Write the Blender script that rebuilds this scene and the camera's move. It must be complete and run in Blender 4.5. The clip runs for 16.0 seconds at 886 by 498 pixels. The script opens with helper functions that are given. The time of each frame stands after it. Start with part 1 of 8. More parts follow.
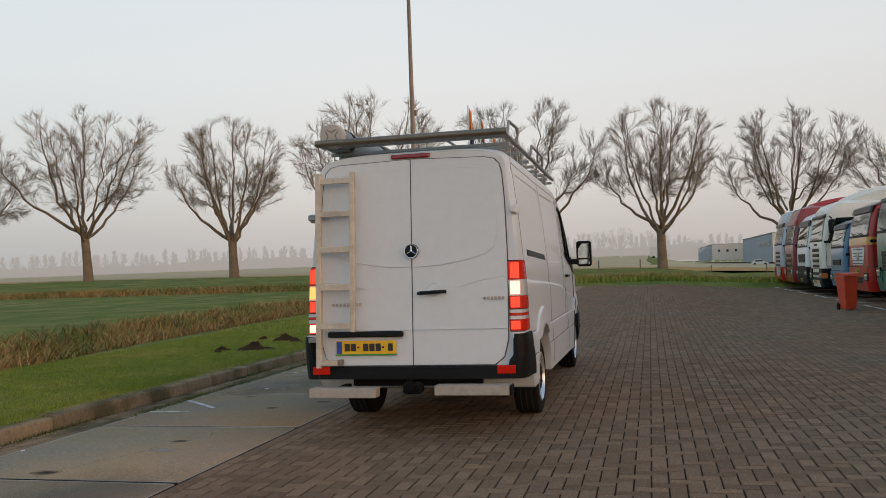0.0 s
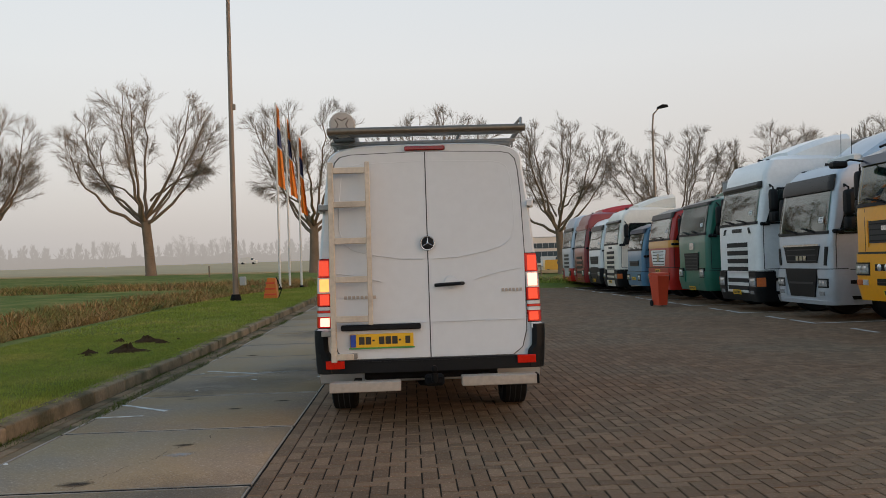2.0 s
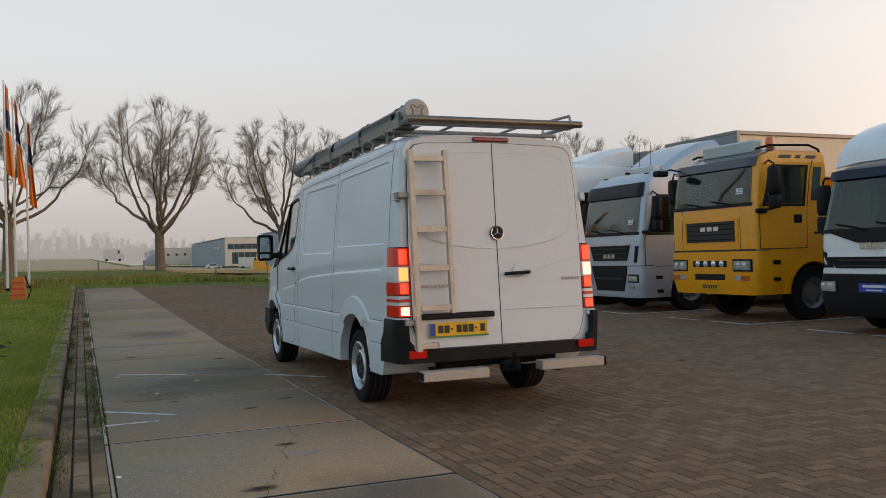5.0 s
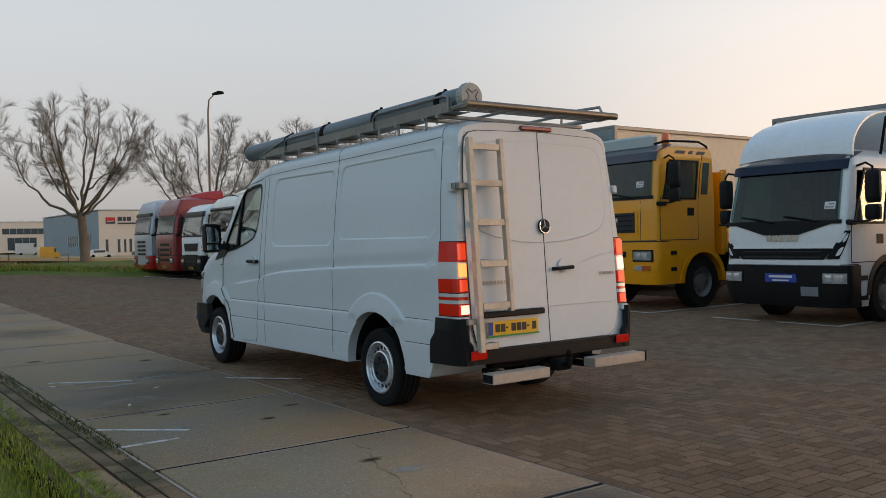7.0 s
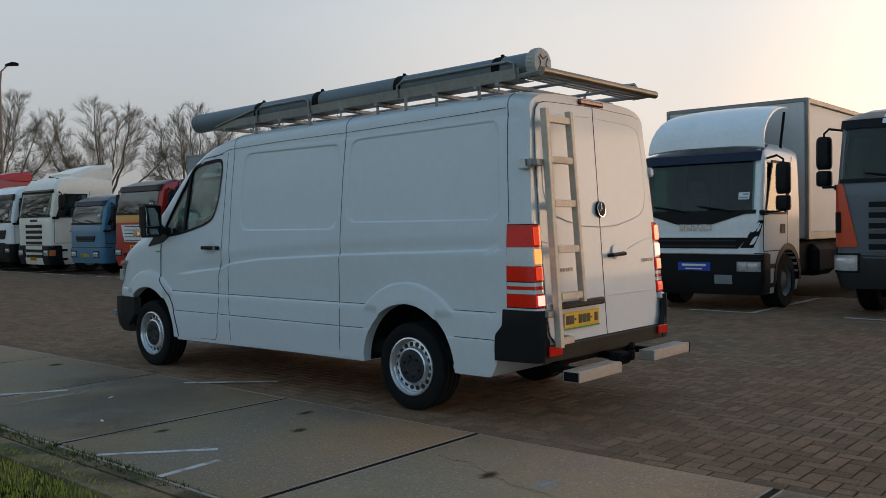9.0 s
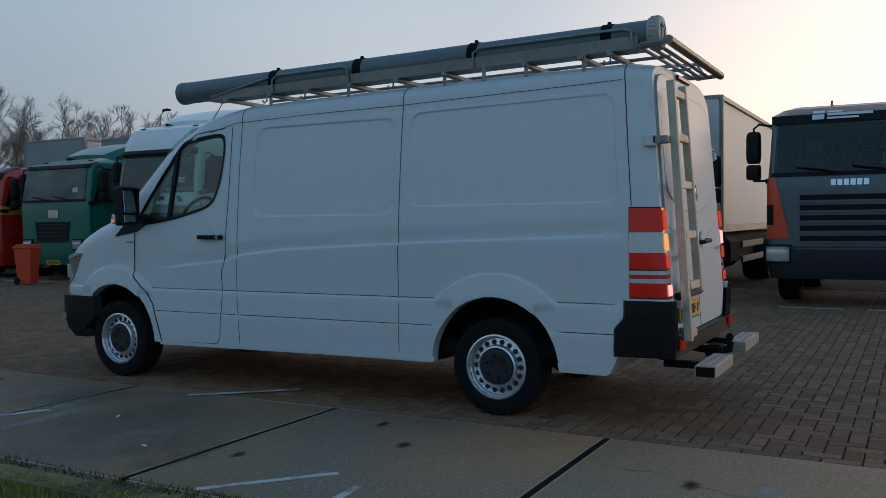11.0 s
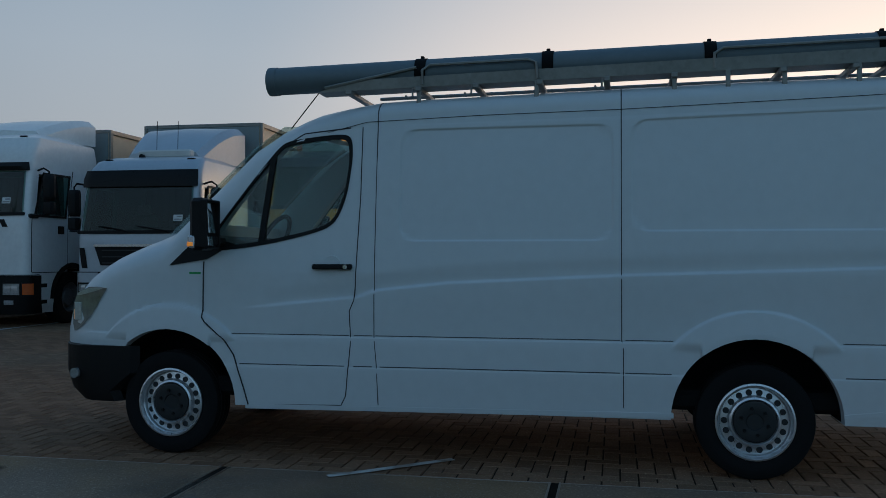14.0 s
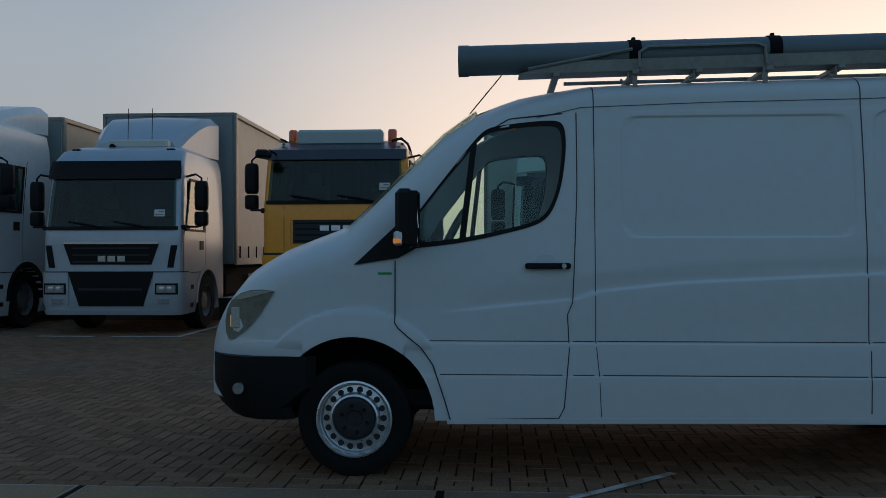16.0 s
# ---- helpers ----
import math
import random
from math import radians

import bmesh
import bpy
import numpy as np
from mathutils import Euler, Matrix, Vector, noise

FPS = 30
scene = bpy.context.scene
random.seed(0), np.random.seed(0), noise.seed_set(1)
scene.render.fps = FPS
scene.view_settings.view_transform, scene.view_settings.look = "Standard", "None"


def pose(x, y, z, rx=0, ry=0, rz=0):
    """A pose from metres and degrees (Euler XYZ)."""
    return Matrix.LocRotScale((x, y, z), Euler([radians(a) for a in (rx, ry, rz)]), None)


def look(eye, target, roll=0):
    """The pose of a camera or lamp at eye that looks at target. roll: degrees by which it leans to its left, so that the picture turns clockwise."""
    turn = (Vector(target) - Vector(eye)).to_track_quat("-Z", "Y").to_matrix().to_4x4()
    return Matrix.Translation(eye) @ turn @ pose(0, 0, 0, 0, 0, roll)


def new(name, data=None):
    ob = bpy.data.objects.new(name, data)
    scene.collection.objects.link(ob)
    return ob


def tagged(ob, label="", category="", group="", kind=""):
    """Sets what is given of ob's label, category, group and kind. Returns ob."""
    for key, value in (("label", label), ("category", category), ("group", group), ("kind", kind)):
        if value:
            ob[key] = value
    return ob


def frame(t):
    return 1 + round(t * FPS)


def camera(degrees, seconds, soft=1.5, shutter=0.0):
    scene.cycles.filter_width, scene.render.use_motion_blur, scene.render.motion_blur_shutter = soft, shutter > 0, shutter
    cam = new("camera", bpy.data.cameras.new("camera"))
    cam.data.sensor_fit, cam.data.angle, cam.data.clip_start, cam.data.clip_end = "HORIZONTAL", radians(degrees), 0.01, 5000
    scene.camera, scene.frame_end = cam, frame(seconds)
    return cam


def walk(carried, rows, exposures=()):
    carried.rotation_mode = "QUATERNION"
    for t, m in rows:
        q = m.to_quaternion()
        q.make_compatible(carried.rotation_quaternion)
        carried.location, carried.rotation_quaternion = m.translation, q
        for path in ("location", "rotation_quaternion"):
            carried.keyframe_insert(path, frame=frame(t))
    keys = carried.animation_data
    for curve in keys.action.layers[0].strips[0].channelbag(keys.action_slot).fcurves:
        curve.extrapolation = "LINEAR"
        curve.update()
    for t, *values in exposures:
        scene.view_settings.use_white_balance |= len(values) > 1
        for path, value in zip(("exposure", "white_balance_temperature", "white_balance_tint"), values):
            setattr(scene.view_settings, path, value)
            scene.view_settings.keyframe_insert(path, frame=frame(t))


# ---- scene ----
cam = camera(53.6, 16.0, 0.85)
PATH = [
    (0, (1.947, -8.151, 1.357), (1.489, -6.205, 1.403), -2.0),
    (0.5, (1.423, -8.252, 1.366), (1.09, -6.281, 1.407), -1.9),
    (1, (0.893, -8.383, 1.349), (0.687, -6.394, 1.387), -1.9),
    (1.5, (0.392, -8.428, 1.34), (0.324, -6.43, 1.378), -2.0),
    (2, (-0.135, -8.4, 1.339), (-0.056, -6.402, 1.373), -1.8),
    (2.5, (-0.634, -8.359, 1.341), (-0.378, -6.376, 1.37), -1.8),
    (3, (-1.199, -8.304, 1.322), (-0.811, -6.342, 1.349), -1.7),
    (3.5, (-1.727, -8.247, 1.319), (-1.269, -6.3, 1.345), -1.7),
    (4, (-2.236, -8.119, 1.299), (-1.693, -6.194, 1.323), -1.7),
    (4.5, (-2.768, -8.008, 1.299), (-2.135, -6.111, 1.32), -1.6),
    (5, (-3.243, -7.828, 1.326), (-2.478, -5.98, 1.343), -1.5),
    (5.2, (-3.428, -7.715, 1.353), (-2.603, -5.894, 1.371), -1.6),
    (7.3, (-5.01, -6.224, 1.439), (-3.793, -4.637, 1.402), -1.1),
    (7.5, (-5.127, -6.066, 1.442), (-3.875, -4.506, 1.397), -1.0),
    (8, (-5.352, -5.576, 1.433), (-4.007, -4.097, 1.383), -0.9),
    (8.5, (-5.59, -5.069, 1.435), (-4.15, -3.681, 1.385), -0.9),
    (9, (-5.749, -4.565, 1.411), (-4.238, -3.256, 1.357), -0.8),
    (9.5, (-5.937, -4.069, 1.376), (-4.372, -2.825, 1.319), -0.8),
    (9.7, (-5.997, -3.876, 1.387), (-4.409, -2.662, 1.333), -0.8),
    (11.8, (-6.371, -1.666, 1.299), (-4.53, -0.886, 1.275), -0.3),
    (12, (-6.375, -1.44, 1.29), (-4.516, -0.702, 1.288), -0.2),
    (12.5, (-6.313, -0.856, 1.249), (-4.41, -0.24, 1.273), -0.1),
    (13, (-6.274, -0.341, 1.246), (-4.353, 0.214, 1.274), -0.1),
    (13.5, (-6.245, 0.205, 1.264), (-4.302, 0.679, 1.29), -0.1),
    (14, (-6.198, 0.79, 1.296), (-4.236, 1.176, 1.312), -0.0),
    (14.5, (-6.168, 1.213, 1.289), (-4.201, 1.578, 1.305), -0.1),
    (15, (-6.083, 1.774, 1.267), (-4.102, 2.052, 1.276), -0.3),
    (15.5, (-6.01, 2.318, 1.272), (-4.02, 2.522, 1.281), -0.2),
    (16, (-5.952, 2.833, 1.301), (-3.956, 2.955, 1.311), -0.1),
]
walk(cam, [(t, look(eye, target, roll)) for t, eye, target, roll in PATH],
     exposures=[(0.0, -0.03, 7050, 13), (5.2, -0.08, 7000, 14), (7.4, -0.25, 6650, 11), (9.7, -0.53, 6150, 8), (12.0, -1.04, 5150, 3), (13.2, -1.19, 5150, 2), (14.5, -1.33, 5300, 3), (16.0, -1.37, 5380, 4)])

# ---- light ----
SUN_AZ, SUN_EL = 122.0, 3.0
world = bpy.data.worlds.new("dawn_sky")
scene.world = world
world.use_nodes = True
wn, wl = world.node_tree.nodes, world.node_tree.links
wn.clear()
sky = wn.new("ShaderNodeTexSky")
sky.sky_type, sky.sun_disc = "NISHITA", False
sky.sun_elevation, sky.sun_rotation = radians(SUN_EL), radians(SUN_AZ)
sky.air_density, sky.dust_density, sky.ozone_density = 1.0, 4.0, 1.0
bg_sky, bg_veil, bg_add, bg_out = wn.new("ShaderNodeBackground"), wn.new("ShaderNodeBackground"), wn.new("ShaderNodeAddShader"), wn.new("ShaderNodeOutputWorld")
bg_sky.inputs["Strength"].default_value = 0.05
wl.new(sky.outputs[0], bg_sky.inputs["Color"])
# mist veil: an even grey that brightens and warms smoothly towards the hidden sun
GLOW_AZ = 116.0
tex, dot, low, lowm, glow, turn = (wn.new("ShaderNode" + k) for k in ("TexCoord", "VectorMath", "SeparateXYZ", "MapRange", "Mix", "ValToRGB"))
dot.operation = "DOT_PRODUCT"
dot.inputs[1].default_value = (math.sin(radians(GLOW_AZ)), math.cos(radians(GLOW_AZ)), 0.0)
wl.new(tex.outputs["Generated"], dot.inputs[0])
wl.new(tex.outputs["Generated"], low.inputs[0])
lift = wn.new("ShaderNodeMapRange")
lift.inputs["From Min"].default_value, lift.inputs["From Max"].default_value = -1.0, 1.0
wl.new(dot.outputs["Value"], lift.inputs["Value"])
wl.new(lift.outputs["Result"], turn.inputs[0])
turn.color_ramp.interpolation = "EASE"
stops = turn.color_ramp.elements
stops[0].position, stops[0].color = 0.0, (0.66, 0.70, 0.73, 1)
stops[1].position, stops[1].color = 1.0, (4.5, 2.95, 1.9, 1)
for place, tone in ((0.18, (0.78, 0.77, 0.765, 1)), (0.55, (0.72, 0.70, 0.685, 1)), (0.80, (1.42, 1.20, 1.02, 1))):
    stops.new(place).color = tone
lowm.inputs["From Min"].default_value, lowm.inputs["From Max"].default_value = 0.0, 0.36
lowm.inputs["To Max"].default_value = 0.74
wl.new(low.outputs["Z"], lowm.inputs["Value"])
mid, high = wn.new("ShaderNodeMix"), wn.new("ShaderNodeMapRange")
mid.data_type = glow.data_type = "RGBA"
wl.new(turn.outputs["Color"], mid.inputs["A"])
mid.inputs["B"].default_value = (0.61, 0.74, 0.865, 1)
wl.new(lowm.outputs["Result"], mid.inputs["Factor"])
high.inputs["From Min"].default_value, high.inputs["From Max"].default_value = 0.30, 0.85
wl.new(low.outputs["Z"], high.inputs["Value"])
wl.new(mid.outputs["Result"], glow.inputs["A"])
glow.inputs["B"].default_value = (0.22, 0.415, 0.67, 1)
wl.new(high.outputs["Result"], glow.inputs["Factor"])
# the mist thickens to a darker grey at the horizon
mist, murk = wn.new("ShaderNodeValToRGB"), wn.new("ShaderNodeMix")
mist.color_ramp.elements[1].position = 0.22
mist.color_ramp.elements[0].color = (0.64, 0.64, 0.65, 1)
for place, tone in ((0.045, 0.72), (0.11, 0.89)):
    mist.color_ramp.elements.new(place).color = (tone, tone, tone * 1.01, 1)
wl.new(low.outputs["Z"], mist.inputs[0])
murk.data_type, murk.blend_type = "RGBA", "MULTIPLY"
murk.inputs["Factor"].default_value = 1.0
wl.new(glow.outputs["Result"], murk.inputs["A"])
wl.new(mist.outputs["Color"], murk.inputs["B"])
# clear blue dawn sky away from the sun, to the south-west
away, share, clear = wn.new("ShaderNodeVectorMath"), wn.new("ShaderNodeMapRange"), wn.new("ShaderNodeMix")
away.operation, share.interpolation_type, clear.data_type = "DOT_PRODUCT", "SMOOTHSTEP", "RGBA"
away.inputs[1].default_value = (-0.87, -0.50, 0.0)
wl.new(tex.outputs["Generated"], away.inputs[0])
share.inputs["From Min"].default_value, share.inputs["From Max"].default_value = 0.35, 0.90
wl.new(away.outputs["Value"], share.inputs["Value"])
wl.new(share.outputs["Result"], clear.inputs["Factor"])
wl.new(murk.outputs["Result"], clear.inputs["A"])
clear.inputs["B"].default_value = (0.46, 0.68, 0.85, 1)
wl.new(clear.outputs["Result"], bg_veil.inputs["Color"])
bg_veil.inputs["Strength"].default_value = 1.0
wl.new(bg_sky.outputs[0], bg_add.inputs[0])
wl.new(bg_veil.outputs[0], bg_add.inputs[1])
wl.new(bg_add.outputs[0], bg_out.inputs["Surface"])

sun_data = bpy.data.lights.new("sun", "SUN")
sun_data.energy, sun_data.angle, sun_data.color = 0.3, radians(14), (1.0, 0.68, 0.42)
sun_way = Vector((math.sin(radians(SUN_AZ)) * math.cos(radians(SUN_EL)), math.cos(radians(SUN_AZ)) * math.cos(radians(SUN_EL)), math.sin(radians(SUN_EL))))
sun = new("sun", sun_data)
sun.matrix_world = look(sun_way * 100, (0, 0, 0))


# ---- materials ----
def material(name, color, rough=0.6, metal=0.0, vary=0.10, scale=3.0, fine=40.0, bump=0.0, bump_scale=60.0, coat=0.0, emit=None, strength=0.0, second=None, second_at=0.55, piece=0.0, spec=0.5, speck=None):
    """A plain surface with variation at two scales, optional second colour in patches, bump, coat and per-piece tone."""
    m = bpy.data.materials.new(name)
    m.use_nodes = True
    n, l = m.node_tree.nodes, m.node_tree.links
    b = n["Principled BSDF"]
    b.inputs["Roughness"].default_value, b.inputs["Metallic"].default_value = rough, metal
    b.inputs["Coat Weight"].default_value, b.inputs["Coat Roughness"].default_value = coat, 0.06
    b.inputs["Specular IOR Level"].default_value = spec
    geo = n.new("ShaderNodeNewGeometry")
    big, small = n.new("ShaderNodeTexNoise"), n.new("ShaderNodeTexNoise")
    big.inputs["Scale"].default_value, small.inputs["Scale"].default_value = scale, fine
    big.inputs["Detail"].default_value, small.inputs["Detail"].default_value = 4, 3
    l.new(geo.outputs["Position"], big.inputs["Vector"])
    l.new(geo.outputs["Position"], small.inputs["Vector"])
    base = n.new("ShaderNodeMix")
    base.data_type = "RGBA"
    base.inputs["A"].default_value = (*color, 1)
    base.inputs["B"].default_value = (*(second or tuple(c * 0.8 for c in color)), 1)
    ramp = n.new("ShaderNodeMapRange")
    ramp.inputs["From Min"].default_value, ramp.inputs["From Max"].default_value = second_at - 0.08, second_at + 0.12
    l.new(big.outputs["Fac"], ramp.inputs["Value"])
    if second:
        l.new(ramp.outputs["Result"], base.inputs["Factor"])
    else:
        base.inputs["Factor"].default_value = 0.0
    total = n.new("ShaderNodeMath")
    total.operation = "ADD"
    l.new(big.outputs["Fac"], total.inputs[0])
    l.new(small.outputs["Fac"], total.inputs[1])
    value = n.new("ShaderNodeMapRange")
    value.inputs["From Min"].default_value, value.inputs["From Max"].default_value = 0.6, 1.4
    value.inputs["To Min"].default_value, value.inputs["To Max"].default_value = 1 - vary, 1 + vary
    l.new(total.outputs[0], value.inputs["Value"])
    out = value.outputs["Result"]
    if piece:
        info, pr, mul = n.new("ShaderNodeObjectInfo"), n.new("ShaderNodeMapRange"), n.new("ShaderNodeMath")
        isl, addr, fr = n.new("ShaderNodeNewGeometry"), n.new("ShaderNodeMath"), n.new("ShaderNodeMath")
        addr.operation, fr.operation = "ADD", "FRACT"
        l.new(info.outputs["Random"], addr.inputs[0])
        l.new(isl.outputs["Random Per Island"], addr.inputs[1])
        l.new(addr.outputs[0], fr.inputs[0])
        pr.inputs["To Min"].default_value, pr.inputs["To Max"].default_value = 1 - piece, 1 + piece
        l.new(fr.outputs[0], pr.inputs["Value"])
        mul.operation = "MULTIPLY"
        l.new(out, mul.inputs[0])
        l.new(pr.outputs["Result"], mul.inputs[1])
        out = mul.outputs[0]
    if speck:
        grit, cut, sp = n.new("ShaderNodeTexNoise"), n.new("ShaderNodeMapRange"), n.new("ShaderNodeMix")
        grit.inputs["Scale"].default_value, grit.inputs["Detail"].default_value = speck[1], 2
        cut.inputs["From Min"].default_value, cut.inputs["From Max"].default_value = 0.60, 0.68
        cut.inputs["To Max"].default_value = 0.8
        sp.data_type = "RGBA"
        l.new(geo.outputs["Position"], grit.inputs["Vector"])
        l.new(grit.outputs["Fac"], cut.inputs["Value"])
        l.new(cut.outputs["Result"], sp.inputs["Factor"])
        l.new(base.outputs["Result"], sp.inputs["A"])
        sp.inputs["B"].default_value = (*speck[0], 1)
        base = sp
    tint = n.new("ShaderNodeVectorMath")
    tint.operation = "SCALE"
    l.new(base.outputs["Result"], tint.inputs[0])
    l.new(out, tint.inputs["Scale"])
    l.new(tint.outputs[0], b.inputs["Base Color"])
    rr = n.new("ShaderNodeMapRange")
    rr.inputs["To Min"].default_value, rr.inputs["To Max"].default_value = max(0.02, rough - 0.08), min(1, rough + 0.08)
    l.new(small.outputs["Fac"], rr.inputs["Value"])
    l.new(rr.outputs["Result"], b.inputs["Roughness"])
    if bump:
        bn, bt = n.new("ShaderNodeBump"), n.new("ShaderNodeTexNoise")
        bt.inputs["Scale"].default_value, bt.inputs["Detail"].default_value = bump_scale, 5
        l.new(geo.outputs["Position"], bt.inputs["Vector"])
        bn.inputs["Strength"].default_value, bn.inputs["Distance"].default_value = bump, 0.02
        l.new(bt.outputs["Fac"], bn.inputs["Height"])
        l.new(bn.outputs["Normal"], b.inputs["Normal"])
    if emit:
        b.inputs["Emission Color"].default_value, b.inputs["Emission Strength"].default_value = (*emit, 1), strength
    return m


def glass(name, tint=(0.85, 0.95, 0.92), share=0.55, sky_film=0.0, shine=0.7):
    """Thin pane: a share of tinted see-through and the rest sharp reflection; a green-grey film paints in reflected
    sky.
    """
    m = bpy.data.materials.new(name)
    m.use_nodes = True
    n, l = m.node_tree.nodes, m.node_tree.links
    n.clear()
    t, g, mix, o, fr = (n.new("ShaderNode" + k) for k in ("BsdfTransparent", "BsdfGlossy", "MixShader", "OutputMaterial", "LayerWeight"))
    t.inputs["Color"].default_value = (*[c * share for c in tint], 1)
    g.inputs["Roughness"].default_value = 0.02
    steep, gloss = n.new("ShaderNodeMath"), n.new("ShaderNodeMapRange")
    steep.operation = "POWER"
    steep.inputs[1].default_value = 3.0
    l.new(fr.outputs["Facing"], steep.inputs[0])
    gloss.inputs["To Min"].default_value, gloss.inputs["To Max"].default_value = 0.04, shine
    l.new(steep.outputs[0], gloss.inputs["Value"])
    l.new(gloss.outputs["Result"], mix.inputs[0])
    # Uneven green-grey diffuse film, put in to lighten the pane like reflected sky.
    film, film_tone, spread, spot = (n.new("ShaderNode" + k) for k in ("MixShader", "BsdfDiffuse", "MapRange", "TexNoise"))
    film_tone.inputs["Color"].default_value = (0.42, 0.60, 0.52, 1)
    spot.inputs["Scale"].default_value = 1.6
    place = n.new("ShaderNodeNewGeometry")
    l.new(place.outputs["Position"], spot.inputs["Vector"])
    spread.inputs["From Min"].default_value, spread.inputs["From Max"].default_value = 0.3, 0.7
    spread.inputs["To Min"].default_value, spread.inputs["To Max"].default_value = sky_film * 0.4, sky_film * 1.6
    l.new(spot.outputs["Fac"], spread.inputs["Value"])
    l.new(spread.outputs["Result"], film.inputs[0])
    l.new(t.outputs[0], film.inputs[1])
    l.new(film_tone.outputs[0], film.inputs[2])
    l.new(film.outputs[0], mix.inputs[1])
    l.new(g.outputs[0], mix.inputs[2])
    l.new(mix.outputs[0], o.inputs["Surface"])
    return m


def stain(name, color, rough=0.5, strength=0.8):
    """A patch that fades out to its rim in an uneven outline."""
    m = bpy.data.materials.new(name)
    m.use_nodes = True
    n, l = m.node_tree.nodes, m.node_tree.links
    b, o = n["Principled BSDF"], n["Material Output"]
    b.inputs["Base Color"].default_value, b.inputs["Roughness"].default_value = (*color, 1), rough
    b.inputs["Specular IOR Level"].default_value = 0.15
    co, ln, ns, ad, mr, tr, mx = (n.new("ShaderNode" + k) for k in ("TexCoord", "VectorMath", "TexNoise", "Math", "MapRange", "BsdfTransparent", "MixShader"))
    ln.operation, ad.operation = "LENGTH", "ADD"
    ns.inputs["Scale"].default_value, ns.inputs["Detail"].default_value = 2.2, 6
    l.new(co.outputs["Object"], ln.inputs[0])
    l.new(co.outputs["Object"], ns.inputs["Vector"])
    l.new(ln.outputs["Value"], ad.inputs[0])
    l.new(ns.outputs["Fac"], ad.inputs[1])
    mr.inputs["From Min"].default_value, mr.inputs["From Max"].default_value = 0.75, 1.35
    mr.inputs["To Min"].default_value, mr.inputs["To Max"].default_value = strength, 0.0
    l.new(ad.outputs[0], mr.inputs["Value"])
    l.new(mr.outputs["Result"], mx.inputs[0])
    l.new(tr.outputs[0], mx.inputs[1])
    l.new(b.outputs[0], mx.inputs[2])
    l.new(mx.outputs[0], o.inputs["Surface"])
    return m


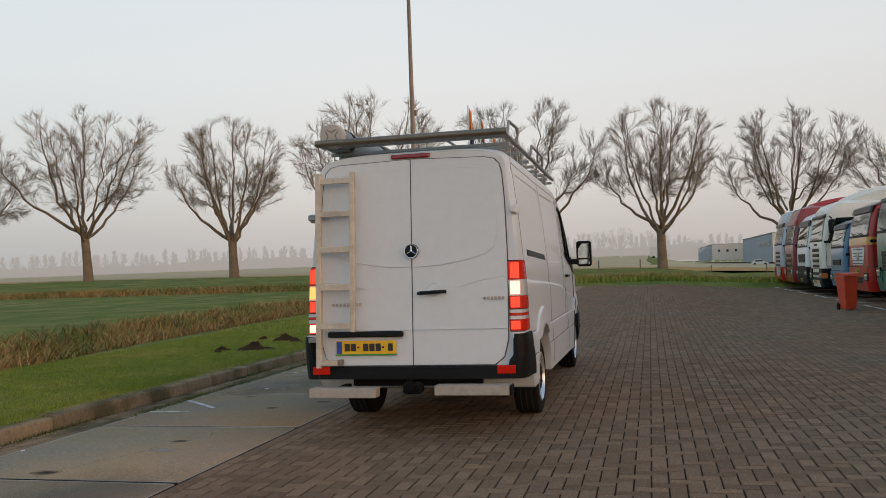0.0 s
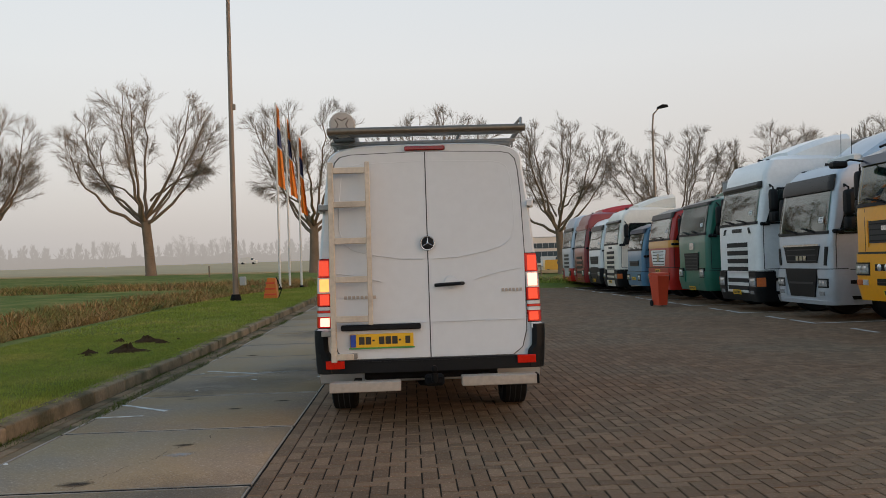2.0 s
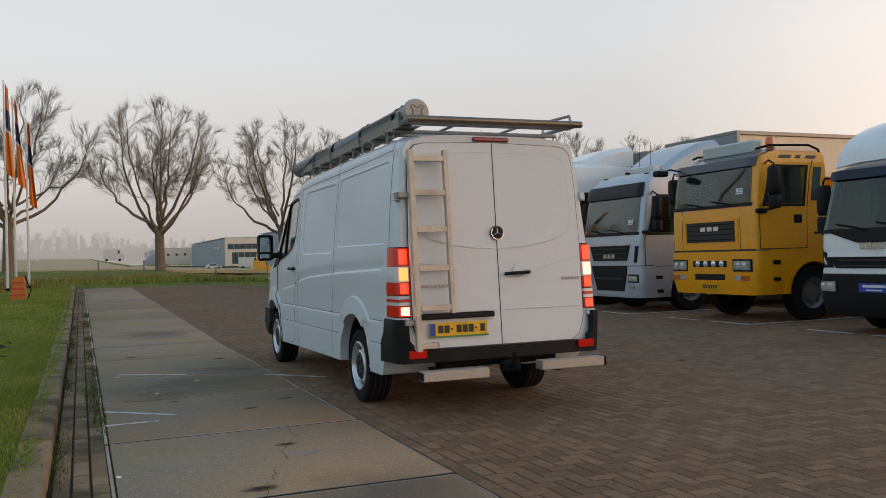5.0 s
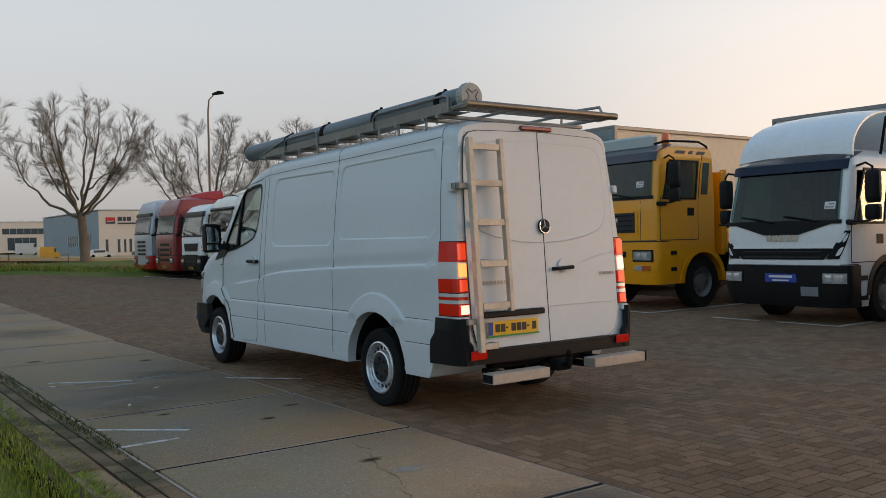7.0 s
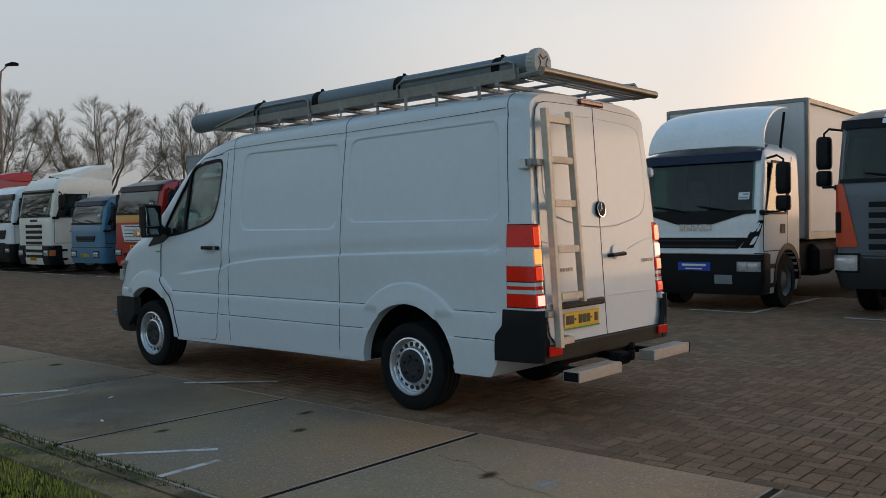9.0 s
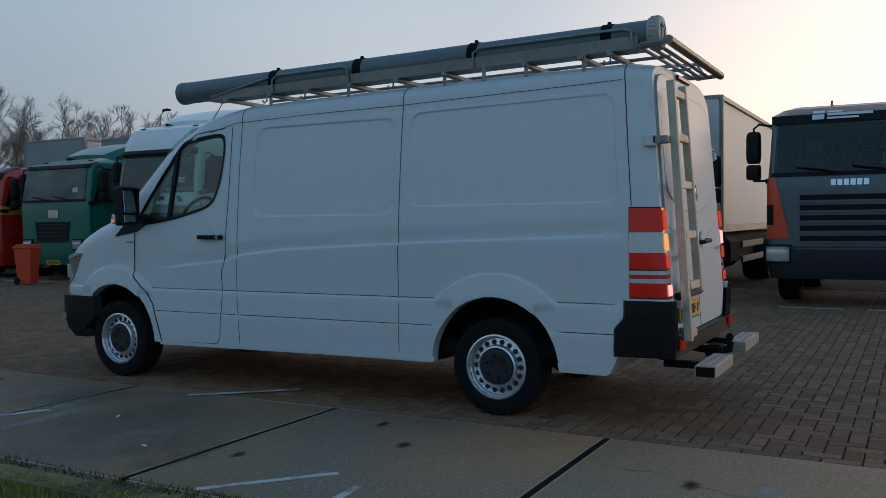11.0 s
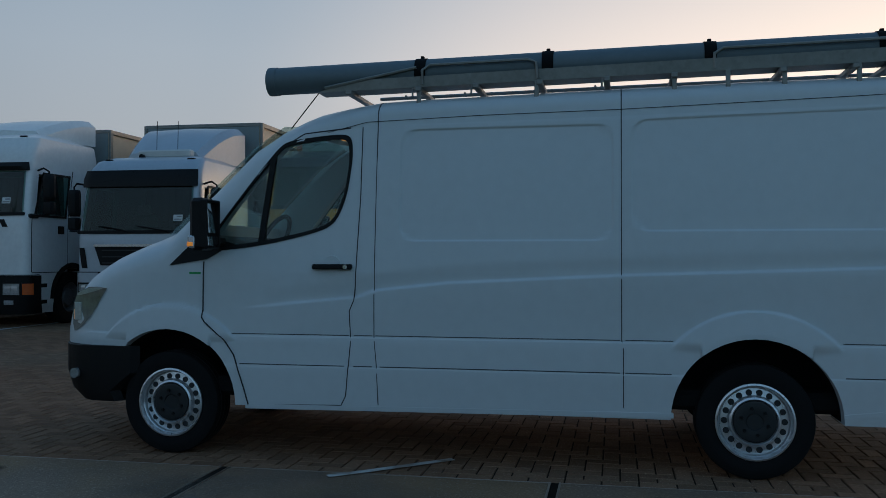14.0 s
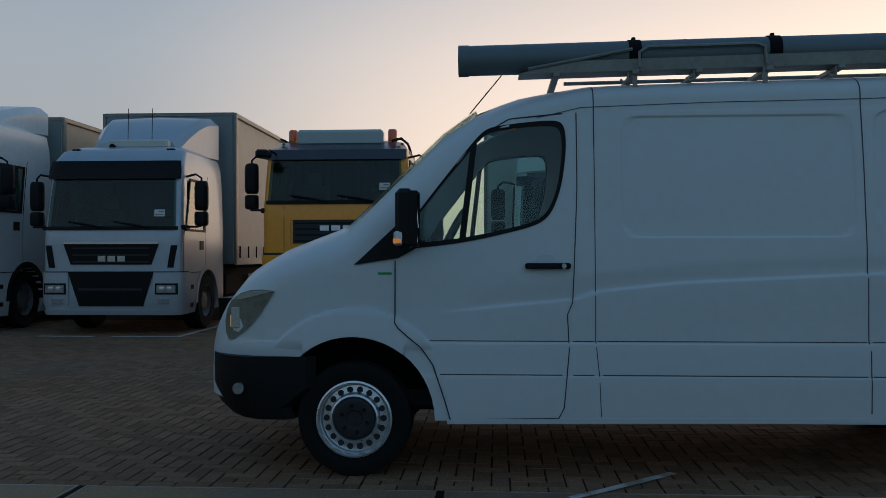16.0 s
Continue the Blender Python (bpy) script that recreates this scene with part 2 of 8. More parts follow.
M = {
    "white_paint": material("white_paint", (0.60, 0.625, 0.64), 0.42, vary=0.035, scale=0.9, fine=14, coat=0.25),
    "seam": material("seam", (0.02, 0.022, 0.025), 0.7),
    "black_plastic": material("black_plastic", (0.006, 0.0063, 0.007), 0.5, bump=0.15, bump_scale=300, vary=0.25, spec=0.22),
    "rubber": material("rubber", (0.006, 0.006, 0.0065), 0.85, bump=0.2, bump_scale=120, vary=0.3, spec=0.25),
    "steel_rim": material("steel_rim", (0.72, 0.73, 0.75), 0.30, metal=0.8, vary=0.05, fine=60, coat=0.3),
    "hinge_white": material("hinge_white", (0.62, 0.61, 0.60), 0.45, vary=0.1),
    "dark_cap": material("dark_cap", (0.012, 0.014, 0.016), 0.5, vary=0.2),
    "galvanised": material("galvanised", (0.27, 0.26, 0.24), 0.5, metal=0.6, vary=0.22, fine=30),
    "alu": material("alu", (0.42, 0.365, 0.31), 0.5, metal=0.3, vary=0.18, fine=25, bump=0.1, bump_scale=90),
    "ladder_alu": material("ladder_alu", (0.56, 0.47, 0.37), 0.5, metal=0.2, vary=0.18, fine=30, second=(0.34, 0.28, 0.22), second_at=0.60),
    "pvc_grey": material("pvc_grey", (0.13, 0.16, 0.18), 0.5, vary=0.10, scale=2.0, fine=20),
    "pvc_cap": material("pvc_cap", (0.43, 0.395, 0.355), 0.6, vary=0.12, fine=30),
    "cap_mark": material("cap_mark", (0.16, 0.13, 0.11), 0.7),
    # Faint glow added for lit and backlit lenses; unlit bumper reflectors share it.
    "red_lens": material("red_lens", (0.40, 0.010, 0.005), 0.12, coat=0.1, vary=0.3, fine=90, emit=(1.0, 0.035, 0.008), strength=0.10, spec=0.3),
    "red_lit": material("red_lit", (0.5, 0.02, 0.01), 0.15, coat=0.3, vary=0.5, fine=110, emit=(1.0, 0.075, 0.018), strength=0.75),
    "white_lens": material("white_lens", (0.58, 0.56, 0.54), 0.12, coat=0.5, vary=0.10, fine=40),
    "lamp_lit": material("lamp_lit", (0.9, 0.5, 0.2), 0.2, emit=(1.0, 0.34, 0.07), strength=1.5),
    "amber_lit": material("amber_lit", (0.9, 0.3, 0.03), 0.2, coat=0.4, emit=(1.0, 0.30, 0.04), strength=0.8),
    "amber": material("amber", (0.50, 0.10, 0.015), 0.2, coat=0.5, vary=0.3, fine=90),
    "headlight": material("headlight", (0.42, 0.435, 0.45), 0.08, metal=0.4, coat=1.0, vary=0.5, fine=28),
    "chrome": material("chrome", (0.65, 0.66, 0.68), 0.16, metal=1.0, vary=0.05),
    "plate_yellow": material("plate_yellow", (0.80, 0.45, 0.02), 0.4, vary=0.06),
    "plate_blue": material("plate_blue", (0.02, 0.06, 0.35), 0.4),
    "plate_ink": material("plate_ink", (0.03, 0.025, 0.02), 0.5),
    "plate_green": material("plate_green", (0.05, 0.32, 0.08), 0.5),
    "cab_glass": glass("cab_glass", (0.86, 0.95, 0.92), 0.93),
    "truck_glass": glass("truck_glass", (0.62, 0.92, 0.85), 0.46, 0.006, 1.0),
    # Teal patches put the light seen in the glass into its colour.
    "dark_glass": material("dark_glass", (0.016, 0.034, 0.030), 0.05, vary=0.35, scale=1.2, second=(0.050, 0.105, 0.088), second_at=0.54, spec=0.6),
    "lamp_glass": material("lamp_glass", (0.62, 0.63, 0.64), 0.10, metal=0.5, coat=1.0, vary=0.3, fine=60),
    "interior": material("interior", (0.020, 0.022, 0.024), 0.8, vary=0.2),
    "interior_grey": material("interior_grey", (0.22, 0.23, 0.23), 0.8, vary=0.15),
    "mirror": material("mirror", (0.8, 0.82, 0.84), 0.03, metal=1.0, vary=0.0),
    "joint": material("joint", (0.012, 0.010, 0.008), 0.9, vary=0.3, spec=0.1),
    # Beige field tone, paled to carry distance haze.
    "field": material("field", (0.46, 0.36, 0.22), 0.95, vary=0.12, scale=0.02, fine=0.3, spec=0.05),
    "concrete": material("concrete", (0.350, 0.248, 0.150), 0.92, vary=0.28, scale=0.9, fine=70, bump=0.5, bump_scale=110, second=(0.265, 0.202, 0.148), second_at=0.50, piece=0.13, spec=0.10, speck=((0.43, 0.34, 0.255), 55.0)),
    "kerb": material("kerb", (0.29, 0.212, 0.130), 0.92, vary=0.30, scale=2.0, fine=30, bump=0.8, bump_scale=35, second=(0.095, 0.080, 0.045), second_at=0.50, piece=0.25, spec=0.12),
    "brick": material("brick", (0.216, 0.129, 0.078), 0.9, vary=0.26, scale=0.4, fine=45, bump=0.4, bump_scale=90, second=(0.172, 0.117, 0.076), second_at=0.52, piece=0.22, spec=0.12, speck=((0.36, 0.25, 0.17), 75.0)),
    "gutter_brick": material("gutter_brick", (0.27, 0.185, 0.110), 0.92, vary=0.25, scale=1.5, fine=45, bump=0.5, bump_scale=70, second=(0.095, 0.080, 0.045), second_at=0.50, piece=0.25, spec=0.15),
    "bed": material("bed", (0.034, 0.024, 0.016), 0.95, vary=0.25, scale=1.0, fine=30, bump=0.3, spec=0.1),
    "line_paint": material("line_paint", (0.55, 0.54, 0.52), 0.85, vary=0.25, scale=7, fine=50, second=(0.26, 0.23, 0.20), second_at=0.54),
    "grass": material("grass", (0.118, 0.152, 0.030), 0.95, vary=0.40, scale=0.6, fine=14, bump=0.8, bump_scale=45, second=(0.175, 0.165, 0.045), second_at=0.52, spec=0.1),
    "blade": material("blade", (0.215, 0.265, 0.044), 0.75, vary=0.30, scale=0.7, fine=6, piece=0.35, second=(0.28, 0.265, 0.065), second_at=0.56, spec=0.12),
    "reed": material("reed", (0.34, 0.205, 0.085), 0.85, vary=0.30, scale=0.35, fine=4, piece=0.55, second=(0.115, 0.125, 0.036), second_at=0.54, spec=0.1),
    "soil": material("soil", (0.060, 0.036, 0.020), 0.95, vary=0.4, scale=9, fine=60, bump=0.9, bump_scale=40, spec=0.03),
    # Bark and twig are lightened, distance haze put into their colour.
    "bark": material("bark", (0.175, 0.125, 0.086), 0.95, vary=0.3, scale=1.5, fine=12, bump=0.5, bump_scale=25),
    "twig": material("twig", (0.20, 0.158, 0.122), 0.95, vary=0.2, scale=0.6, fine=6),
    "soft_seam": material("soft_seam", (0.045, 0.048, 0.052), 0.6),
    "cloth_grey": material("cloth_grey", (0.30, 0.30, 0.29), 0.9, vary=0.2, fine=30),
    # Low sun on the tarpaulin sides is put into this warm cream.
    "tarp_cream_sunlit": material("tarp_cream_sunlit", (0.80, 0.63, 0.44), 0.6, vary=0.08, scale=0.8, fine=7, bump=0.25, bump_scale=4),
    "box_white": material("box_white", (0.62, 0.61, 0.585), 0.45, vary=0.06, scale=0.8, fine=8),
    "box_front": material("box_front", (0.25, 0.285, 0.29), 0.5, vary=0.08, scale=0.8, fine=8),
    "sign_glass": material("sign_glass", (0.42, 0.47, 0.45), 0.3, vary=0.06),
    "damp": stain("damp", (0.13, 0.115, 0.10), 0.8, 0.32),
    "oil": stain("oil", (0.035, 0.026, 0.020), 0.85, 0.8),
    "pale_scuff": stain("pale_scuff", (0.42, 0.40, 0.39), 0.8, 0.5),
    "edge_concrete": material("edge_concrete", (0.34, 0.28, 0.225), 0.5, metal=0.3, vary=0.25, scale=1.2, fine=30, second=(0.16, 0.115, 0.08), second_at=0.56),
    "car_yellow": material("car_yellow", (0.50, 0.27, 0.02), 0.4, coat=0.4),
    "car_dark": material("car_dark", (0.035, 0.04, 0.045), 0.3, coat=0.4),
    "van_headlight": material("van_headlight", (0.36, 0.37, 0.37), 0.08, metal=0.6, coat=1.0, vary=0.45, fine=22),
    "roller_bronze": material("roller_bronze", (0.20, 0.165, 0.125), 0.4, metal=0.7, vary=0.2, fine=30),
    "dark_red_lens": material("dark_red_lens", (0.26, 0.010, 0.008), 0.2, coat=0.4, vary=0.2),
    "weed": material("weed", (0.075, 0.095, 0.022), 0.85, vary=0.3, scale=3, fine=20, piece=0.4, spec=0.15),
    "brake_lit": material("brake_lit", (0.9, 0.5, 0.4), 0.2, emit=(1.0, 0.40, 0.30), strength=2.2),
    "truck_rim": material("truck_rim", (0.16, 0.16, 0.165), 0.5, metal=0.3, vary=0.3, fine=40),
    "warm_bulb": material("warm_bulb", (0.8, 0.5, 0.25), 0.2, emit=(1.0, 0.55, 0.22), strength=0.45),
    "visor_navy": material("visor_navy", (0.012, 0.022, 0.045), 0.35, vary=0.2, spec=0.2),
    "visor_black": material("visor_black", (0.006, 0.007, 0.008), 0.3, vary=0.2, spec=0.18),
    "pole_steel": material("pole_steel", (0.23, 0.175, 0.135), 0.6, metal=0.4, vary=0.22, scale=1.2, fine=15),
    "white_pole": material("white_pole", (0.62, 0.60, 0.56), 0.5, vary=0.08),
    "flag_orange": material("flag_orange", (0.72, 0.20, 0.02), 0.8, vary=0.12),
    "flag_navy": material("flag_navy", (0.03, 0.035, 0.10), 0.8, vary=0.12),
    "flag_white": material("flag_white", (0.62, 0.60, 0.58), 0.8),
    "orange_plastic": material("orange_plastic", (0.60, 0.17, 0.02), 0.5, vary=0.12),
    "red_plastic": material("red_plastic", (0.62, 0.060, 0.02), 0.45, vary=0.12),
    "box_silver": material("box_silver", (0.36, 0.365, 0.36), 0.5, metal=0.1, vary=0.10, scale=0.7, fine=8),
    "tarp_grey": material("tarp_grey", (0.30, 0.285, 0.265), 0.7, vary=0.14, scale=0.9, fine=7, bump=0.2, bump_scale=6),
    "chassis": material("chassis", (0.006, 0.006, 0.0065), 0.85, vary=0.3, spec=0.2),
    "slat_black": material("slat_black", (0.007, 0.0075, 0.008), 0.5, vary=0.25, spec=0.18),
    "facade_grey": material("facade_grey", (0.26, 0.285, 0.31), 0.7, vary=0.05, scale=0.2, fine=2),
    "facade_cream": material("facade_cream", (0.62, 0.55, 0.47), 0.8, vary=0.05, scale=0.2, fine=2),
    "facade_window": material("facade_window", (0.05, 0.07, 0.08), 0.2, vary=0.2),
    "sign_red": material("sign_red", (0.5, 0.02, 0.02), 0.5),
    "sign_dark": material("sign_dark", (0.04, 0.04, 0.05), 0.5),
    "sticker": material("sticker", (0.70, 0.70, 0.68), 0.6, vary=0.05),
    "sticker_ink": material("sticker_ink", (0.25, 0.25, 0.25), 0.6),
    "orange_light": material("orange_light", (0.75, 0.13, 0.02), 0.2, coat=0.6, vary=0.15),
}


def paint(name, color, rough=0.32, metal=0.0):
    return material(name, color, rough, metal=metal, vary=0.07, scale=1.3, fine=14, coat=0.45, second=tuple(c * 0.86 + 0.01 for c in color), second_at=0.62)


# ---- mesh tools ----
class Build:
    """Gathers vertices and faces of one mesh."""

    def __init__(self):
        self.v, self.f = [], []

    def add(self, verts, faces):
        k = len(self.v)
        self.v += [tuple(p) for p in verts]
        self.f += [tuple(i + k for i in f) for f in faces]
        return self

    def box(self, lo, hi, bev=0.0, m=None):
        c = [(lo[i] + hi[i]) / 2 for i in range(3)]
        h = [abs(hi[i] - lo[i]) / 2 for i in range(3)]
        if bev <= 0:
            v = [(sx * h[0], sy * h[1], sz * h[2]) for sx in (-1, 1) for sy in (-1, 1) for sz in (-1, 1)]
            f = [(0, 1, 3, 2), (4, 6, 7, 5), (0, 4, 5, 1), (2, 3, 7, 6), (0, 2, 6, 4), (1, 5, 7, 3)]
        else:
            b = min(bev, *[x * 0.49 for x in h])
            v, idx = [], {}
            for sx in (-1, 1):
                for sy in (-1, 1):
                    for sz in (-1, 1):
                        for a in range(3):
                            p = [sx * (h[0] - b), sy * (h[1] - b), sz * (h[2] - b)]
                            p[a] = (sx, sy, sz)[a] * h[a]
                            idx[sx, sy, sz, a] = len(v)
                            v.append(tuple(p))
            f = []
            for a in range(3):
                o1, o2 = (a + 1) % 3, (a + 2) % 3
                for s in (-1, 1):
                    q = []
                    for s1, s2 in ((-1, -1), (1, -1), (1, 1), (-1, 1)):
                        k = [0, 0, 0]
                        k[a], k[o1], k[o2] = s, s1, s2
                        q.append(idx[k[0], k[1], k[2], a])
                    f.append(tuple(q if s > 0 else q[::-1]))
            for a in range(3):
                o1, o2 = (a + 1) % 3, (a + 2) % 3
                for s1 in (-1, 1):
                    for s2 in (-1, 1):
                        k0, k1 = [0, 0, 0], [0, 0, 0]
                        k0[a], k1[a] = -1, 1
                        k0[o1] = k1[o1] = s1
                        k0[o2] = k1[o2] = s2
                        f.append((idx[(*k0, o1)], idx[(*k1, o1)], idx[(*k1, o2)], idx[(*k0, o2)]))
            for sx in (-1, 1):
                for sy in (-1, 1):
                    for sz in (-1, 1):
                        f.append((idx[sx, sy, sz, 0], idx[sx, sy, sz, 1], idx[sx, sy, sz, 2]))
        pts = [Vector(p) for p in v]
        if m is not None:
            pts = [m @ p for p in pts]
        return self.add([(p[0] + c[0], p[1] + c[1], p[2] + c[2]) for p in pts], f)

    def ring_loft(self, rings, caps=True):
        """Joins rings of equal length, each closed."""
        n = len(rings[0])
        v = [p for r in rings for p in r]
        f = [(i * n + j, i * n + (j + 1) % n, (i + 1) * n + (j + 1) % n, (i + 1) * n + j) for i in range(len(rings) - 1) for j in range(n)]
        if caps:
            f.append(tuple(range(n))[::-1])
            f.append(tuple((len(rings) - 1) * n + j for j in range(n)))
        return self.add(v, f)

    def tube(self, pts, r, sides=8, caps=True):
        """A round bar along a line of points; r: one radius or one for each point."""
        pts = [Vector(p) for p in pts]
        rings = []
        for i, p in enumerate(pts):
            d = (pts[min(i + 1, len(pts) - 1)] - pts[max(i - 1, 0)]).normalized()
            a = d.orthogonal().normalized() if i == 0 else (prev - d * prev.dot(d)).normalized()
            prev = a
            c = d.cross(a)
            rad = r[i] if isinstance(r, (list, tuple)) else r
            rings.append([tuple(p + (a * math.cos(2 * math.pi * k / sides) + c * math.sin(2 * math.pi * k / sides)) * rad) for k in range(sides)])
        return self.ring_loft(rings, caps)

    def lathe(self, profile, centre, axis="x", sides=28, caps=True):
        """Turns (radius, along) pairs round an axis."""
        rings = []
        for r, a in profile:
            ring = []
            for k in range(sides):
                c, s = math.cos(2 * math.pi * k / sides) * r, math.sin(2 * math.pi * k / sides) * r
                ring.append({"x": (centre[0] + a, centre[1] + c, centre[2] + s), "y": (centre[0] + c, centre[1] + a, centre[2] + s), "z": (centre[0] + c, centre[1] + s, centre[2] + a)}[axis])
            rings.append(ring)
        return self.ring_loft(rings, caps=caps)

    def prism(self, poly, lo, hi, axis="x"):
        """A flat outline pushed along an axis. poly: the two other coordinates in order."""
        n = len(poly)
        put = {"x": lambda u, v, w: (w, u, v), "y": lambda u, v, w: (u, w, v), "z": lambda u, v, w: (u, v, w)}[axis]
        v = [put(a, b, lo) for a, b in poly] + [put(a, b, hi) for a, b in poly]
        return self.add(v, [tuple(range(n))[::-1], tuple(range(n, 2 * n))] + [(i, (i + 1) % n, n + (i + 1) % n, n + i) for i in range(n)])

    def sheet(self, grid, thick=None):
        """A grid of points (rows of equal length); thick: a vector function that pushes it into a closed slab."""
        rows, cols = len(grid), len(grid[0])
        v = [p for r in grid for p in r]
        f = [(i * cols + j, i * cols + j + 1, (i + 1) * cols + j + 1, (i + 1) * cols + j) for i in range(rows - 1) for j in range(cols - 1)]
        if thick is not None:
            k = len(v)
            v = v + [thick(p) for p in v]
            f = f + [tuple(i + k for i in q[::-1]) for q in f]
            edge = [j for j in range(cols)] + [i * cols + cols - 1 for i in range(1, rows)] + [(rows - 1) * cols + j for j in range(cols - 2, -1, -1)] + [i * cols for i in range(rows - 2, 0, -1)]
            f += [(a, k + a, k + b, b) for a, b in zip(edge, edge[1:] + edge[:1])]
        return self.add(v, f)


def mesh_of(name, b, mat, sharp=35.0, fix=True):
    me = bpy.data.meshes.new(name)
    me.from_pydata(b.v, [], b.f)
    if fix:
        bm = bmesh.new()
        bm.from_mesh(me)
        bmesh.ops.recalc_face_normals(bm, faces=bm.faces)
        bm.to_mesh(me)
        bm.free()
    me.materials.append(M[mat] if isinstance(mat, str) else mat)
    me.shade_smooth()
    me.set_sharp_from_angle(angle=radians(sharp))
    return me


def part(name, b, mat, parent, label="", sharp=35.0, fix=True, kind=""):
    ob = new(name, mesh_of(name, b, mat, sharp, fix))
    ob.parent = parent
    return tagged(ob, label, kind=kind)


def thing(name, label, category, at=None, group=""):
    ob = new(name)
    if at is not None:
        ob.matrix_basis = at
    return tagged(ob, label, category, group)


def single(name, b, mat, label="", category="", group="", kind="", sharp=35.0, fix=True):
    return tagged(new(name, mesh_of(name, b, mat, sharp, fix)), label, category, group, kind)


def smooth(a, b, x):
    t = min(1.0, max(0.0, (x - a) / (b - a)))
    return t * t * (3 - 2 * t)


def table(x, rows):
    """Straight-line look-up in rows of (x, value)."""
    if x <= rows[0][0]:
        return rows[0][1]
    for (a, va), (b, vb) in zip(rows, rows[1:]):
        if x <= b:
            return va + (vb - va) * (x - a) / (b - a)
    return rows[-1][1]


# ---- the lie of the land: level by the van, rising gently to the north ----
def lie(y, x=0.0):
    """The yard climbs gently to the north, but stays level under the row of trucks."""
    return 0.0 if y < 6 else 0.0105 * (y - 6) * (1 - smooth(2.0, 7.0, x))


YARD_W, YARD_N = -3.62, 34.6


# ---- ground: one sheet to the horizon, with yard bed, lawn, ditches and fields ----
def ditch_line(y):
    return table(y, [(-40, -7.0), (2, -6.9), (9, -7.5), (20, -7.3), (26, -6.8), (31, -5.8), (36, -4.6)])


def ground_height(x, y):
    east = smooth(0, 25, x)
    z = lie(min(y, 70), x) + (0.0095 * (min(y, 900) - 70) * (1 - 0.8 * east) - 0.9 * smooth(70, 120, y) * east if y > 70 else 0)
    if y > 40 and x < 5:
        z += 0.010 * min(60, 5 - x) * smooth(40, 70, y)
    if x > YARD_W and y < YARD_N:
        return z - 0.25
    z += 0.12
    d = ditch_line(y) - x
    if y < 37:
        z -= 0.75 * smooth(0.3, 1.6, d) * (1 - smooth(2.6, 4.0, d))
    if x < 9:
        z -= 0.55 * smooth(36.2, 37.6, y) * (1 - smooth(39.0, 40.5, y))
    z += 0.05 * noise.noise((x * 0.25, y * 0.25, 0)) * smooth(1.0, 4.0, d if y < 37 else 4)
    return z


def steps(*runs):
    out = []
    for a, b, d in runs:
        n = max(1, round((b - a) / d))
        out += [a + (b - a) * i / n for i in range(n)]
    return out + [runs[-1][1]]


gx = steps((-1500, -300, 200), (-300, -60, 20), (-60, -16, 3), (-16, YARD_W - 0.001, 0.4), (YARD_W + 0.001, 40, 6), (40, 300, 30), (300, 1500, 200))
gy = steps((-400, -20, 60), (-20, YARD_N - 0.05, 0.9), (YARD_N, 44, 0.5), (44, 110, 5), (110, 400, 40), (400, 1800, 200))
b = Build().sheet([[(x, y, ground_height(x, y)) for x in gx] for y in gy])
single("ground", b, "grass", "uneven green grass land with field ditches", "ground", kind="structure", sharp=80)

# yard bed under the paving
yy = steps((-30, 6, 6), (6, YARD_N + 0.1, 4))
b = Build().sheet([[(x, y, lie(y, x) - 0.007) for x in (YARD_W - 0.05, 2, 2.5, 3, 3.5, 4, 4.5, 5, 5.5, 6, 6.5, 7, 60)] for y in yy], thick=lambda p: (p[0], p[1], p[2] - 0.10))
yard_bed = single("pavement", b, "bed", "dark sandy bed between paving bricks", "pavement", kind="structure")

# ---- kerb: one stone after another, west side and north end ----
kerb_west = tagged(new("kerb_west"), "weathered brown concrete kerb beside the lawn", "kerb", kind="structure")
kerb_north = tagged(new("kerb_north"), "low concrete kerb along the yard's north end", "kerb", kind="structure")
stone = mesh_of("kerb_stone", Build().prism([(-0.20, -0.16), (0.0, -0.16), (0.0, 0.108), (-0.010, 0.122), (-0.028, 0.129), (-0.20, 0.131)], -0.492, 0.492, "y"), "kerb", 50)
for i in range(55):
    y = -19 + i
    ob = new("kerb_stone", stone)
    ob.parent = kerb_west
    ob.matrix_basis = pose(-3.45 + random.uniform(-0.006, 0.006), y + 0.4, lie(y + 0.4) + random.uniform(-0.008, 0.006), 0.6 if y > 6 else 0, 0, random.uniform(-0.4, 0.4))
for i in range(52):
    ob = new("kerb_stone", stone)
    ob.parent = kerb_north
    ob.matrix_basis = pose(-3.4 + i, YARD_N, lie(YARD_N, -3.4 + i) - 0.02 + random.uniform(-0.006, 0.006), 0, 0, -90)

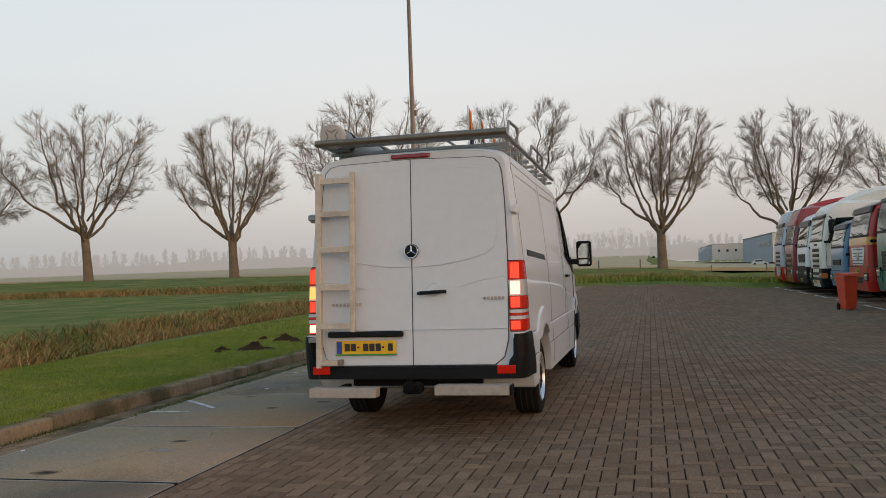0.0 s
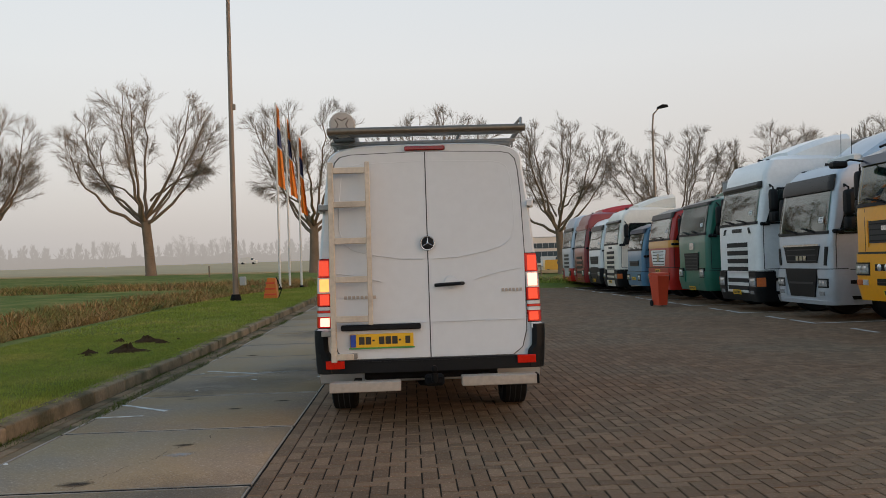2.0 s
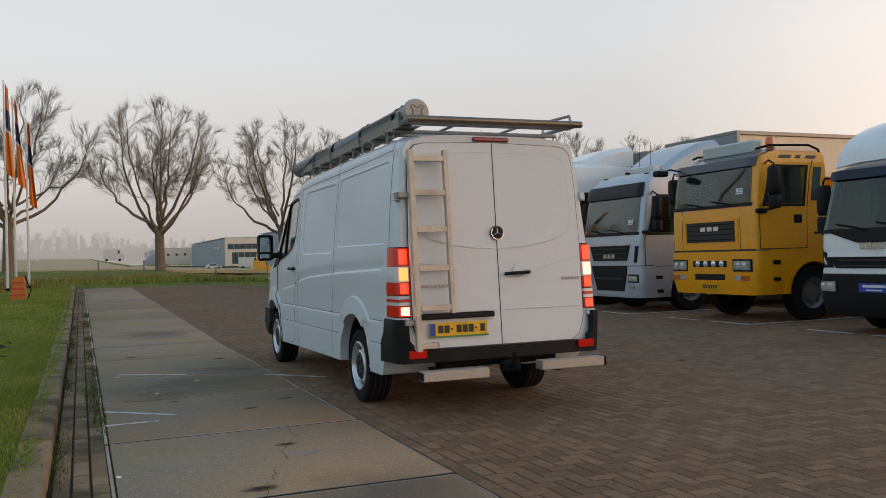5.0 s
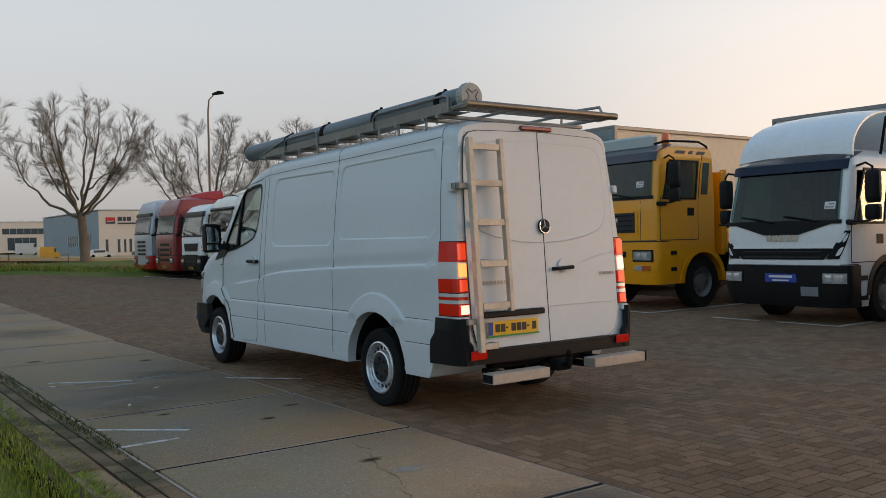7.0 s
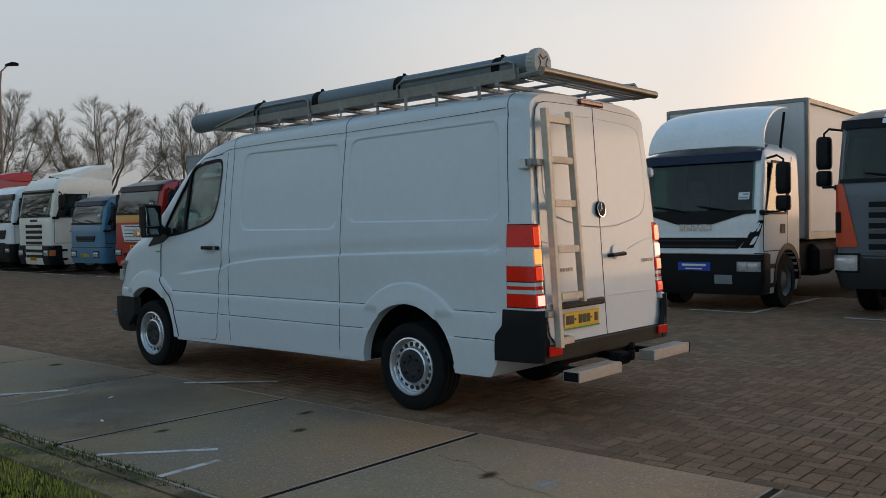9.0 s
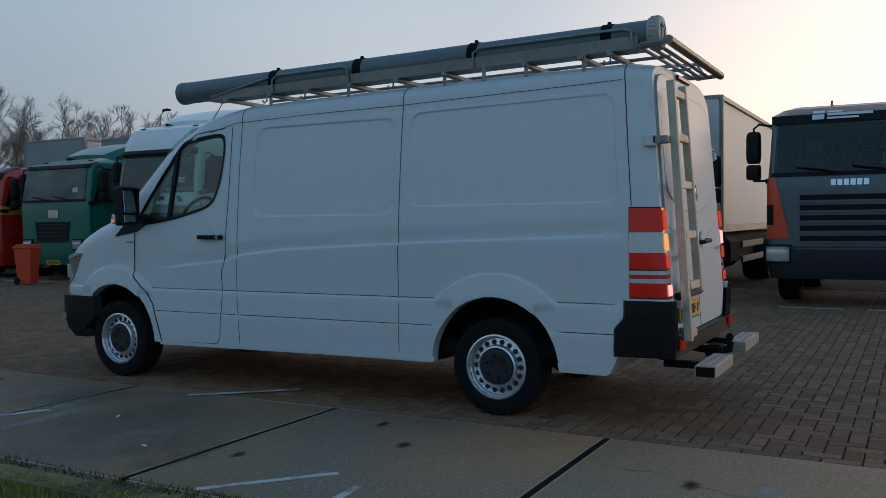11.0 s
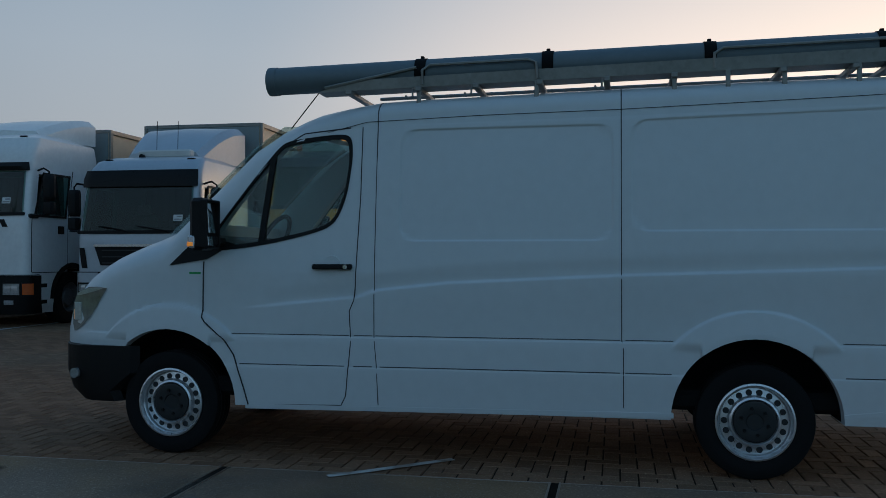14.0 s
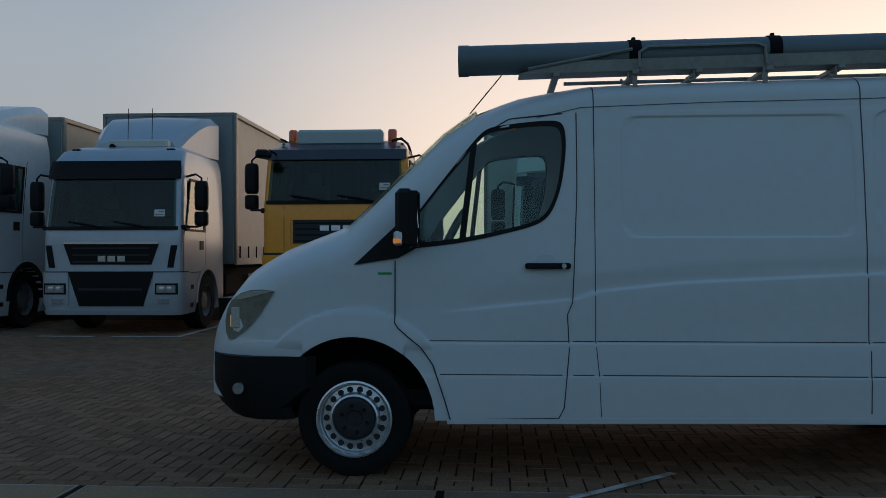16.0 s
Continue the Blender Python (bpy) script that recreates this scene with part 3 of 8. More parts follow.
# ---- concrete strip: slabs with open joints, edged in steel angle ----
slabs = tagged(new("pavement_strip"), "stained grey-brown concrete slabs with open joints", "pavement", kind="structure")
slab_mesh = {}
for i in range(27):
    y0 = -0.88 + 2.01 * (i - 9)
    hw = 0.975
    key = "slab"
    if key not in slab_mesh:
        slab_mesh[key] = mesh_of("concrete_slab", Build().box((-0.955, -hw, -0.12), (0.948, hw, 0.0), 0.008), "concrete", 50)
    ob = new("concrete_slab", slab_mesh[key])
    ob.parent = slabs
    ym = y0 + 2.01 / 2
    ob.matrix_basis = pose(-2.115, ym, lie(ym) + 0.004 + random.uniform(-0.002, 0.002), 0.0 if ym < 5.5 else (0.3 if ym < 7 else 0.6), 0, 0)
    jf = new("joint_filler", slab_mesh.setdefault("joint", mesh_of("joint_filler", Build().box((-0.96, -0.025, -0.10), (0.96, 0.025, 0.0), 0.003), "joint")))
    jf.parent = slabs
    jf.matrix_basis = pose(-2.115 + random.uniform(-0.004, 0.004), y0, lie(y0) + 0.0025, 0, 0, random.uniform(-0.15, 0.15))
    for off in (-0.029, 0.029):
        js = new("joint_edge", slab_mesh.setdefault("lip", mesh_of("joint_edge", Build().box((-0.955, -0.006, -0.08), (0.955, 0.006, 0.0), 0.002), "edge_concrete")))
        js.parent = slabs
        js.matrix_basis = pose(-2.115, y0 + off, lie(y0) + 0.0072, 0, 0, 0)
    for x, key in ((-3.092, "edge"), (-1.159, "edge2"), (-1.146, "gap")):
        e = new("edge_gap" if key == "gap" else "edge_strip", slab_mesh.setdefault(key, mesh_of("edge_strip", Build().box((-0.011 if key == "edge" else -0.007, -hw, -0.10), (0.011 if key == "edge" else 0.007, hw, 0.0 if key != "gap" else -0.003), 0.003), "joint" if key == "gap" else "edge_concrete")))
        e.parent = slabs
        e.matrix_basis = pose(x, ym, lie(ym) + 0.003, 0.6 if ym > 7 else 0.0, 0, 0)

# ---- painted lines ----
def line(name, a, c, width=0.07, z=0.009, label="worn white painted line"):
    a, c = Vector((*a, lie(a[1], a[0]) + z)), Vector((*c, lie(c[1], c[0]) + z))
    side = (c - a).cross(Vector((0, 0, 1))).normalized() * width / 2
    n = max(2, int((c - a).length / 0.25))
    grid = []
    for i in range(n + 1):
        p = a.lerp(c, i / n)
        w = 1 + 0.25 * math.sin(i * 2.7 + a.x * 9)
        grid.append([tuple(p - side * w), tuple(p + side * (2 - w))])
    return single(name, Build().sheet(grid, thick=lambda p: (p[0], p[1], p[2] - 0.003)), "line_paint", label, "road marking", "painted lines", kind="structure")


line("road_marking", (-3.06, 0.65), (-2.51, 0.16), 0.045)
line("road_marking", (-3.08, -0.09), (-2.66, -0.07), 0.045)
line("road_marking", (-1.29, 2.44), (-0.73, 1.80), 0.05, 0.012)
line("road_marking", (-2.84, 3.42), (-2.12, 2.97), 0.05)
for k in range(13):
    yb = -3.95 + 3.58 * k
    if yb + 0.6 < YARD_N:
        line("road_marking", (7.42, yb + 0.95), (7.46, min(YARD_N - 0.3, yb + 2.05)), 0.09, 0.012)
        line("road_marking", (7.42, yb + 2.35), (7.46, min(YARD_N - 0.2, yb + 3.25)), 0.09, 0.012)
        line("road_marking", (7.46, yb + 1.0), (10.5, yb + 1.0), 0.09, 0.012)

# Separate far sheet: distance haze is put into its pale colour.
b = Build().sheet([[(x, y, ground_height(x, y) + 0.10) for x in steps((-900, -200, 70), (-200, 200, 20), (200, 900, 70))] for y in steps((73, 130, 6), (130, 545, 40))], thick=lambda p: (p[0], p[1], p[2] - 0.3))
single("field", b, "field", "fallow winter field, distance haze put into its pale colour", "field", kind="structure", sharp=80)

# ---- far land: woods round the horizon with haze put into a grey glow, and sheds ----
# Mist is painted as emission, a grey that lightens with height.
haze = bpy.data.materials.new("haze_glow")
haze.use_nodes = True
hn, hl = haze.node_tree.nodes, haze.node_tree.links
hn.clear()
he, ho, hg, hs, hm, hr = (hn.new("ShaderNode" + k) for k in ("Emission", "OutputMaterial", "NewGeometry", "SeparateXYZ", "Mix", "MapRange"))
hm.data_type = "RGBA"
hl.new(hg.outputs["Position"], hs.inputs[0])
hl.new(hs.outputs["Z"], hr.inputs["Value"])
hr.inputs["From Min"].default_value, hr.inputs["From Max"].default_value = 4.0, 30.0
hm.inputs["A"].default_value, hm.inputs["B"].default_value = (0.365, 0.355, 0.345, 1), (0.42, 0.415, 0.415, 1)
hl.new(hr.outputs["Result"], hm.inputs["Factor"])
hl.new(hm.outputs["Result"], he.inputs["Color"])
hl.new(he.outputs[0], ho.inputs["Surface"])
b = Build()
for ring, (rad, low, high, seed) in enumerate(((720, -4, 10, 3), (560, -4, 6, 11))):
    prev = None
    for i in range(1801):
        a = radians(i * 0.2)
        h = high * (0.72 + 0.30 * noise.noise((math.cos(a) * 14 + seed, math.sin(a) * 14, 0)) + 0.22 * noise.noise((math.cos(a) * 90, math.sin(a) * 90, seed))) + random.uniform(-0.9, 0.9)
        base = 0.0085 * max(0.0, rad * math.sin(a)) + 1.0
        p = (rad * math.cos(a), rad * math.sin(a))
        cur = ((*p, base + low), (*p, base + max(1.5, h)))
        if prev:
            b.add([prev[0], cur[0], cur[1], prev[1]], [(0, 1, 2, 3)])
        prev = cur
single("backdrop", b, haze, "woods along the horizon, mist painted as a grey glow", "backdrop", kind="structure", fix=False)


def shed(label, x0, x1, y, depth, height, front, side, windows, side_windows, z0):
    """A flat-roofed shed; windows: (from, to, sill, head) along the front and along the west wall."""
    top = thing("industrial_building", label, "industrial building", pose(x0, y, z0))
    w = x1 - x0
    part("wall", Build().box((0, 0, -0.5), (w, depth, height), 0.05), side, top)
    part("front_wall", Build().box((0.02, -0.15, -0.5), (w, -0.004, height + 0.1), 0.03), front, top)
    part("roof", Build().box((-0.2, -0.25, height + 0.1), (w + 0.2, depth + 0.2, height + 0.3), 0.05), "box_silver", top)
    for u0, u1, v0, v1 in windows:
        win = part("window", Build().box((u0, -0.20, v0), (u1, -0.1, v1), 0.02), "facade_window", top)
        for v in (v0 - 0.12, v1):
            part("window_frame", Build().box((u0 - 0.1, -0.24, v), (u1 + 0.1, -0.19, v + 0.12), 0.01), "box_silver", win)
        n = max(1, int((u1 - u0) / 1.6))
        for i in range(1, n):
            u = u0 + (u1 - u0) * i / n
            part("glazing_bar", Build().box((u - 0.05, -0.23, v0), (u + 0.05, -0.19, v1)), "box_silver", win)
    for u0, u1, v0, v1 in side_windows:
        win = part("window", Build().box((-0.06, u0, v0), (0.04, u1, v1), 0.02), "facade_window", top)
        n = max(1, int((u1 - u0) / 1.8))
        for i in range(n + 1):
            u = u0 + (u1 - u0) * i / n
            part("glazing_bar", Build().box((-0.12, u - 0.10, v0), (-0.05, u + 0.10, v1)), "white_pole", win)
    return top


sign_shed = shed("blue-grey shed with cream front and a red square sign", 39.0, 66.0, 165, 48, 8.0, "facade_cream", "facade_grey", [(1.2, 1.7, 0.2, 2.6), (3.4, 3.9, 0.2, 2.6), (4.6, 5.0, 0.2, 2.6), (5.6, 6.1, 0.2, 2.6)], [(6, 24, 1.4, 3.6)], 0.0)
sign = part("sign", Build().box((1.3, -0.28, 5.6), (3.0, -0.15, 6.8), 0.02), "sign_red", sign_shed, "red square sign")
part("sign_band", Build().box((1.3, -0.31, 5.6), (3.0, -0.28, 6.0)), "sign_dark", sign)
part("sign_stripe", Build().box((1.5, -0.33, 6.02), (2.8, -0.29, 6.14)), "sticker", sign)
for u0, u1, v0, v1 in ((3.5, 4.3, 6.1, 6.9), (4.5, 5.0, 6.1, 6.9), (5.2, 6.0, 6.1, 6.9), (3.5, 6.9, 5.5, 5.8)):
    part("sign_letters", Build().box((u0, -0.26, v0), (u1, -0.15, v1)), "sign_dark", sign_shed, "dark bar of lettering")
shed("large pale shed in the mist with a glazed upper row", 34.6, 54.0, 245, 78, 7.4, "facade_cream", "facade_grey", [(0.8, 18.0, 4.4, 5.8), (2.0, 9.0, 0.2, 3.4)], [(4, 30, 4.2, 5.4)], 0.6)
shed("low beige shed far off in the mist", 24.4, 50.0, 330, 95, 5.2, "facade_cream", "facade_grey", [(2, 2.8, 2.6, 3.4), (5, 5.8, 2.6, 3.4), (8, 8.8, 2.6, 3.4)], [(10, 30, 0.6, 3.6)], 1.6)


def far_car(label, x, y, length, high, mat, box=False):
    """A parked vehicle far off: body, cabin and wheels."""
    c = thing("parked_van" if box else "parked_car", label, "van" if box else "car", pose(x, y, ground_height(x, y)))
    prof = [(0, 0.35), (length, 0.35), (length, high * 0.55), (length * 0.86, high * 0.62), (length * 0.74, high), (0.1, high), (0, high * 0.9)] if box else [(0, 0.3), (length, 0.3), (length, high * 0.5), (length * 0.78, high * 0.6), (length * 0.62, high), (length * 0.25, high), (length * 0.06, high * 0.62), (0, high * 0.6)]
    part("body", Build().prism(prof, -0.9, 0.9, "y"), mat, c)
    part("side_window", Build().box((length * (0.70 if box else 0.22), -0.92, high * 0.64), (length * (0.80 if box else 0.66), 0.92, high * 0.90), 0.02), "facade_window", c)
    for u in (0.18, 0.80):
        for sy in (-1, 1):
            part("wheel", Build().lathe([(0.32, -0.1), (0.32, 0.1)], (length * u, sy * 0.82, 0.32), "y", 12), "rubber", c)


far_car("yellow delivery van parked by the shed", 19.9, 121, 2.6, 2.0, "car_yellow", True)
far_car("white car parked by the shed", 33.2, 150, 4.2, 1.5, "white_pole")
far_car("dark car parked before the cream wall", 41.5, 152, 4.4, 1.5, "car_dark")
far_car("dark car parked before the cream wall", 46.5, 153, 4.4, 1.5, "car_dark")
far_car("white lorry parked before the large shed", 36.0, 230, 5.5, 3.0, "white_pole", True)
far_car("white car parked before the large shed", 27.5, 232, 4.2, 1.5, "white_pole")
far_car("white lorry far off along the field road", 2.0, 228, 5.0, 3.0, "white_pole", True)
far_car("white trailer far off across the field", -45.6, 230, 4.6, 1.9, "white_pole", True)

# far poplars, the mist put in as a grey glow
b = Build()
rnd = random.Random(77)
for i in range(260):
    a = radians(62 + 92 * (i + rnd.uniform(-0.5, 0.5)) / 260)
    rad = 520 + rnd.uniform(-15, 25)
    px, py = rad * math.cos(a), rad * math.sin(a)
    base = 0.0085 * max(0.0, py) * (1 - 0.8 * smooth(0, 25, px)) + 0.5
    high = rnd.uniform(11, 15) * (1.0 if rnd.random() > 0.15 else 0.5)
    wide = rnd.uniform(1.3, 2.3)
    tx, ty = -math.sin(a), math.cos(a)
    for k in range(90):
        f = rnd.random() ** 0.8
        lean = rnd.gauss(0, 0.32)
        h0, ln = high * (0.16 + 0.74 * f), high * rnd.uniform(0.10, 0.22)
        off = lean * wide * (0.4 + math.sin(math.pi * min(1, 0.15 + f)))
        w = rnd.uniform(0.16, 0.36)
        x, y = px + tx * off, py + ty * off
        x2, y2 = x + tx * lean * 1.6, y + ty * lean * 1.6
        b.add([(x - tx * w, y - ty * w, base + h0), (x + tx * w, y + ty * w, base + h0), (x2, y2, base + h0 + ln)], [(0, 1, 2)])
    b.add([(px - tx * 0.35, py - ty * 0.35, base - 2), (px + tx * 0.35, py + ty * 0.35, base - 2), (px, py, base + high * 0.7)], [(0, 1, 2)])
single("far_poplars", b, haze, "far row of poplars, mist painted as a grey glow", "trees", kind="stuff", fix=False)


# ---- trees ----
def tree_mesh(seed, height, wide, fork, dense=3.2, thick=1.0):
    """A bare field tree: stout trunk, a vase of long steep limbs, open inside, and a rim of fine twigs."""
    rnd = random.Random(seed)
    wood, twigs = Build(), Build()

    def reach(p):
        """How far out the crown goes at the height and bearing of a point."""
        u = (p.z - fork) / (height - fork)
        a = math.atan2(p.y, p.x)
        wave = 1 + 0.20 * noise.noise((math.cos(a) * 1.6 + seed, math.sin(a) * 1.6, u * 2.5))
        return wide / 2 * wave * table(u, [(0.04, 0.0), (0.14, 0.30), (0.26, 0.70), (0.40, 0.93), (0.55, 1.0), (0.68, 1.0), (0.82, 0.88), (0.94, 0.66), (1.02, 0.38), (1.08, 0.05)])

    def inside(p, slack=1.0):
        return math.hypot(p.x, p.y) < reach(p) * slack

    def jitter(k):
        return Vector((rnd.gauss(0, k), rnd.gauss(0, k), rnd.gauss(0, k)))

    def bow(p, c, q, n):
        return [p * (1 - t) ** 2 + c * 2 * t * (1 - t) + q * t * t for t in [i / n for i in range(n + 1)]]

    def shoot(p, d, length, lift, n):
        """A line that starts along d and bends upwards, stopped at the crown's rim."""
        pts, way = [p.copy()], d.normalized()
        for _ in range(n):
            way = (way + Vector((0, 0, lift)) + jitter(0.13)).normalized()
            q = pts[-1] + way * length / n
            if len(pts) > 1 and not inside(q, 1.12):
                break
            pts.append(q)
        return pts

    def taper(r0, r1, n):
        return [r0 + (r1 - r0) * i / (n - 1) for i in range(n)]

    def along(pts, f):
        x = f * (len(pts) - 1)
        i = min(int(x), len(pts) - 2)
        return pts[i].lerp(pts[i + 1], x - i), (pts[i + 1] - pts[i]).normalized()

    def side(way, spread):
        """A way that parts from its stem by about the given share, out and upwards."""
        k = way.orthogonal().normalized()
        k = (Matrix.Rotation(rnd.uniform(0, 2 * math.pi), 3, way) @ k)
        return (way + k * spread).normalized()

    def spray(pts, low):
        """Fine twigs along a small branch."""
        n = max(1, int(len(pts) * dense))
        for i in range(n):
            p, way = along(pts, 0.25 + 0.75 * (i + rnd.random()) / n)
            t = shoot(p, side(way, rnd.uniform(0.4, 0.8)) + Vector((0, 0, -0.25 if low else 0.15)), rnd.uniform(0.35, 0.80), -0.12 if low else 0.10, 1)
            if len(t) > 1:
                twigs.tube(t, taper(0.0068 * thick, 0.0038 * thick, len(t)), 3, caps=False)

    def branch(pts, r, low=False):
        """Two orders of boughs off a limb."""
        for i in range(12):
            f = 0.34 + 0.65 * (i + rnd.random()) / 12
            p, way = along(pts, f)
            out = Vector((p.x, p.y, 0)).normalized() if p.x or p.y else Vector((1, 0, 0))
            d = side(way, rnd.uniform(0.5, 0.95)) + out * 0.34 + Vector((0, 0, -0.05 if low else 0.02))
            b1 = shoot(p, d, (1.25 - 0.5 * f) * rnd.uniform(1.7, 2.9), -0.05 if low else 0.02, 6)
            if len(b1) < 3:
                continue
            wood.tube(b1, taper(0.034 - 0.016 * f, 0.008, len(b1)), 4, caps=False)
            spray(b1[-3:], low)
            for j in range(6):
                g = 0.15 + 0.82 * (j + rnd.random()) / 6
                q, w2 = along(b1, g)
                b2 = shoot(q, side(w2, rnd.uniform(0.45, 0.85)) + Vector((0, 0, -0.1 if low else 0.12)), rnd.uniform(0.8, 1.6), -0.08 if low else 0.03, 4)
                if len(b2) > 1:
                    twigs.tube(b2, taper(0.0095, 0.006, len(b2)), 3, caps=False)
                    spray(b2, low)

    lean = Vector((rnd.gauss(0, 0.15), rnd.gauss(0, 0.15), 0))
    trunk = [Vector((0, 0, -0.3)), Vector((0, 0, 0.3)), lean * 0.4 + Vector((0, 0, fork * 0.45)), lean + Vector((0, 0, fork * 0.9))]
    wood.tube(trunk, [0.62, 0.46, 0.39, 0.37], 10, caps=False)
    plan = [(rnd.uniform(0.48, 0.70), 0.93) for _ in range(4)] + [(rnd.uniform(0.80, 0.92), 0.85) for _ in range(4)] + [(0.98, 0.35), (1.0, 0.75)]
    for i, (u, share) in enumerate(plan):
        a = 2.39996 * i + seed + rnd.uniform(-0.25, 0.25)
        top = Vector((math.cos(a), math.sin(a), 0))
        z = fork + (height - fork) * u
        q = top * reach(Vector((top.x, top.y, z))) * share + Vector((0, 0, z))
        p = trunk[3] + Vector((0, 0, rnd.uniform(-0.8, 0.25)))
        c = p + top * (Vector((q.x, q.y, 0)).length * rnd.uniform(0.70, 0.90)) + Vector((0, 0, (q.z - p.z) * rnd.uniform(0.34, 0.46)))
        pts = [v + jitter(0.10) if 0 < k < 10 else v for k, v in enumerate(bow(p, c, q, 10))]
        r = rnd.uniform(0.12, 0.17)
        wood.tube(pts, taper(r, 0.022, len(pts)), 7, caps=False)
        branch(pts, r)
    a = rnd.uniform(0, 2 * math.pi)
    for k in range(2):
        a += rnd.uniform(2.2, 4.0)
        top = Vector((math.cos(a), math.sin(a), 0))
        p = trunk[3] + Vector((0, 0, rnd.uniform(0.8, 1.6))) + top * 0.5
        q = p + top * wide * 0.36 + Vector((0, 0, rnd.uniform(1.6, 3.0)))
        pts = [v + jitter(0.08) for v in bow(p, p.lerp(q, 0.5) + Vector((0, 0, 0.9)), q, 8)]
        wood.tube(pts, taper(0.11, 0.025, len(pts)), 5, caps=False)
        branch(pts, 0.08, True)
    return mesh_of("trunk", wood, "bark", 60, fix=False), mesh_of("crown", twigs, "twig", 60, fix=False)


tree_kinds = [tree_mesh(5, 15.5, 16.4, 4.8), tree_mesh(12, 13.9, 10.2, 3.9), tree_mesh(23, 15.0, 13.8, 5.2), tree_mesh(31, 14.3, 12.6, 4.5)]
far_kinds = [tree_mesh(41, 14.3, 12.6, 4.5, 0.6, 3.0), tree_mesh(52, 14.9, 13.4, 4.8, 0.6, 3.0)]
# The grey glow replaces bark and twig colour to stand for mist.
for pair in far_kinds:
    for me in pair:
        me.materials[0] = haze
TREES = [(-68, 0, 0.95, 40), (-52.8, 0, 1.08, 0), (-37.6, 1, 1.08, 100), (-23.0, 2, 1.08, 200), (-8.6, 3, 1.05, 20), (3.0, 1, 1.0, 290), (13.8, 2, 0.90, 150), (24.3, 0, 0.80, 250), (34.0, 3, 0.88, 80), (43.0, 1, 0.92, 10), (51.0, 2, 0.85, 330), (60.0, 0, 0.85, 120), (70.0, 3, 0.85, 200)]
for x, kind, size, turn in TREES:
    y = 70 + random.uniform(-0.8, 0.8)
    t = thing("tree", "bare winter tree with steep limbs and fine twigs", "tree", pose(x, y, ground_height(x, y) - 0.1, 0, 0, turn) @ Matrix.Scale(size, 4), "row of bare trees")
    for nm, me in zip(("trunk", "crown"), tree_kinds[kind]):
        ob = new(nm, me)
        ob.parent = t
for x, y, size in ((4, 300, 0.9), (17, 310, 0.8), (-8, 312, 1.0), (-16, 302, 0.85), (-35, 322, 0.9), (-66, 305, 0.9), (-72, 300, 0.7), (-80, 306, 1.0), (-105, 300, 0.8)):
    t = thing("tree", "small bare tree far off, mist painted as a grey glow", "tree", pose(x, y, ground_height(x, y) - 0.1, 0, 0, x * 37) @ Matrix.Scale(size * 0.75, 4), "far trees")
    for nm, me in zip(("trunk", "crown"), far_kinds[int(x) % 2]):
        ob = new(nm, me)
        ob.parent = t

# ---- masts, flags, bins ----
mast = thing("light_mast", "tall rusty steel light mast on the lawn", "light mast", pose(-6.1, 22.0, lie(22) + 0.1))
part("shaft", Build().tube([(0, 0, -0.3), (0, 0, 3), (0, 0, 9), (0, 0, 18)], [0.10, 0.092, 0.070, 0.04], 12), "pole_steel", mast)
part("base_cover", Build().lathe([(0.20, -0.1), (0.20, 0.05), (0.15, 0.25), (0.14, 0.25)], (0, 0, 0), "z", 16), "chassis", mast)
part("meter_box", Build().box((0.16, -0.12, 0.55), (0.36, 0.10, 0.85), 0.02), "box_silver", mast, "small grey box")
part("bracket", Build().box((0.0, -0.05, 6.6), (0.16, 0.05, 6.8), 0.01), "pole_steel", mast)

for x, y, h in ((15.85, 47.5, 10.9), (44.0, 50.0, 10.2)):
    lamp = thing("street_lamp", "slim grey street lamp with one arm", "street lamp", pose(x, y, ground_height(x, y) - 0.05), "street lamps")
    part("pole", Build().tube([(0, 0, 0), (0, 0, 4), (0, 0, h - 1.2), (0.08, 0, h - 0.4), (0.45, 0, h)], [0.11, 0.09, 0.06, 0.05, 0.04], 8), "pole_steel", lamp)
    part("lantern", Build().prism([(0.35, h - 0.06), (1.05, h + 0.06), (1.0, h + 0.20), (0.65, h + 0.22), (0.37, h + 0.08)], -0.14, 0.14, "y"), "chassis", lamp, "dark cobra-head lantern")


def flag_pole(x, y, h, sway, first):
    f = thing("flag_pole", "white flag pole with a drooping orange and navy flag", "flag pole", pose(x, y, lie(y) + 0.1), "three flag poles")
    part("pole", Build().tube([(0, 0, -0.2), (0, 0, h * 0.5), (0, 0, h)], [0.055, 0.045, 0.03], 10), "white_pole", f)
    part("ground_socket", Build().lathe([(0.09, 0.0), (0.09, 0.12), (0.06, 0.14)], (0, 0, 0), "z", 12), "chassis", f)

    def cloth(z0, z1, m, name):
        grid = []
        for i in range(13):
            u = i / 12
            z = z0 + (z1 - z0) * u
            row = []
            for j in range(9):
                s = j / 8
                wd = 0.30 * (0.35 + 0.75 * ((h - z) / 4) ** 1.4)
                row.append((0.05 + s * wd + sway * (h - z) * 0.10, 0.09 * math.sin(s * 9 + z * 0.8 + first) * (0.4 + s), z - s * 0.22))
            grid.append(row)
        return part(name, Build().sheet(grid, thick=lambda p: (p[0], p[1] + 0.006, p[2])), m, f)

    cloth(h - 0.10, h - 1.05, "flag_orange", "flag_top")
    cloth(h - 1.06, h - 1.90, "flag_navy", "flag_field")
    cloth(h - 1.91, h - 2.00, "flag_white", "flag_band")
    cloth(h - 2.01, h - 3.75, "flag_orange", "flag_foot")


flag_pole(-5.95, 31.4, 8.5, 0.0, 0)
flag_pole(-5.75, 33.2, 8.2, 0.30, 2)
flag_pole(-5.30, 34.0, 7.4, 0.1, 4)

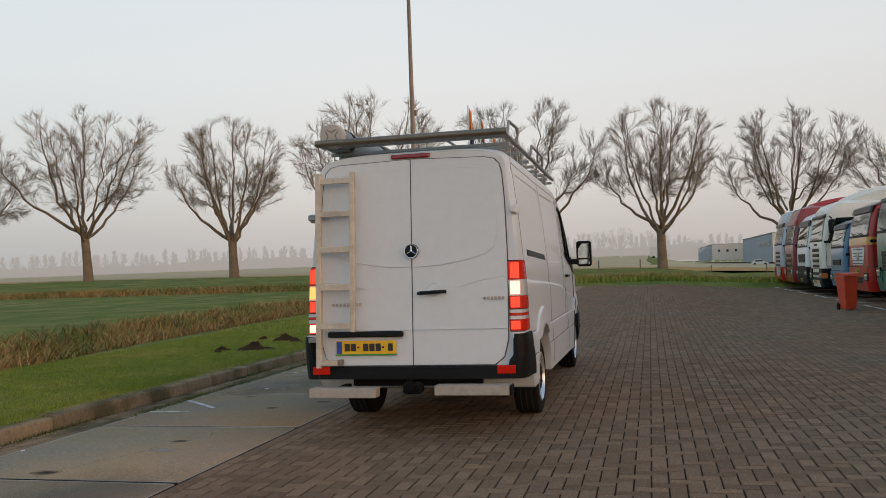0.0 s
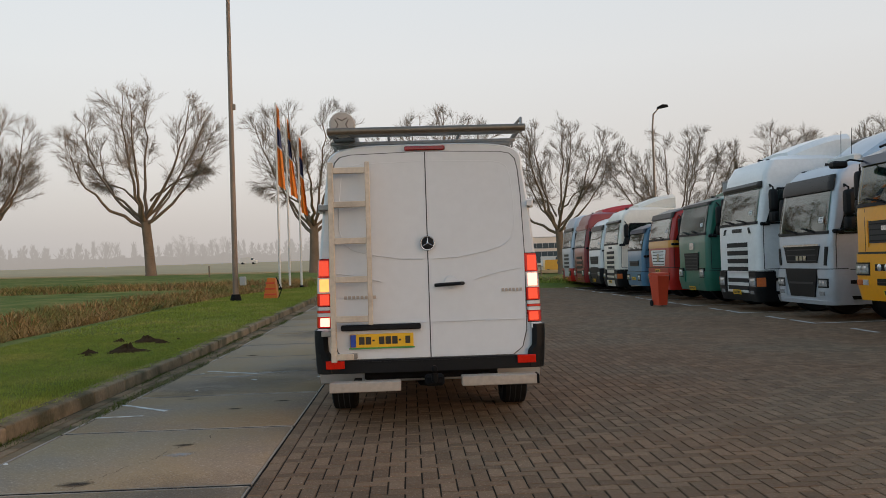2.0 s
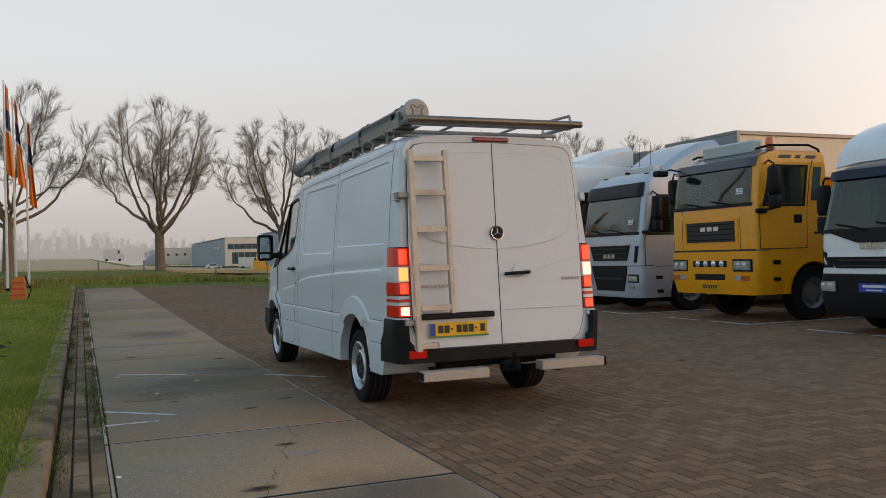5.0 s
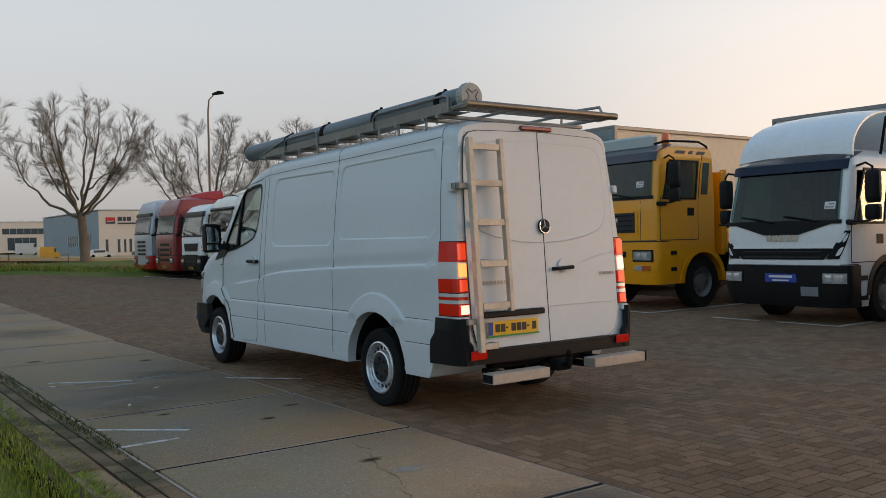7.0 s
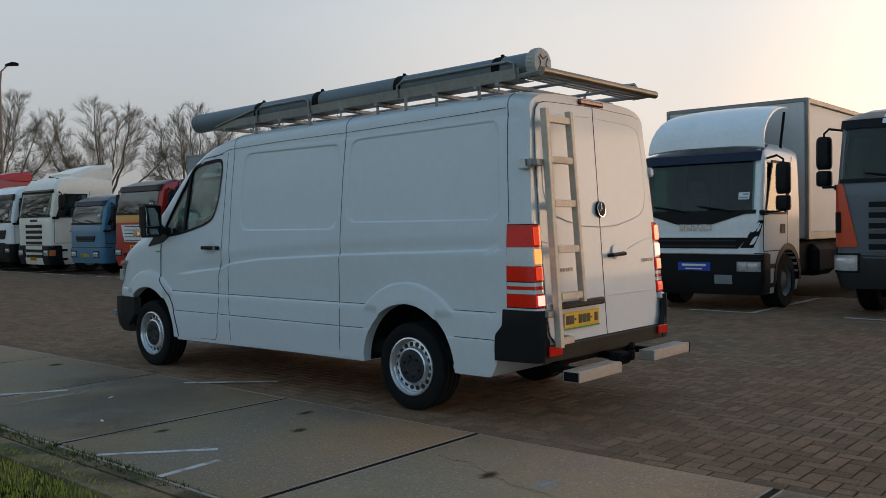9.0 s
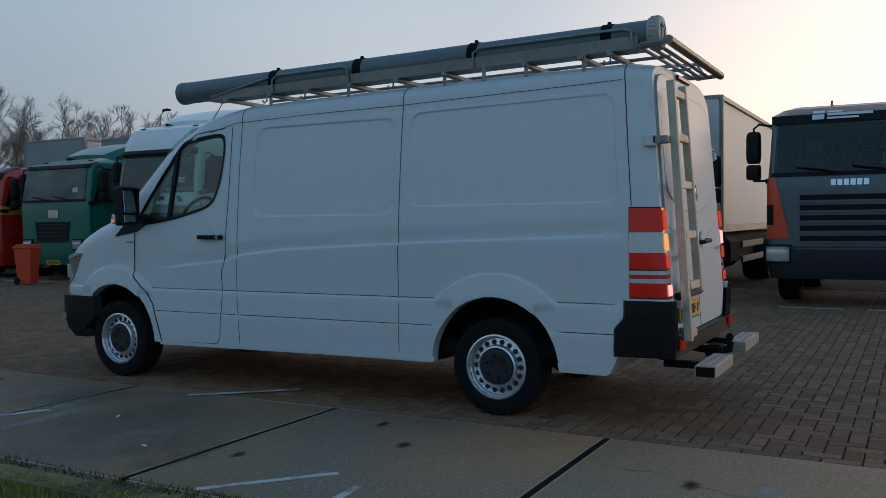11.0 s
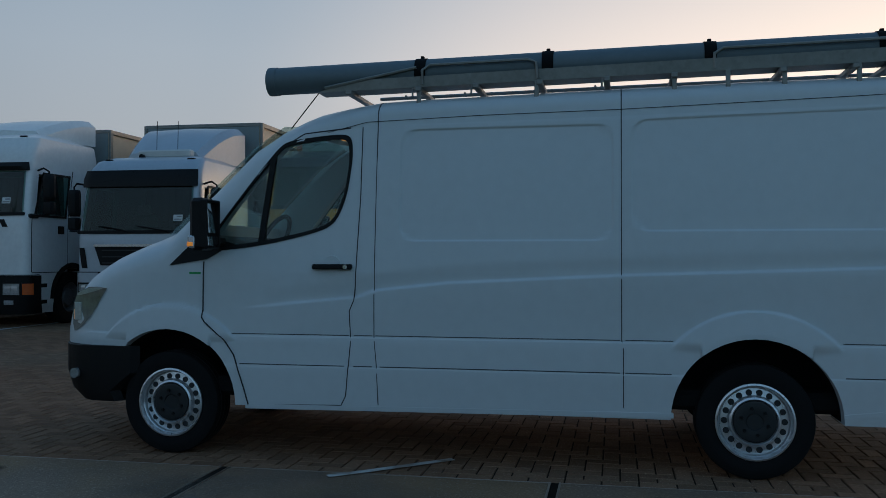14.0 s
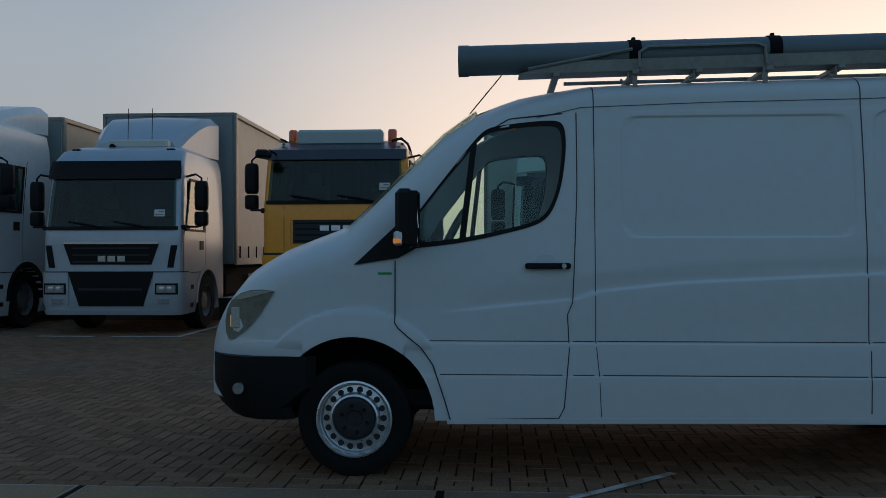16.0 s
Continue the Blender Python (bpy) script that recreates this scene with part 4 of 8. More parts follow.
gen = thing("sign_stand", "orange plastic stand beside the flag pole", "sign stand", pose(-5.05, 23.2, lie(23.2) + 0.12))
part("body", Build().prism([(-0.28, 0), (0.22, 0), (0.14, 0.72), (-0.12, 0.74)], -0.22, 0.22, "y"), "orange_plastic", gen)
part("rib", Build().box((-0.24, -0.235, 0.12), (0.18, -0.22, 0.18), 0.004).box((-0.21, -0.235, 0.32), (0.16, -0.22, 0.38), 0.004).box((-0.18, -0.235, 0.52), (0.13, -0.22, 0.58), 0.004), "red_plastic", gen)
part("handle", Build().tube([(0.22, 0, 0.0), (0.34, 0, 0.3), (0.16, 0, 0.75)], 0.02, 6), "chassis", gen)

bin_ = thing("wheelie_bin", "red plastic two-wheeled refuse bin", "bin", pose(6.65, 15.2, lie(15.2, 6.65) + 0.002, 0, 0, 15) @ Matrix.Diagonal((0.60, 0.66, 0.86, 1)))
part("body", Build().ring_loft([[(sx * w, sy * d, z) for sx, sy in ((-1, -1), (1, -1), (1, 1), (-1, 1))] for z, w, d in ((0.04, 0.21, 0.24), (0.5, 0.25, 0.29), (0.96, 0.29, 0.34))]), "red_plastic", bin_)
part("lid", Build().prism([(-0.36, 0.97), (0.38, 0.97), (0.38, 1.01), (0.2, 1.07), (-0.30, 1.05)], -0.31, 0.31, "x"), "red_plastic", bin_)
part("grip", Build().tube([(-0.26, 0.40, 0.99), (0.26, 0.40, 0.99)], 0.018, 8), "red_plastic", bin_)
for sx in (-1, 1):
    part("wheel", Build().lathe([(0.02, -0.025), (0.10, -0.025), (0.10, 0.025), (0.02, 0.025)], (sx * 0.27, 0.24, 0.10), "x", 16), "rubber", bin_)

for i, (x, y, r) in enumerate(((-4.55, 5.45, 0.42), (-5.10, 5.35, 0.26), (-4.75, 7.15, 0.38), (-4.4, 6.85, 0.24), (-5.3, 7.4, 0.22), (-5.0, 5.0, 0.16), (-4.3, 7.5, 0.14))):
    b = Build()
    rows = []
    for a in range(7):
        f = a / 6
        ring = []
        for k in range(18):
            ang = 2 * math.pi * k / 18
            rr = 0.85 * r * (1 - f) * (1 + 0.5 * noise.noise((math.cos(ang) * 2 + i, math.sin(ang) * 2, f * 3)))
            ring.append((math.cos(ang) * rr, math.sin(ang) * rr * 0.8, -0.02 + 0.34 * r * f ** 0.8 * (1 + 0.8 * noise.noise((k * 1.3, a * 1.7, i)))))
        rows.append(ring)
    b.ring_loft(rows)
    ob = single("molehill", b, "soil", "small dark crumbly molehill on the lawn", "molehill", "molehills", sharp=60)
    ob.matrix_basis = pose(x, y, ground_height(x, y) - 0.01)
post_mesh = mesh_of("post", Build().tube([(0, 0, -0.2), (0, 0, 0.85)], 0.05, 8), "bark")
for x in (-2, 1.2, 6.5, 10.5, -16):
    ob = tagged(new("fence_post", post_mesh), "short dark wooden post in the field", "post", "field posts")
    ob.matrix_basis = pose(x, 62, ground_height(x, 62))


# ---- grass and reeds ----
def blades(name, label, mat, n, place, hmin, hmax, width, seed, lean=0.35):
    rnd = random.Random(seed)
    b = Build()
    v, f = b.v, b.f
    for _ in range(n):
        x, y = place(rnd)
        z = ground_height(x, y)
        h = rnd.uniform(hmin, hmax)
        a = rnd.uniform(0, math.pi)
        lx, ly = rnd.gauss(0, lean) * h, rnd.gauss(0, lean) * h
        dx, dy = math.cos(a) * width, math.sin(a) * width
        k = len(v)
        v.extend(((x - dx, y - dy, z - 0.01), (x + dx, y + dy, z - 0.01), (x + lx * 0.4 + dx * 0.7, y + ly * 0.4 + dy * 0.7, z + h * 0.6), (x + lx * 0.4 - dx * 0.7, y + ly * 0.4 - dy * 0.7, z + h * 0.6), (x + lx, y + ly, z + h)))
        f.extend(((k, k + 1, k + 2, k + 3), (k + 3, k + 2, k + 4)))
    return single(name, b, mat, label, "grass", kind="stuff", fix=False, sharp=80)


blades("lawn_grass", "short green lawn grass beside the kerb", "blade", 170000, lambda r: ((lambda y: (r.uniform(-7.2, -3.56), y))(r.uniform(-4.5, 9))), 0.010, 0.030, 0.0026, 1)
blades("lawn_grass", "short green lawn grass further along", "blade", 40000, lambda r: (r.uniform(-7.3, -3.64), r.uniform(9, 34)), 0.02, 0.05, 0.008, 2)
blades("reeds", "dry brown reeds and weeds in the ditch", "reed", 80000, lambda r: ((lambda y: (ditch_line(y) - r.triangular(0.2, 4.4, 1.0), y))(r.uniform(-6, 36))), 0.06, 0.30, 0.013, 3, 0.95)
blades("reeds", "brown and green weeds along the far ditch", "reed", 42000, lambda r: (r.uniform(-75, 9), r.triangular(35.4, 44, 38)), 0.10, 0.42, 0.022, 4, 0.8)
blades("verge_grass", "rough green verge grass beyond the yard", "blade", 22000, lambda r: (r.uniform(-6, 40), r.uniform(YARD_N + 0.25, 40)), 0.10, 0.42, 0.02, 5)


# ---- stains, scuffs and crumbs on the concrete and bricks ----
def patch_of(name, label, mat, x, y, sx, sy, turn=0.0):
    grid = [[(-1.0 + i * 0.25, -1.0 + j * 0.25, 0.0) for i in range(9)] for j in range(9)]
    ob = single(name, Build().sheet(grid), mat, label, "stain", "stains on the paving", kind="structure", fix=False)
    ob.matrix_basis = pose(x, y, lie(y, x) + 0.0085, 0.6 if y > 7 else 0, 0, turn) @ Matrix.Diagonal((sx, sy, 1, 1))
    ob.visible_shadow = False


for x, y, sx, sy, turn in ((-2.1, 2.1, 1.25, 1.15, 0), (-2.6, 1.4, 0.5, 0.45, 20), (-1.7, 3.2, 0.6, 0.5, 0), (-2.0, 9.0, 1.0, 1.3, 0), (-1.6, -3.2, 0.7, 0.9, 0)):
    patch_of("damp_stain", "dark damp stain on the concrete", "damp", x, y, sx, sy, turn)
for x, y, sx, sy in ((-1.85, 0.15, 0.10, 0.06), (-1.45, 0.55, 0.12, 0.05), (-1.9, -1.55, 0.12, 0.06), (-2.3, -2.7, 0.16, 0.09), (-2.45, 0.9, 0.09, 0.05), (3.4, 0.8, 0.07, 0.06), (-1.5, 4.5, 0.12, 0.10), (-2.6, 5.4, 0.14, 0.1)):
    patch_of("oil_stain", "small dark oil stain on the paving", "oil", x, y, sx, sy)
for x, y, sx, sy in ((-1.85, -1.9, 0.16, 0.10), (-2.35, 2.75, 0.55, 0.10), (-2.0, 3.0, 0.3, 0.12), (-2.55, 0.25, 0.12, 0.05)):
    patch_of("pale_scuff", "pale scuff mark on the concrete", "pale_scuff", x, y, sx, sy)
for k, (x, y) in enumerate(((-2.86, 3.15), (-2.05, 2.35), (-2.55, 1.55), (-3.05, -2.0))):
    b = Build()
    n = 7
    b.prism([(math.cos(2 * math.pi * i / n) * (0.020 + 0.010 * math.sin(i * 2.3 + k)) * 1.4, math.sin(2 * math.pi * i / n) * (0.013 + 0.005 * math.cos(i * 1.7 + k))) for i in range(n)], 0.0, 0.004, "z")
    ob = single("paper_scrap", b, "sticker", "small white scrap lying on the concrete", "litter", "white scraps")
    ob.matrix_basis = pose(x, y, lie(y, x) + 0.0065, 0, 0, k * 40)

def weed(rnd):
    c = rnd.choice(((-3.13, 2.4), (-3.12, 3.9), (-3.15, 1.2), (-3.40, 5.5), (-3.14, 6.2), (-3.11, 0.3), (-3.42, -1.2), (-3.13, 8.8), (-3.41, 11.5), (-3.13, 12.5), (-3.42, 2.9), (-3.12, 15.5), (-3.41, 8.0)))
    return min(-3.08, rnd.gauss(c[0], 0.045)), rnd.gauss(c[1], 0.45)


b = Build()
rnd = random.Random(21)
for _ in range(5200):
    x, y = weed(rnd)
    h, a = rnd.uniform(0.012, 0.045), rnd.uniform(0, math.pi)
    dx, dy = math.cos(a) * 0.005, math.sin(a) * 0.005
    z = lie(y) - 0.006
    b.add([(x - dx, y - dy, z), (x + dx, y + dy, z), (x + rnd.gauss(0, 0.018), y + rnd.gauss(0, 0.018), z + h)], [(0, 1, 2)])
single("gutter_weeds", b, "weed", "low green moss and weeds in the gutter joints", "weeds", kind="stuff", fix=False)
b = Build()
for _ in range(9000):
    y = rnd.uniform(-5, 30)
    x = -3.62 + abs(rnd.gauss(0, 0.045)) * (1 + 0.8 * noise.noise((y * 1.7, 0, 0)))
    h, a = rnd.uniform(0.008, 0.028), rnd.uniform(0, math.pi)
    dx, dy = math.cos(a) * 0.006, math.sin(a) * 0.006
    z = lie(y) + 0.125
    b.add([(x - dx, y - dy, z), (x + dx, y + dy, z), (x + rnd.gauss(0.02, 0.02), y + rnd.gauss(0, 0.02), z + h)], [(0, 1, 2)])
single("kerb_grass", b, "blade", "grass creeping over the kerb's back edge", "grass", kind="stuff", fix=False)

# a fine crack across two slabs
b = Build()
pts = []
p = Vector((-2.32, -2.95, 0))
for i in range(26):
    pts.append((p.x, p.y))
    p += Vector((0.016 + rnd.gauss(0, 0.022), 0.076 + rnd.gauss(0, 0.015), 0))
rows = [[(x - 0.0012 - 0.0012 * (i % 3), y, lie(y) + 0.0088), (x + 0.0012 + 0.001 * (i % 2), y + 0.004, lie(y) + 0.0088)] for i, (x, y) in enumerate(pts)]
single("crack", b.sheet(rows), "joint", "thin dark crack in the concrete", "crack", kind="structure", fix=False)


# ---- trucks: parked side by side, cabs facing the yard ----
class Cab:
    """The shell of a truck cab. Front faces -x at x = 0. Levels: rows of (z, front setback, half width, corner radius)."""

    def __init__(self, levels, depth):
        self.levels, self.depth = levels, depth

    def at(self, z):
        return [table(z, [(l[0], l[i]) for l in self.levels]) for i in (1, 2, 3)]

    def point(self, s, z, off=0.0):
        """s: metres along the wall from the middle of the front, + to +y."""
        setback, w, r = self.at(z)
        sg, a = (1 if s >= 0 else -1), abs(s)
        flat, arc = w - r, r * math.pi / 2
        if a <= flat:
            p, n = (setback, a), (-1, 0)
        elif a <= flat + arc:
            t = (a - flat) / r
            p, n = (setback + r * (1 - math.cos(t)), flat + r * math.sin(t)), (-math.cos(t), math.sin(t))
        else:
            p, n = (setback + r + a - flat - arc, w), (0, 1)
        return (p[0] + n[0] * off, sg * (p[1] + n[1] * off), z)

    def patch(self, b, s0, s1, z0, z1, off=0.012, thick=0.02, s0t=None, s1t=None, crown=0.0):
        """A plate that follows the wall, from z0 to z1; s0t, s1t: its ends at the top."""
        s0t, s1t = s0 if s0t is None else s0t, s1 if s1t is None else s1t
        ns, nz = max(2, int(abs(s1 - s0) / 0.07)), max(2, int((z1 - z0) / 0.2))
        out, back = [], []
        for i in range(nz + 1):
            f = i / nz
            z = z0 + (z1 - z0) * f
            a, c = s0 + (s0t - s0) * f, s1 + (s1t - s1) * f
            bulge = crown * math.sin(math.pi * f)
            out.append([self.point(a + (c - a) * j / ns, z, off + bulge) for j in range(ns + 1)])
            back.append([self.point(a + (c - a) * j / ns, z, off - thick) for j in range(ns + 1)])
        k = len(b.v)
        cols, rows = ns + 1, nz + 1
        b.v += [p for r in out for p in r] + [p for r in back for p in r]
        m = cols * rows
        q = [(i * cols + j, i * cols + j + 1, (i + 1) * cols + j + 1, (i + 1) * cols + j) for i in range(nz) for j in range(ns)]
        edge = list(range(cols)) + [i * cols + cols - 1 for i in range(1, rows)] + [(rows - 1) * cols + j for j in range(cols - 2, -1, -1)] + [i * cols for i in range(rows - 2, 0, -1)]
        b.f += [tuple(i + k for i in f) for f in q] + [tuple(i + m + k for i in f[::-1]) for f in q] + [(x + k, x + m + k, y + m + k, y + k) for x, y in zip(edge, edge[1:] + edge[:1])]
        return b

    def shell(self, step=0.12):
        zs = []
        for (a, *_), (c, *_) in zip(self.levels, self.levels[1:]):
            n = max(1, round((c - a) / step))
            zs += [a + (c - a) * i / n for i in range(n)]
        zs.append(self.levels[-1][0])
        rings = []
        for z in zs:
            setback, w, r = self.at(z)
            flat, arc = w - r, r * math.pi / 2
            end = flat + arc + self.depth - setback - r
            ss = [0, flat * 0.5, flat] + [flat + arc * i / 6 for i in range(1, 7)] + [flat + arc + (end - flat - arc) * i / 4 for i in range(1, 5)]
            right = [self.point(s, z) for s in ss]
            rings.append(right + [(p[0], -p[1], p[2]) for p in right[:0:-1]])
        return Build().ring_loft(rings)


def wheel(parent, x, y, r, w, side, rim="truck_rim"):
    """side: +1 shows its face to +y."""
    t = part("wheel", Build().lathe([(r * 0.58, -w / 2), (r * 0.93, -w / 2), (r, -w * 0.36), (r, w * 0.36), (r * 0.93, w / 2), (r * 0.58, w / 2)], (x, y, r), "y", 36, caps=False), "rubber", parent, "black tyre")
    s = side
    part("rim", Build().lathe([(r * 0.60, s * w * 0.42), (r * 0.56, s * w * 0.47), (r * 0.50, s * w * 0.30), (r * 0.36, s * w * 0.18), (r * 0.30, s * w * 0.36), (r * 0.10, s * w * 0.40), (r * 0.02, s * w * 0.40)], (x, y, r), "y", 28, caps=False), rim, t)
    bolts = Build()
    for k in range(8):
        a = 2 * math.pi * k / 8
        bolts.lathe([(0.018, s * w * 0.15), (0.016, s * w * 0.33)], (x + math.cos(a) * r * 0.40, y, r + math.sin(a) * r * 0.40), "y", 6)
    part("wheel_nuts", bolts, "galvanised", t, kind="stuff")
    return t


def mirror_set(parent, cab, s, z, mat="black_plastic", drop=0.78, out=0.27, kerb_mirror=False):
    for sg in (-1, 1):
        p = Vector(cab.point(sg * s, z, 0.0))
        q = p + Vector((-0.06, sg * out, -0.06))
        low = Vector(cab.point(sg * s, z - drop - 0.05, 0.0))
        arm = part("mirror_arm", Build().tube([p, p + Vector((-0.10, sg * out * 0.7, 0.03)), q + Vector((0, 0, 0.03)), q - Vector((0, 0, 0.1))], 0.018, 6), mat, parent)
        part("mirror_arm", Build().box((low.x - 0.10, low.y - 0.05, low.z - 0.05), (low.x + 0.12, low.y + 0.05, low.z + 0.03), 0.02).tube([low, low + Vector((-0.04, sg * out * 0.8, 0.0)), q + Vector((0, 0, -drop + 0.03)), q + Vector((0, 0, -drop + 0.12))], 0.018, 6), mat, parent)
        part("mirror_housing", rounded_case(q, -0.50, -0.02), mat, arm)
        part("mirror_glass", Build().box((q.x + 0.061, q.y - 0.085, q.z - 0.47), (q.x + 0.066, q.y + 0.085, q.z - 0.05), 0.002), "mirror", arm)
        part("wide_mirror_housing", rounded_case(q, -drop + 0.03, -0.52), mat, arm)
    if kerb_mirror:
        p = Vector(cab.point(s - 0.30, z + 0.05, 0.06))
        arm = part("kerb_mirror_arm", Build().tube([p, p + Vector((-0.20, 0.06, 0.04)), p + Vector((-0.34, 0.10, -0.02))], 0.016, 6), mat, parent)
        part("kerb_mirror", Build().box((p.x - 0.52, p.y + 0.0, p.z - 0.10), (p.x - 0.26, p.y + 0.20, p.z + 0.02), 0.04), mat, arm)


def rounded_case(q, z0, z1):
    """A mirror case, rounded at the front and flat at the back."""
    rings = []
    for f, g in ((0.0, 0.70), (0.06, 0.92), (0.2, 1.0), (0.8, 1.0), (0.94, 0.92), (1.0, 0.70)):
        z = q.z + z0 + (z1 - z0) * f
        rings.append([(q.x + 0.06, q.y + 0.10 * g, z), (q.x - 0.02 * g, q.y + 0.11 * g, z), (q.x - 0.08 * g, q.y + 0.07 * g, z), (q.x - 0.10 * g, q.y, z), (q.x - 0.08 * g, q.y - 0.07 * g, z), (q.x - 0.02 * g, q.y - 0.11 * g, z), (q.x + 0.06, q.y - 0.10 * g, z)])
    return Build().ring_loft(rings)


def cargo(parent, x0, x1, w, z0, z1, mat, frame_mat="galvanised", tarp=False, front="box_front", y=0.0):
    box = part("cargo_box", Build().box((x0, -w, z0), (x1, w, z1), 0.03), mat, parent)
    box.location.y = y
    # Darker grey front against the sunlit colour of tarpaulin sides.
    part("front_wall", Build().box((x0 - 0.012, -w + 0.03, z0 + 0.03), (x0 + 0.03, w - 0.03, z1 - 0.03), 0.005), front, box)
    b = Build()
    for sy in (-1, 1):
        b.box((x0 - 0.02, sy * (w + 0.015) - 0.03, z0 - 0.02), (x0 + 0.08, sy * (w + 0.015) + 0.03, z1 + 0.02), 0.01)
        b.box((x0, sy * (w + 0.015) - 0.025, z1 - 0.07), (x1, sy * (w + 0.015) + 0.025, z1 + 0.02), 0.01)
        b.box((x0, sy * (w + 0.015) - 0.02, z0 - 0.02), (x1, sy * (w + 0.015) + 0.02, z0 + 0.12), 0.01)
    b.box((x0 - 0.02, -w, z1 - 0.05), (x0 + 0.05, w, z1 + 0.025), 0.01)
    part("box_frame", b, frame_mat, box)
    if tarp:
        for sy in (-1, 1):
            for k in range(int((x1 - x0) / 0.6)):
                part("tarp_strap", Build().box((x0 + 0.3 + k * 0.6, sy * (w + 0.02) - 0.01, z0 - 0.02), (x0 + 0.34 + k * 0.6, sy * (w + 0.02) + 0.01, z0 + 0.35), 0.003), "chassis", box)
    return box


def chassis(parent, x0, x1, front_wheel, r=0.50, rear=True, length=6.0):
    part("chassis_frame", Build().box((x0, -0.42, 0.62), (x1, -0.34, 0.90), 0.01).box((x0, 0.34, 0.62), (x1, 0.42, 0.90), 0.01).box((x0 + 0.2, -0.42, 0.68), (x0 + 0.4, 0.42, 0.84)), "chassis", parent)
    part("underbody", Build().box((0.35, -1.0, 0.38), (2.2, 1.0, 0.85), 0.06), "chassis", parent)
    for sy in (-1, 1):
        wheel(parent, front_wheel, sy * 1.02, r, 0.30, sy)
        if rear:
            wheel(parent, length, sy * 0.98, r, 0.52, sy)
    part("fuel_tank", Build().box((2.4, -1.12, 0.45), (3.5, -0.55, 1.0), 0.10), "chassis", parent)
    part("battery_box", Build().box((2.4, 0.60, 0.45), (3.3, 1.12, 1.0), 0.05), "chassis", parent)


def sticker(parent, cab, s, z):
    c = part("price_card", cab.patch(Build(), s - 0.085, s + 0.085, z - 0.055, z + 0.055, 0.030, 0.006), "sticker", parent, "white paper card with grey print")
    part("card_print", cab.patch(cab.patch(Build(), s - 0.07, s + 0.02, z + 0.01, z + 0.035, 0.033, 0.004), s - 0.07, s + 0.07, z - 0.035, z - 0.015, 0.033, 0.004), "sticker_ink", c, kind="stuff")


def plate(parent, cab, z, mat="plate_yellow", w=0.24, off=0.03, s=0.0):
    pl = part("number_plate", cab.patch(Build(), s - w, s + w, z - 0.055, z + 0.055, off, 0.012), mat, parent)
    b = Build()
    for k in range(6):
        a = s - w * 0.8 + k * w * 0.29
        cab.patch(b, a, a + w * 0.16, z - 0.035, z + 0.035, off + 0.003, 0.003)
    part("plate_bars", b, "plate_ink", pl, kind="stuff")


def cab_levels(low, h, a, b, w, rake=0.14, r=0.13):
    """low: the bumper's foot; h: the roof; a, b: foot and head of the windscreen; w: half width."""
    return [(low, 0.05, w - 0.05, r), (low + 0.2, 0.0, w, r), (a - 0.15, 0.0, w, r), (a, 0.02, w, r), (b, 0.02 + rake, w - 0.03, r), ((b + h) / 2, 0.10 + rake, w - 0.05, r), (h - 0.10, rake + 0.26, w - 0.10, r + 0.04), (h, rake + 0.55, w - 0.26, r)]


def letters(t, cab, s0, s1, z0, z1, off, n=3, mat="chrome"):
    """A name badge as plain metal bars."""
    for k in range(n):
        a = s0 + (s1 - s0) * k / n
        part("badge_bar", cab.patch(Build(), a, a + (s1 - s0) / n * 0.78, z0, z1, off, 0.012), mat, t, "plain metal letter bar")


def carve(ob, cutters, solver="EXACT"):
    """Cuts closed shapes out of an object for good."""
    for c in cutters:
        me = bpy.data.meshes.new("cutter")
        me.from_pydata(c.v, [], c.f)
        bm = bmesh.new()
        bm.from_mesh(me)
        bmesh.ops.recalc_face_normals(bm, faces=bm.faces)
        bm.to_mesh(me)
        bm.free()
        tool = new("cutter", me)
        tool.matrix_world = ob.matrix_world
        mod = ob.modifiers.new("cut", "BOOLEAN")
        mod.operation, mod.object, mod.solver = "DIFFERENCE", tool, solver
        bpy.context.view_layer.update()
        tool.matrix_world = ob.matrix_world
        bpy.context.view_layer.update()
        done = bpy.data.meshes.new_from_object(ob.evaluated_get(bpy.context.evaluated_depsgraph_get()))
        ob.modifiers.clear()
        ob.data = done
        bpy.data.objects.remove(tool)
    ob.data.shade_smooth()
    ob.data.set_sharp_from_angle(angle=radians(38))


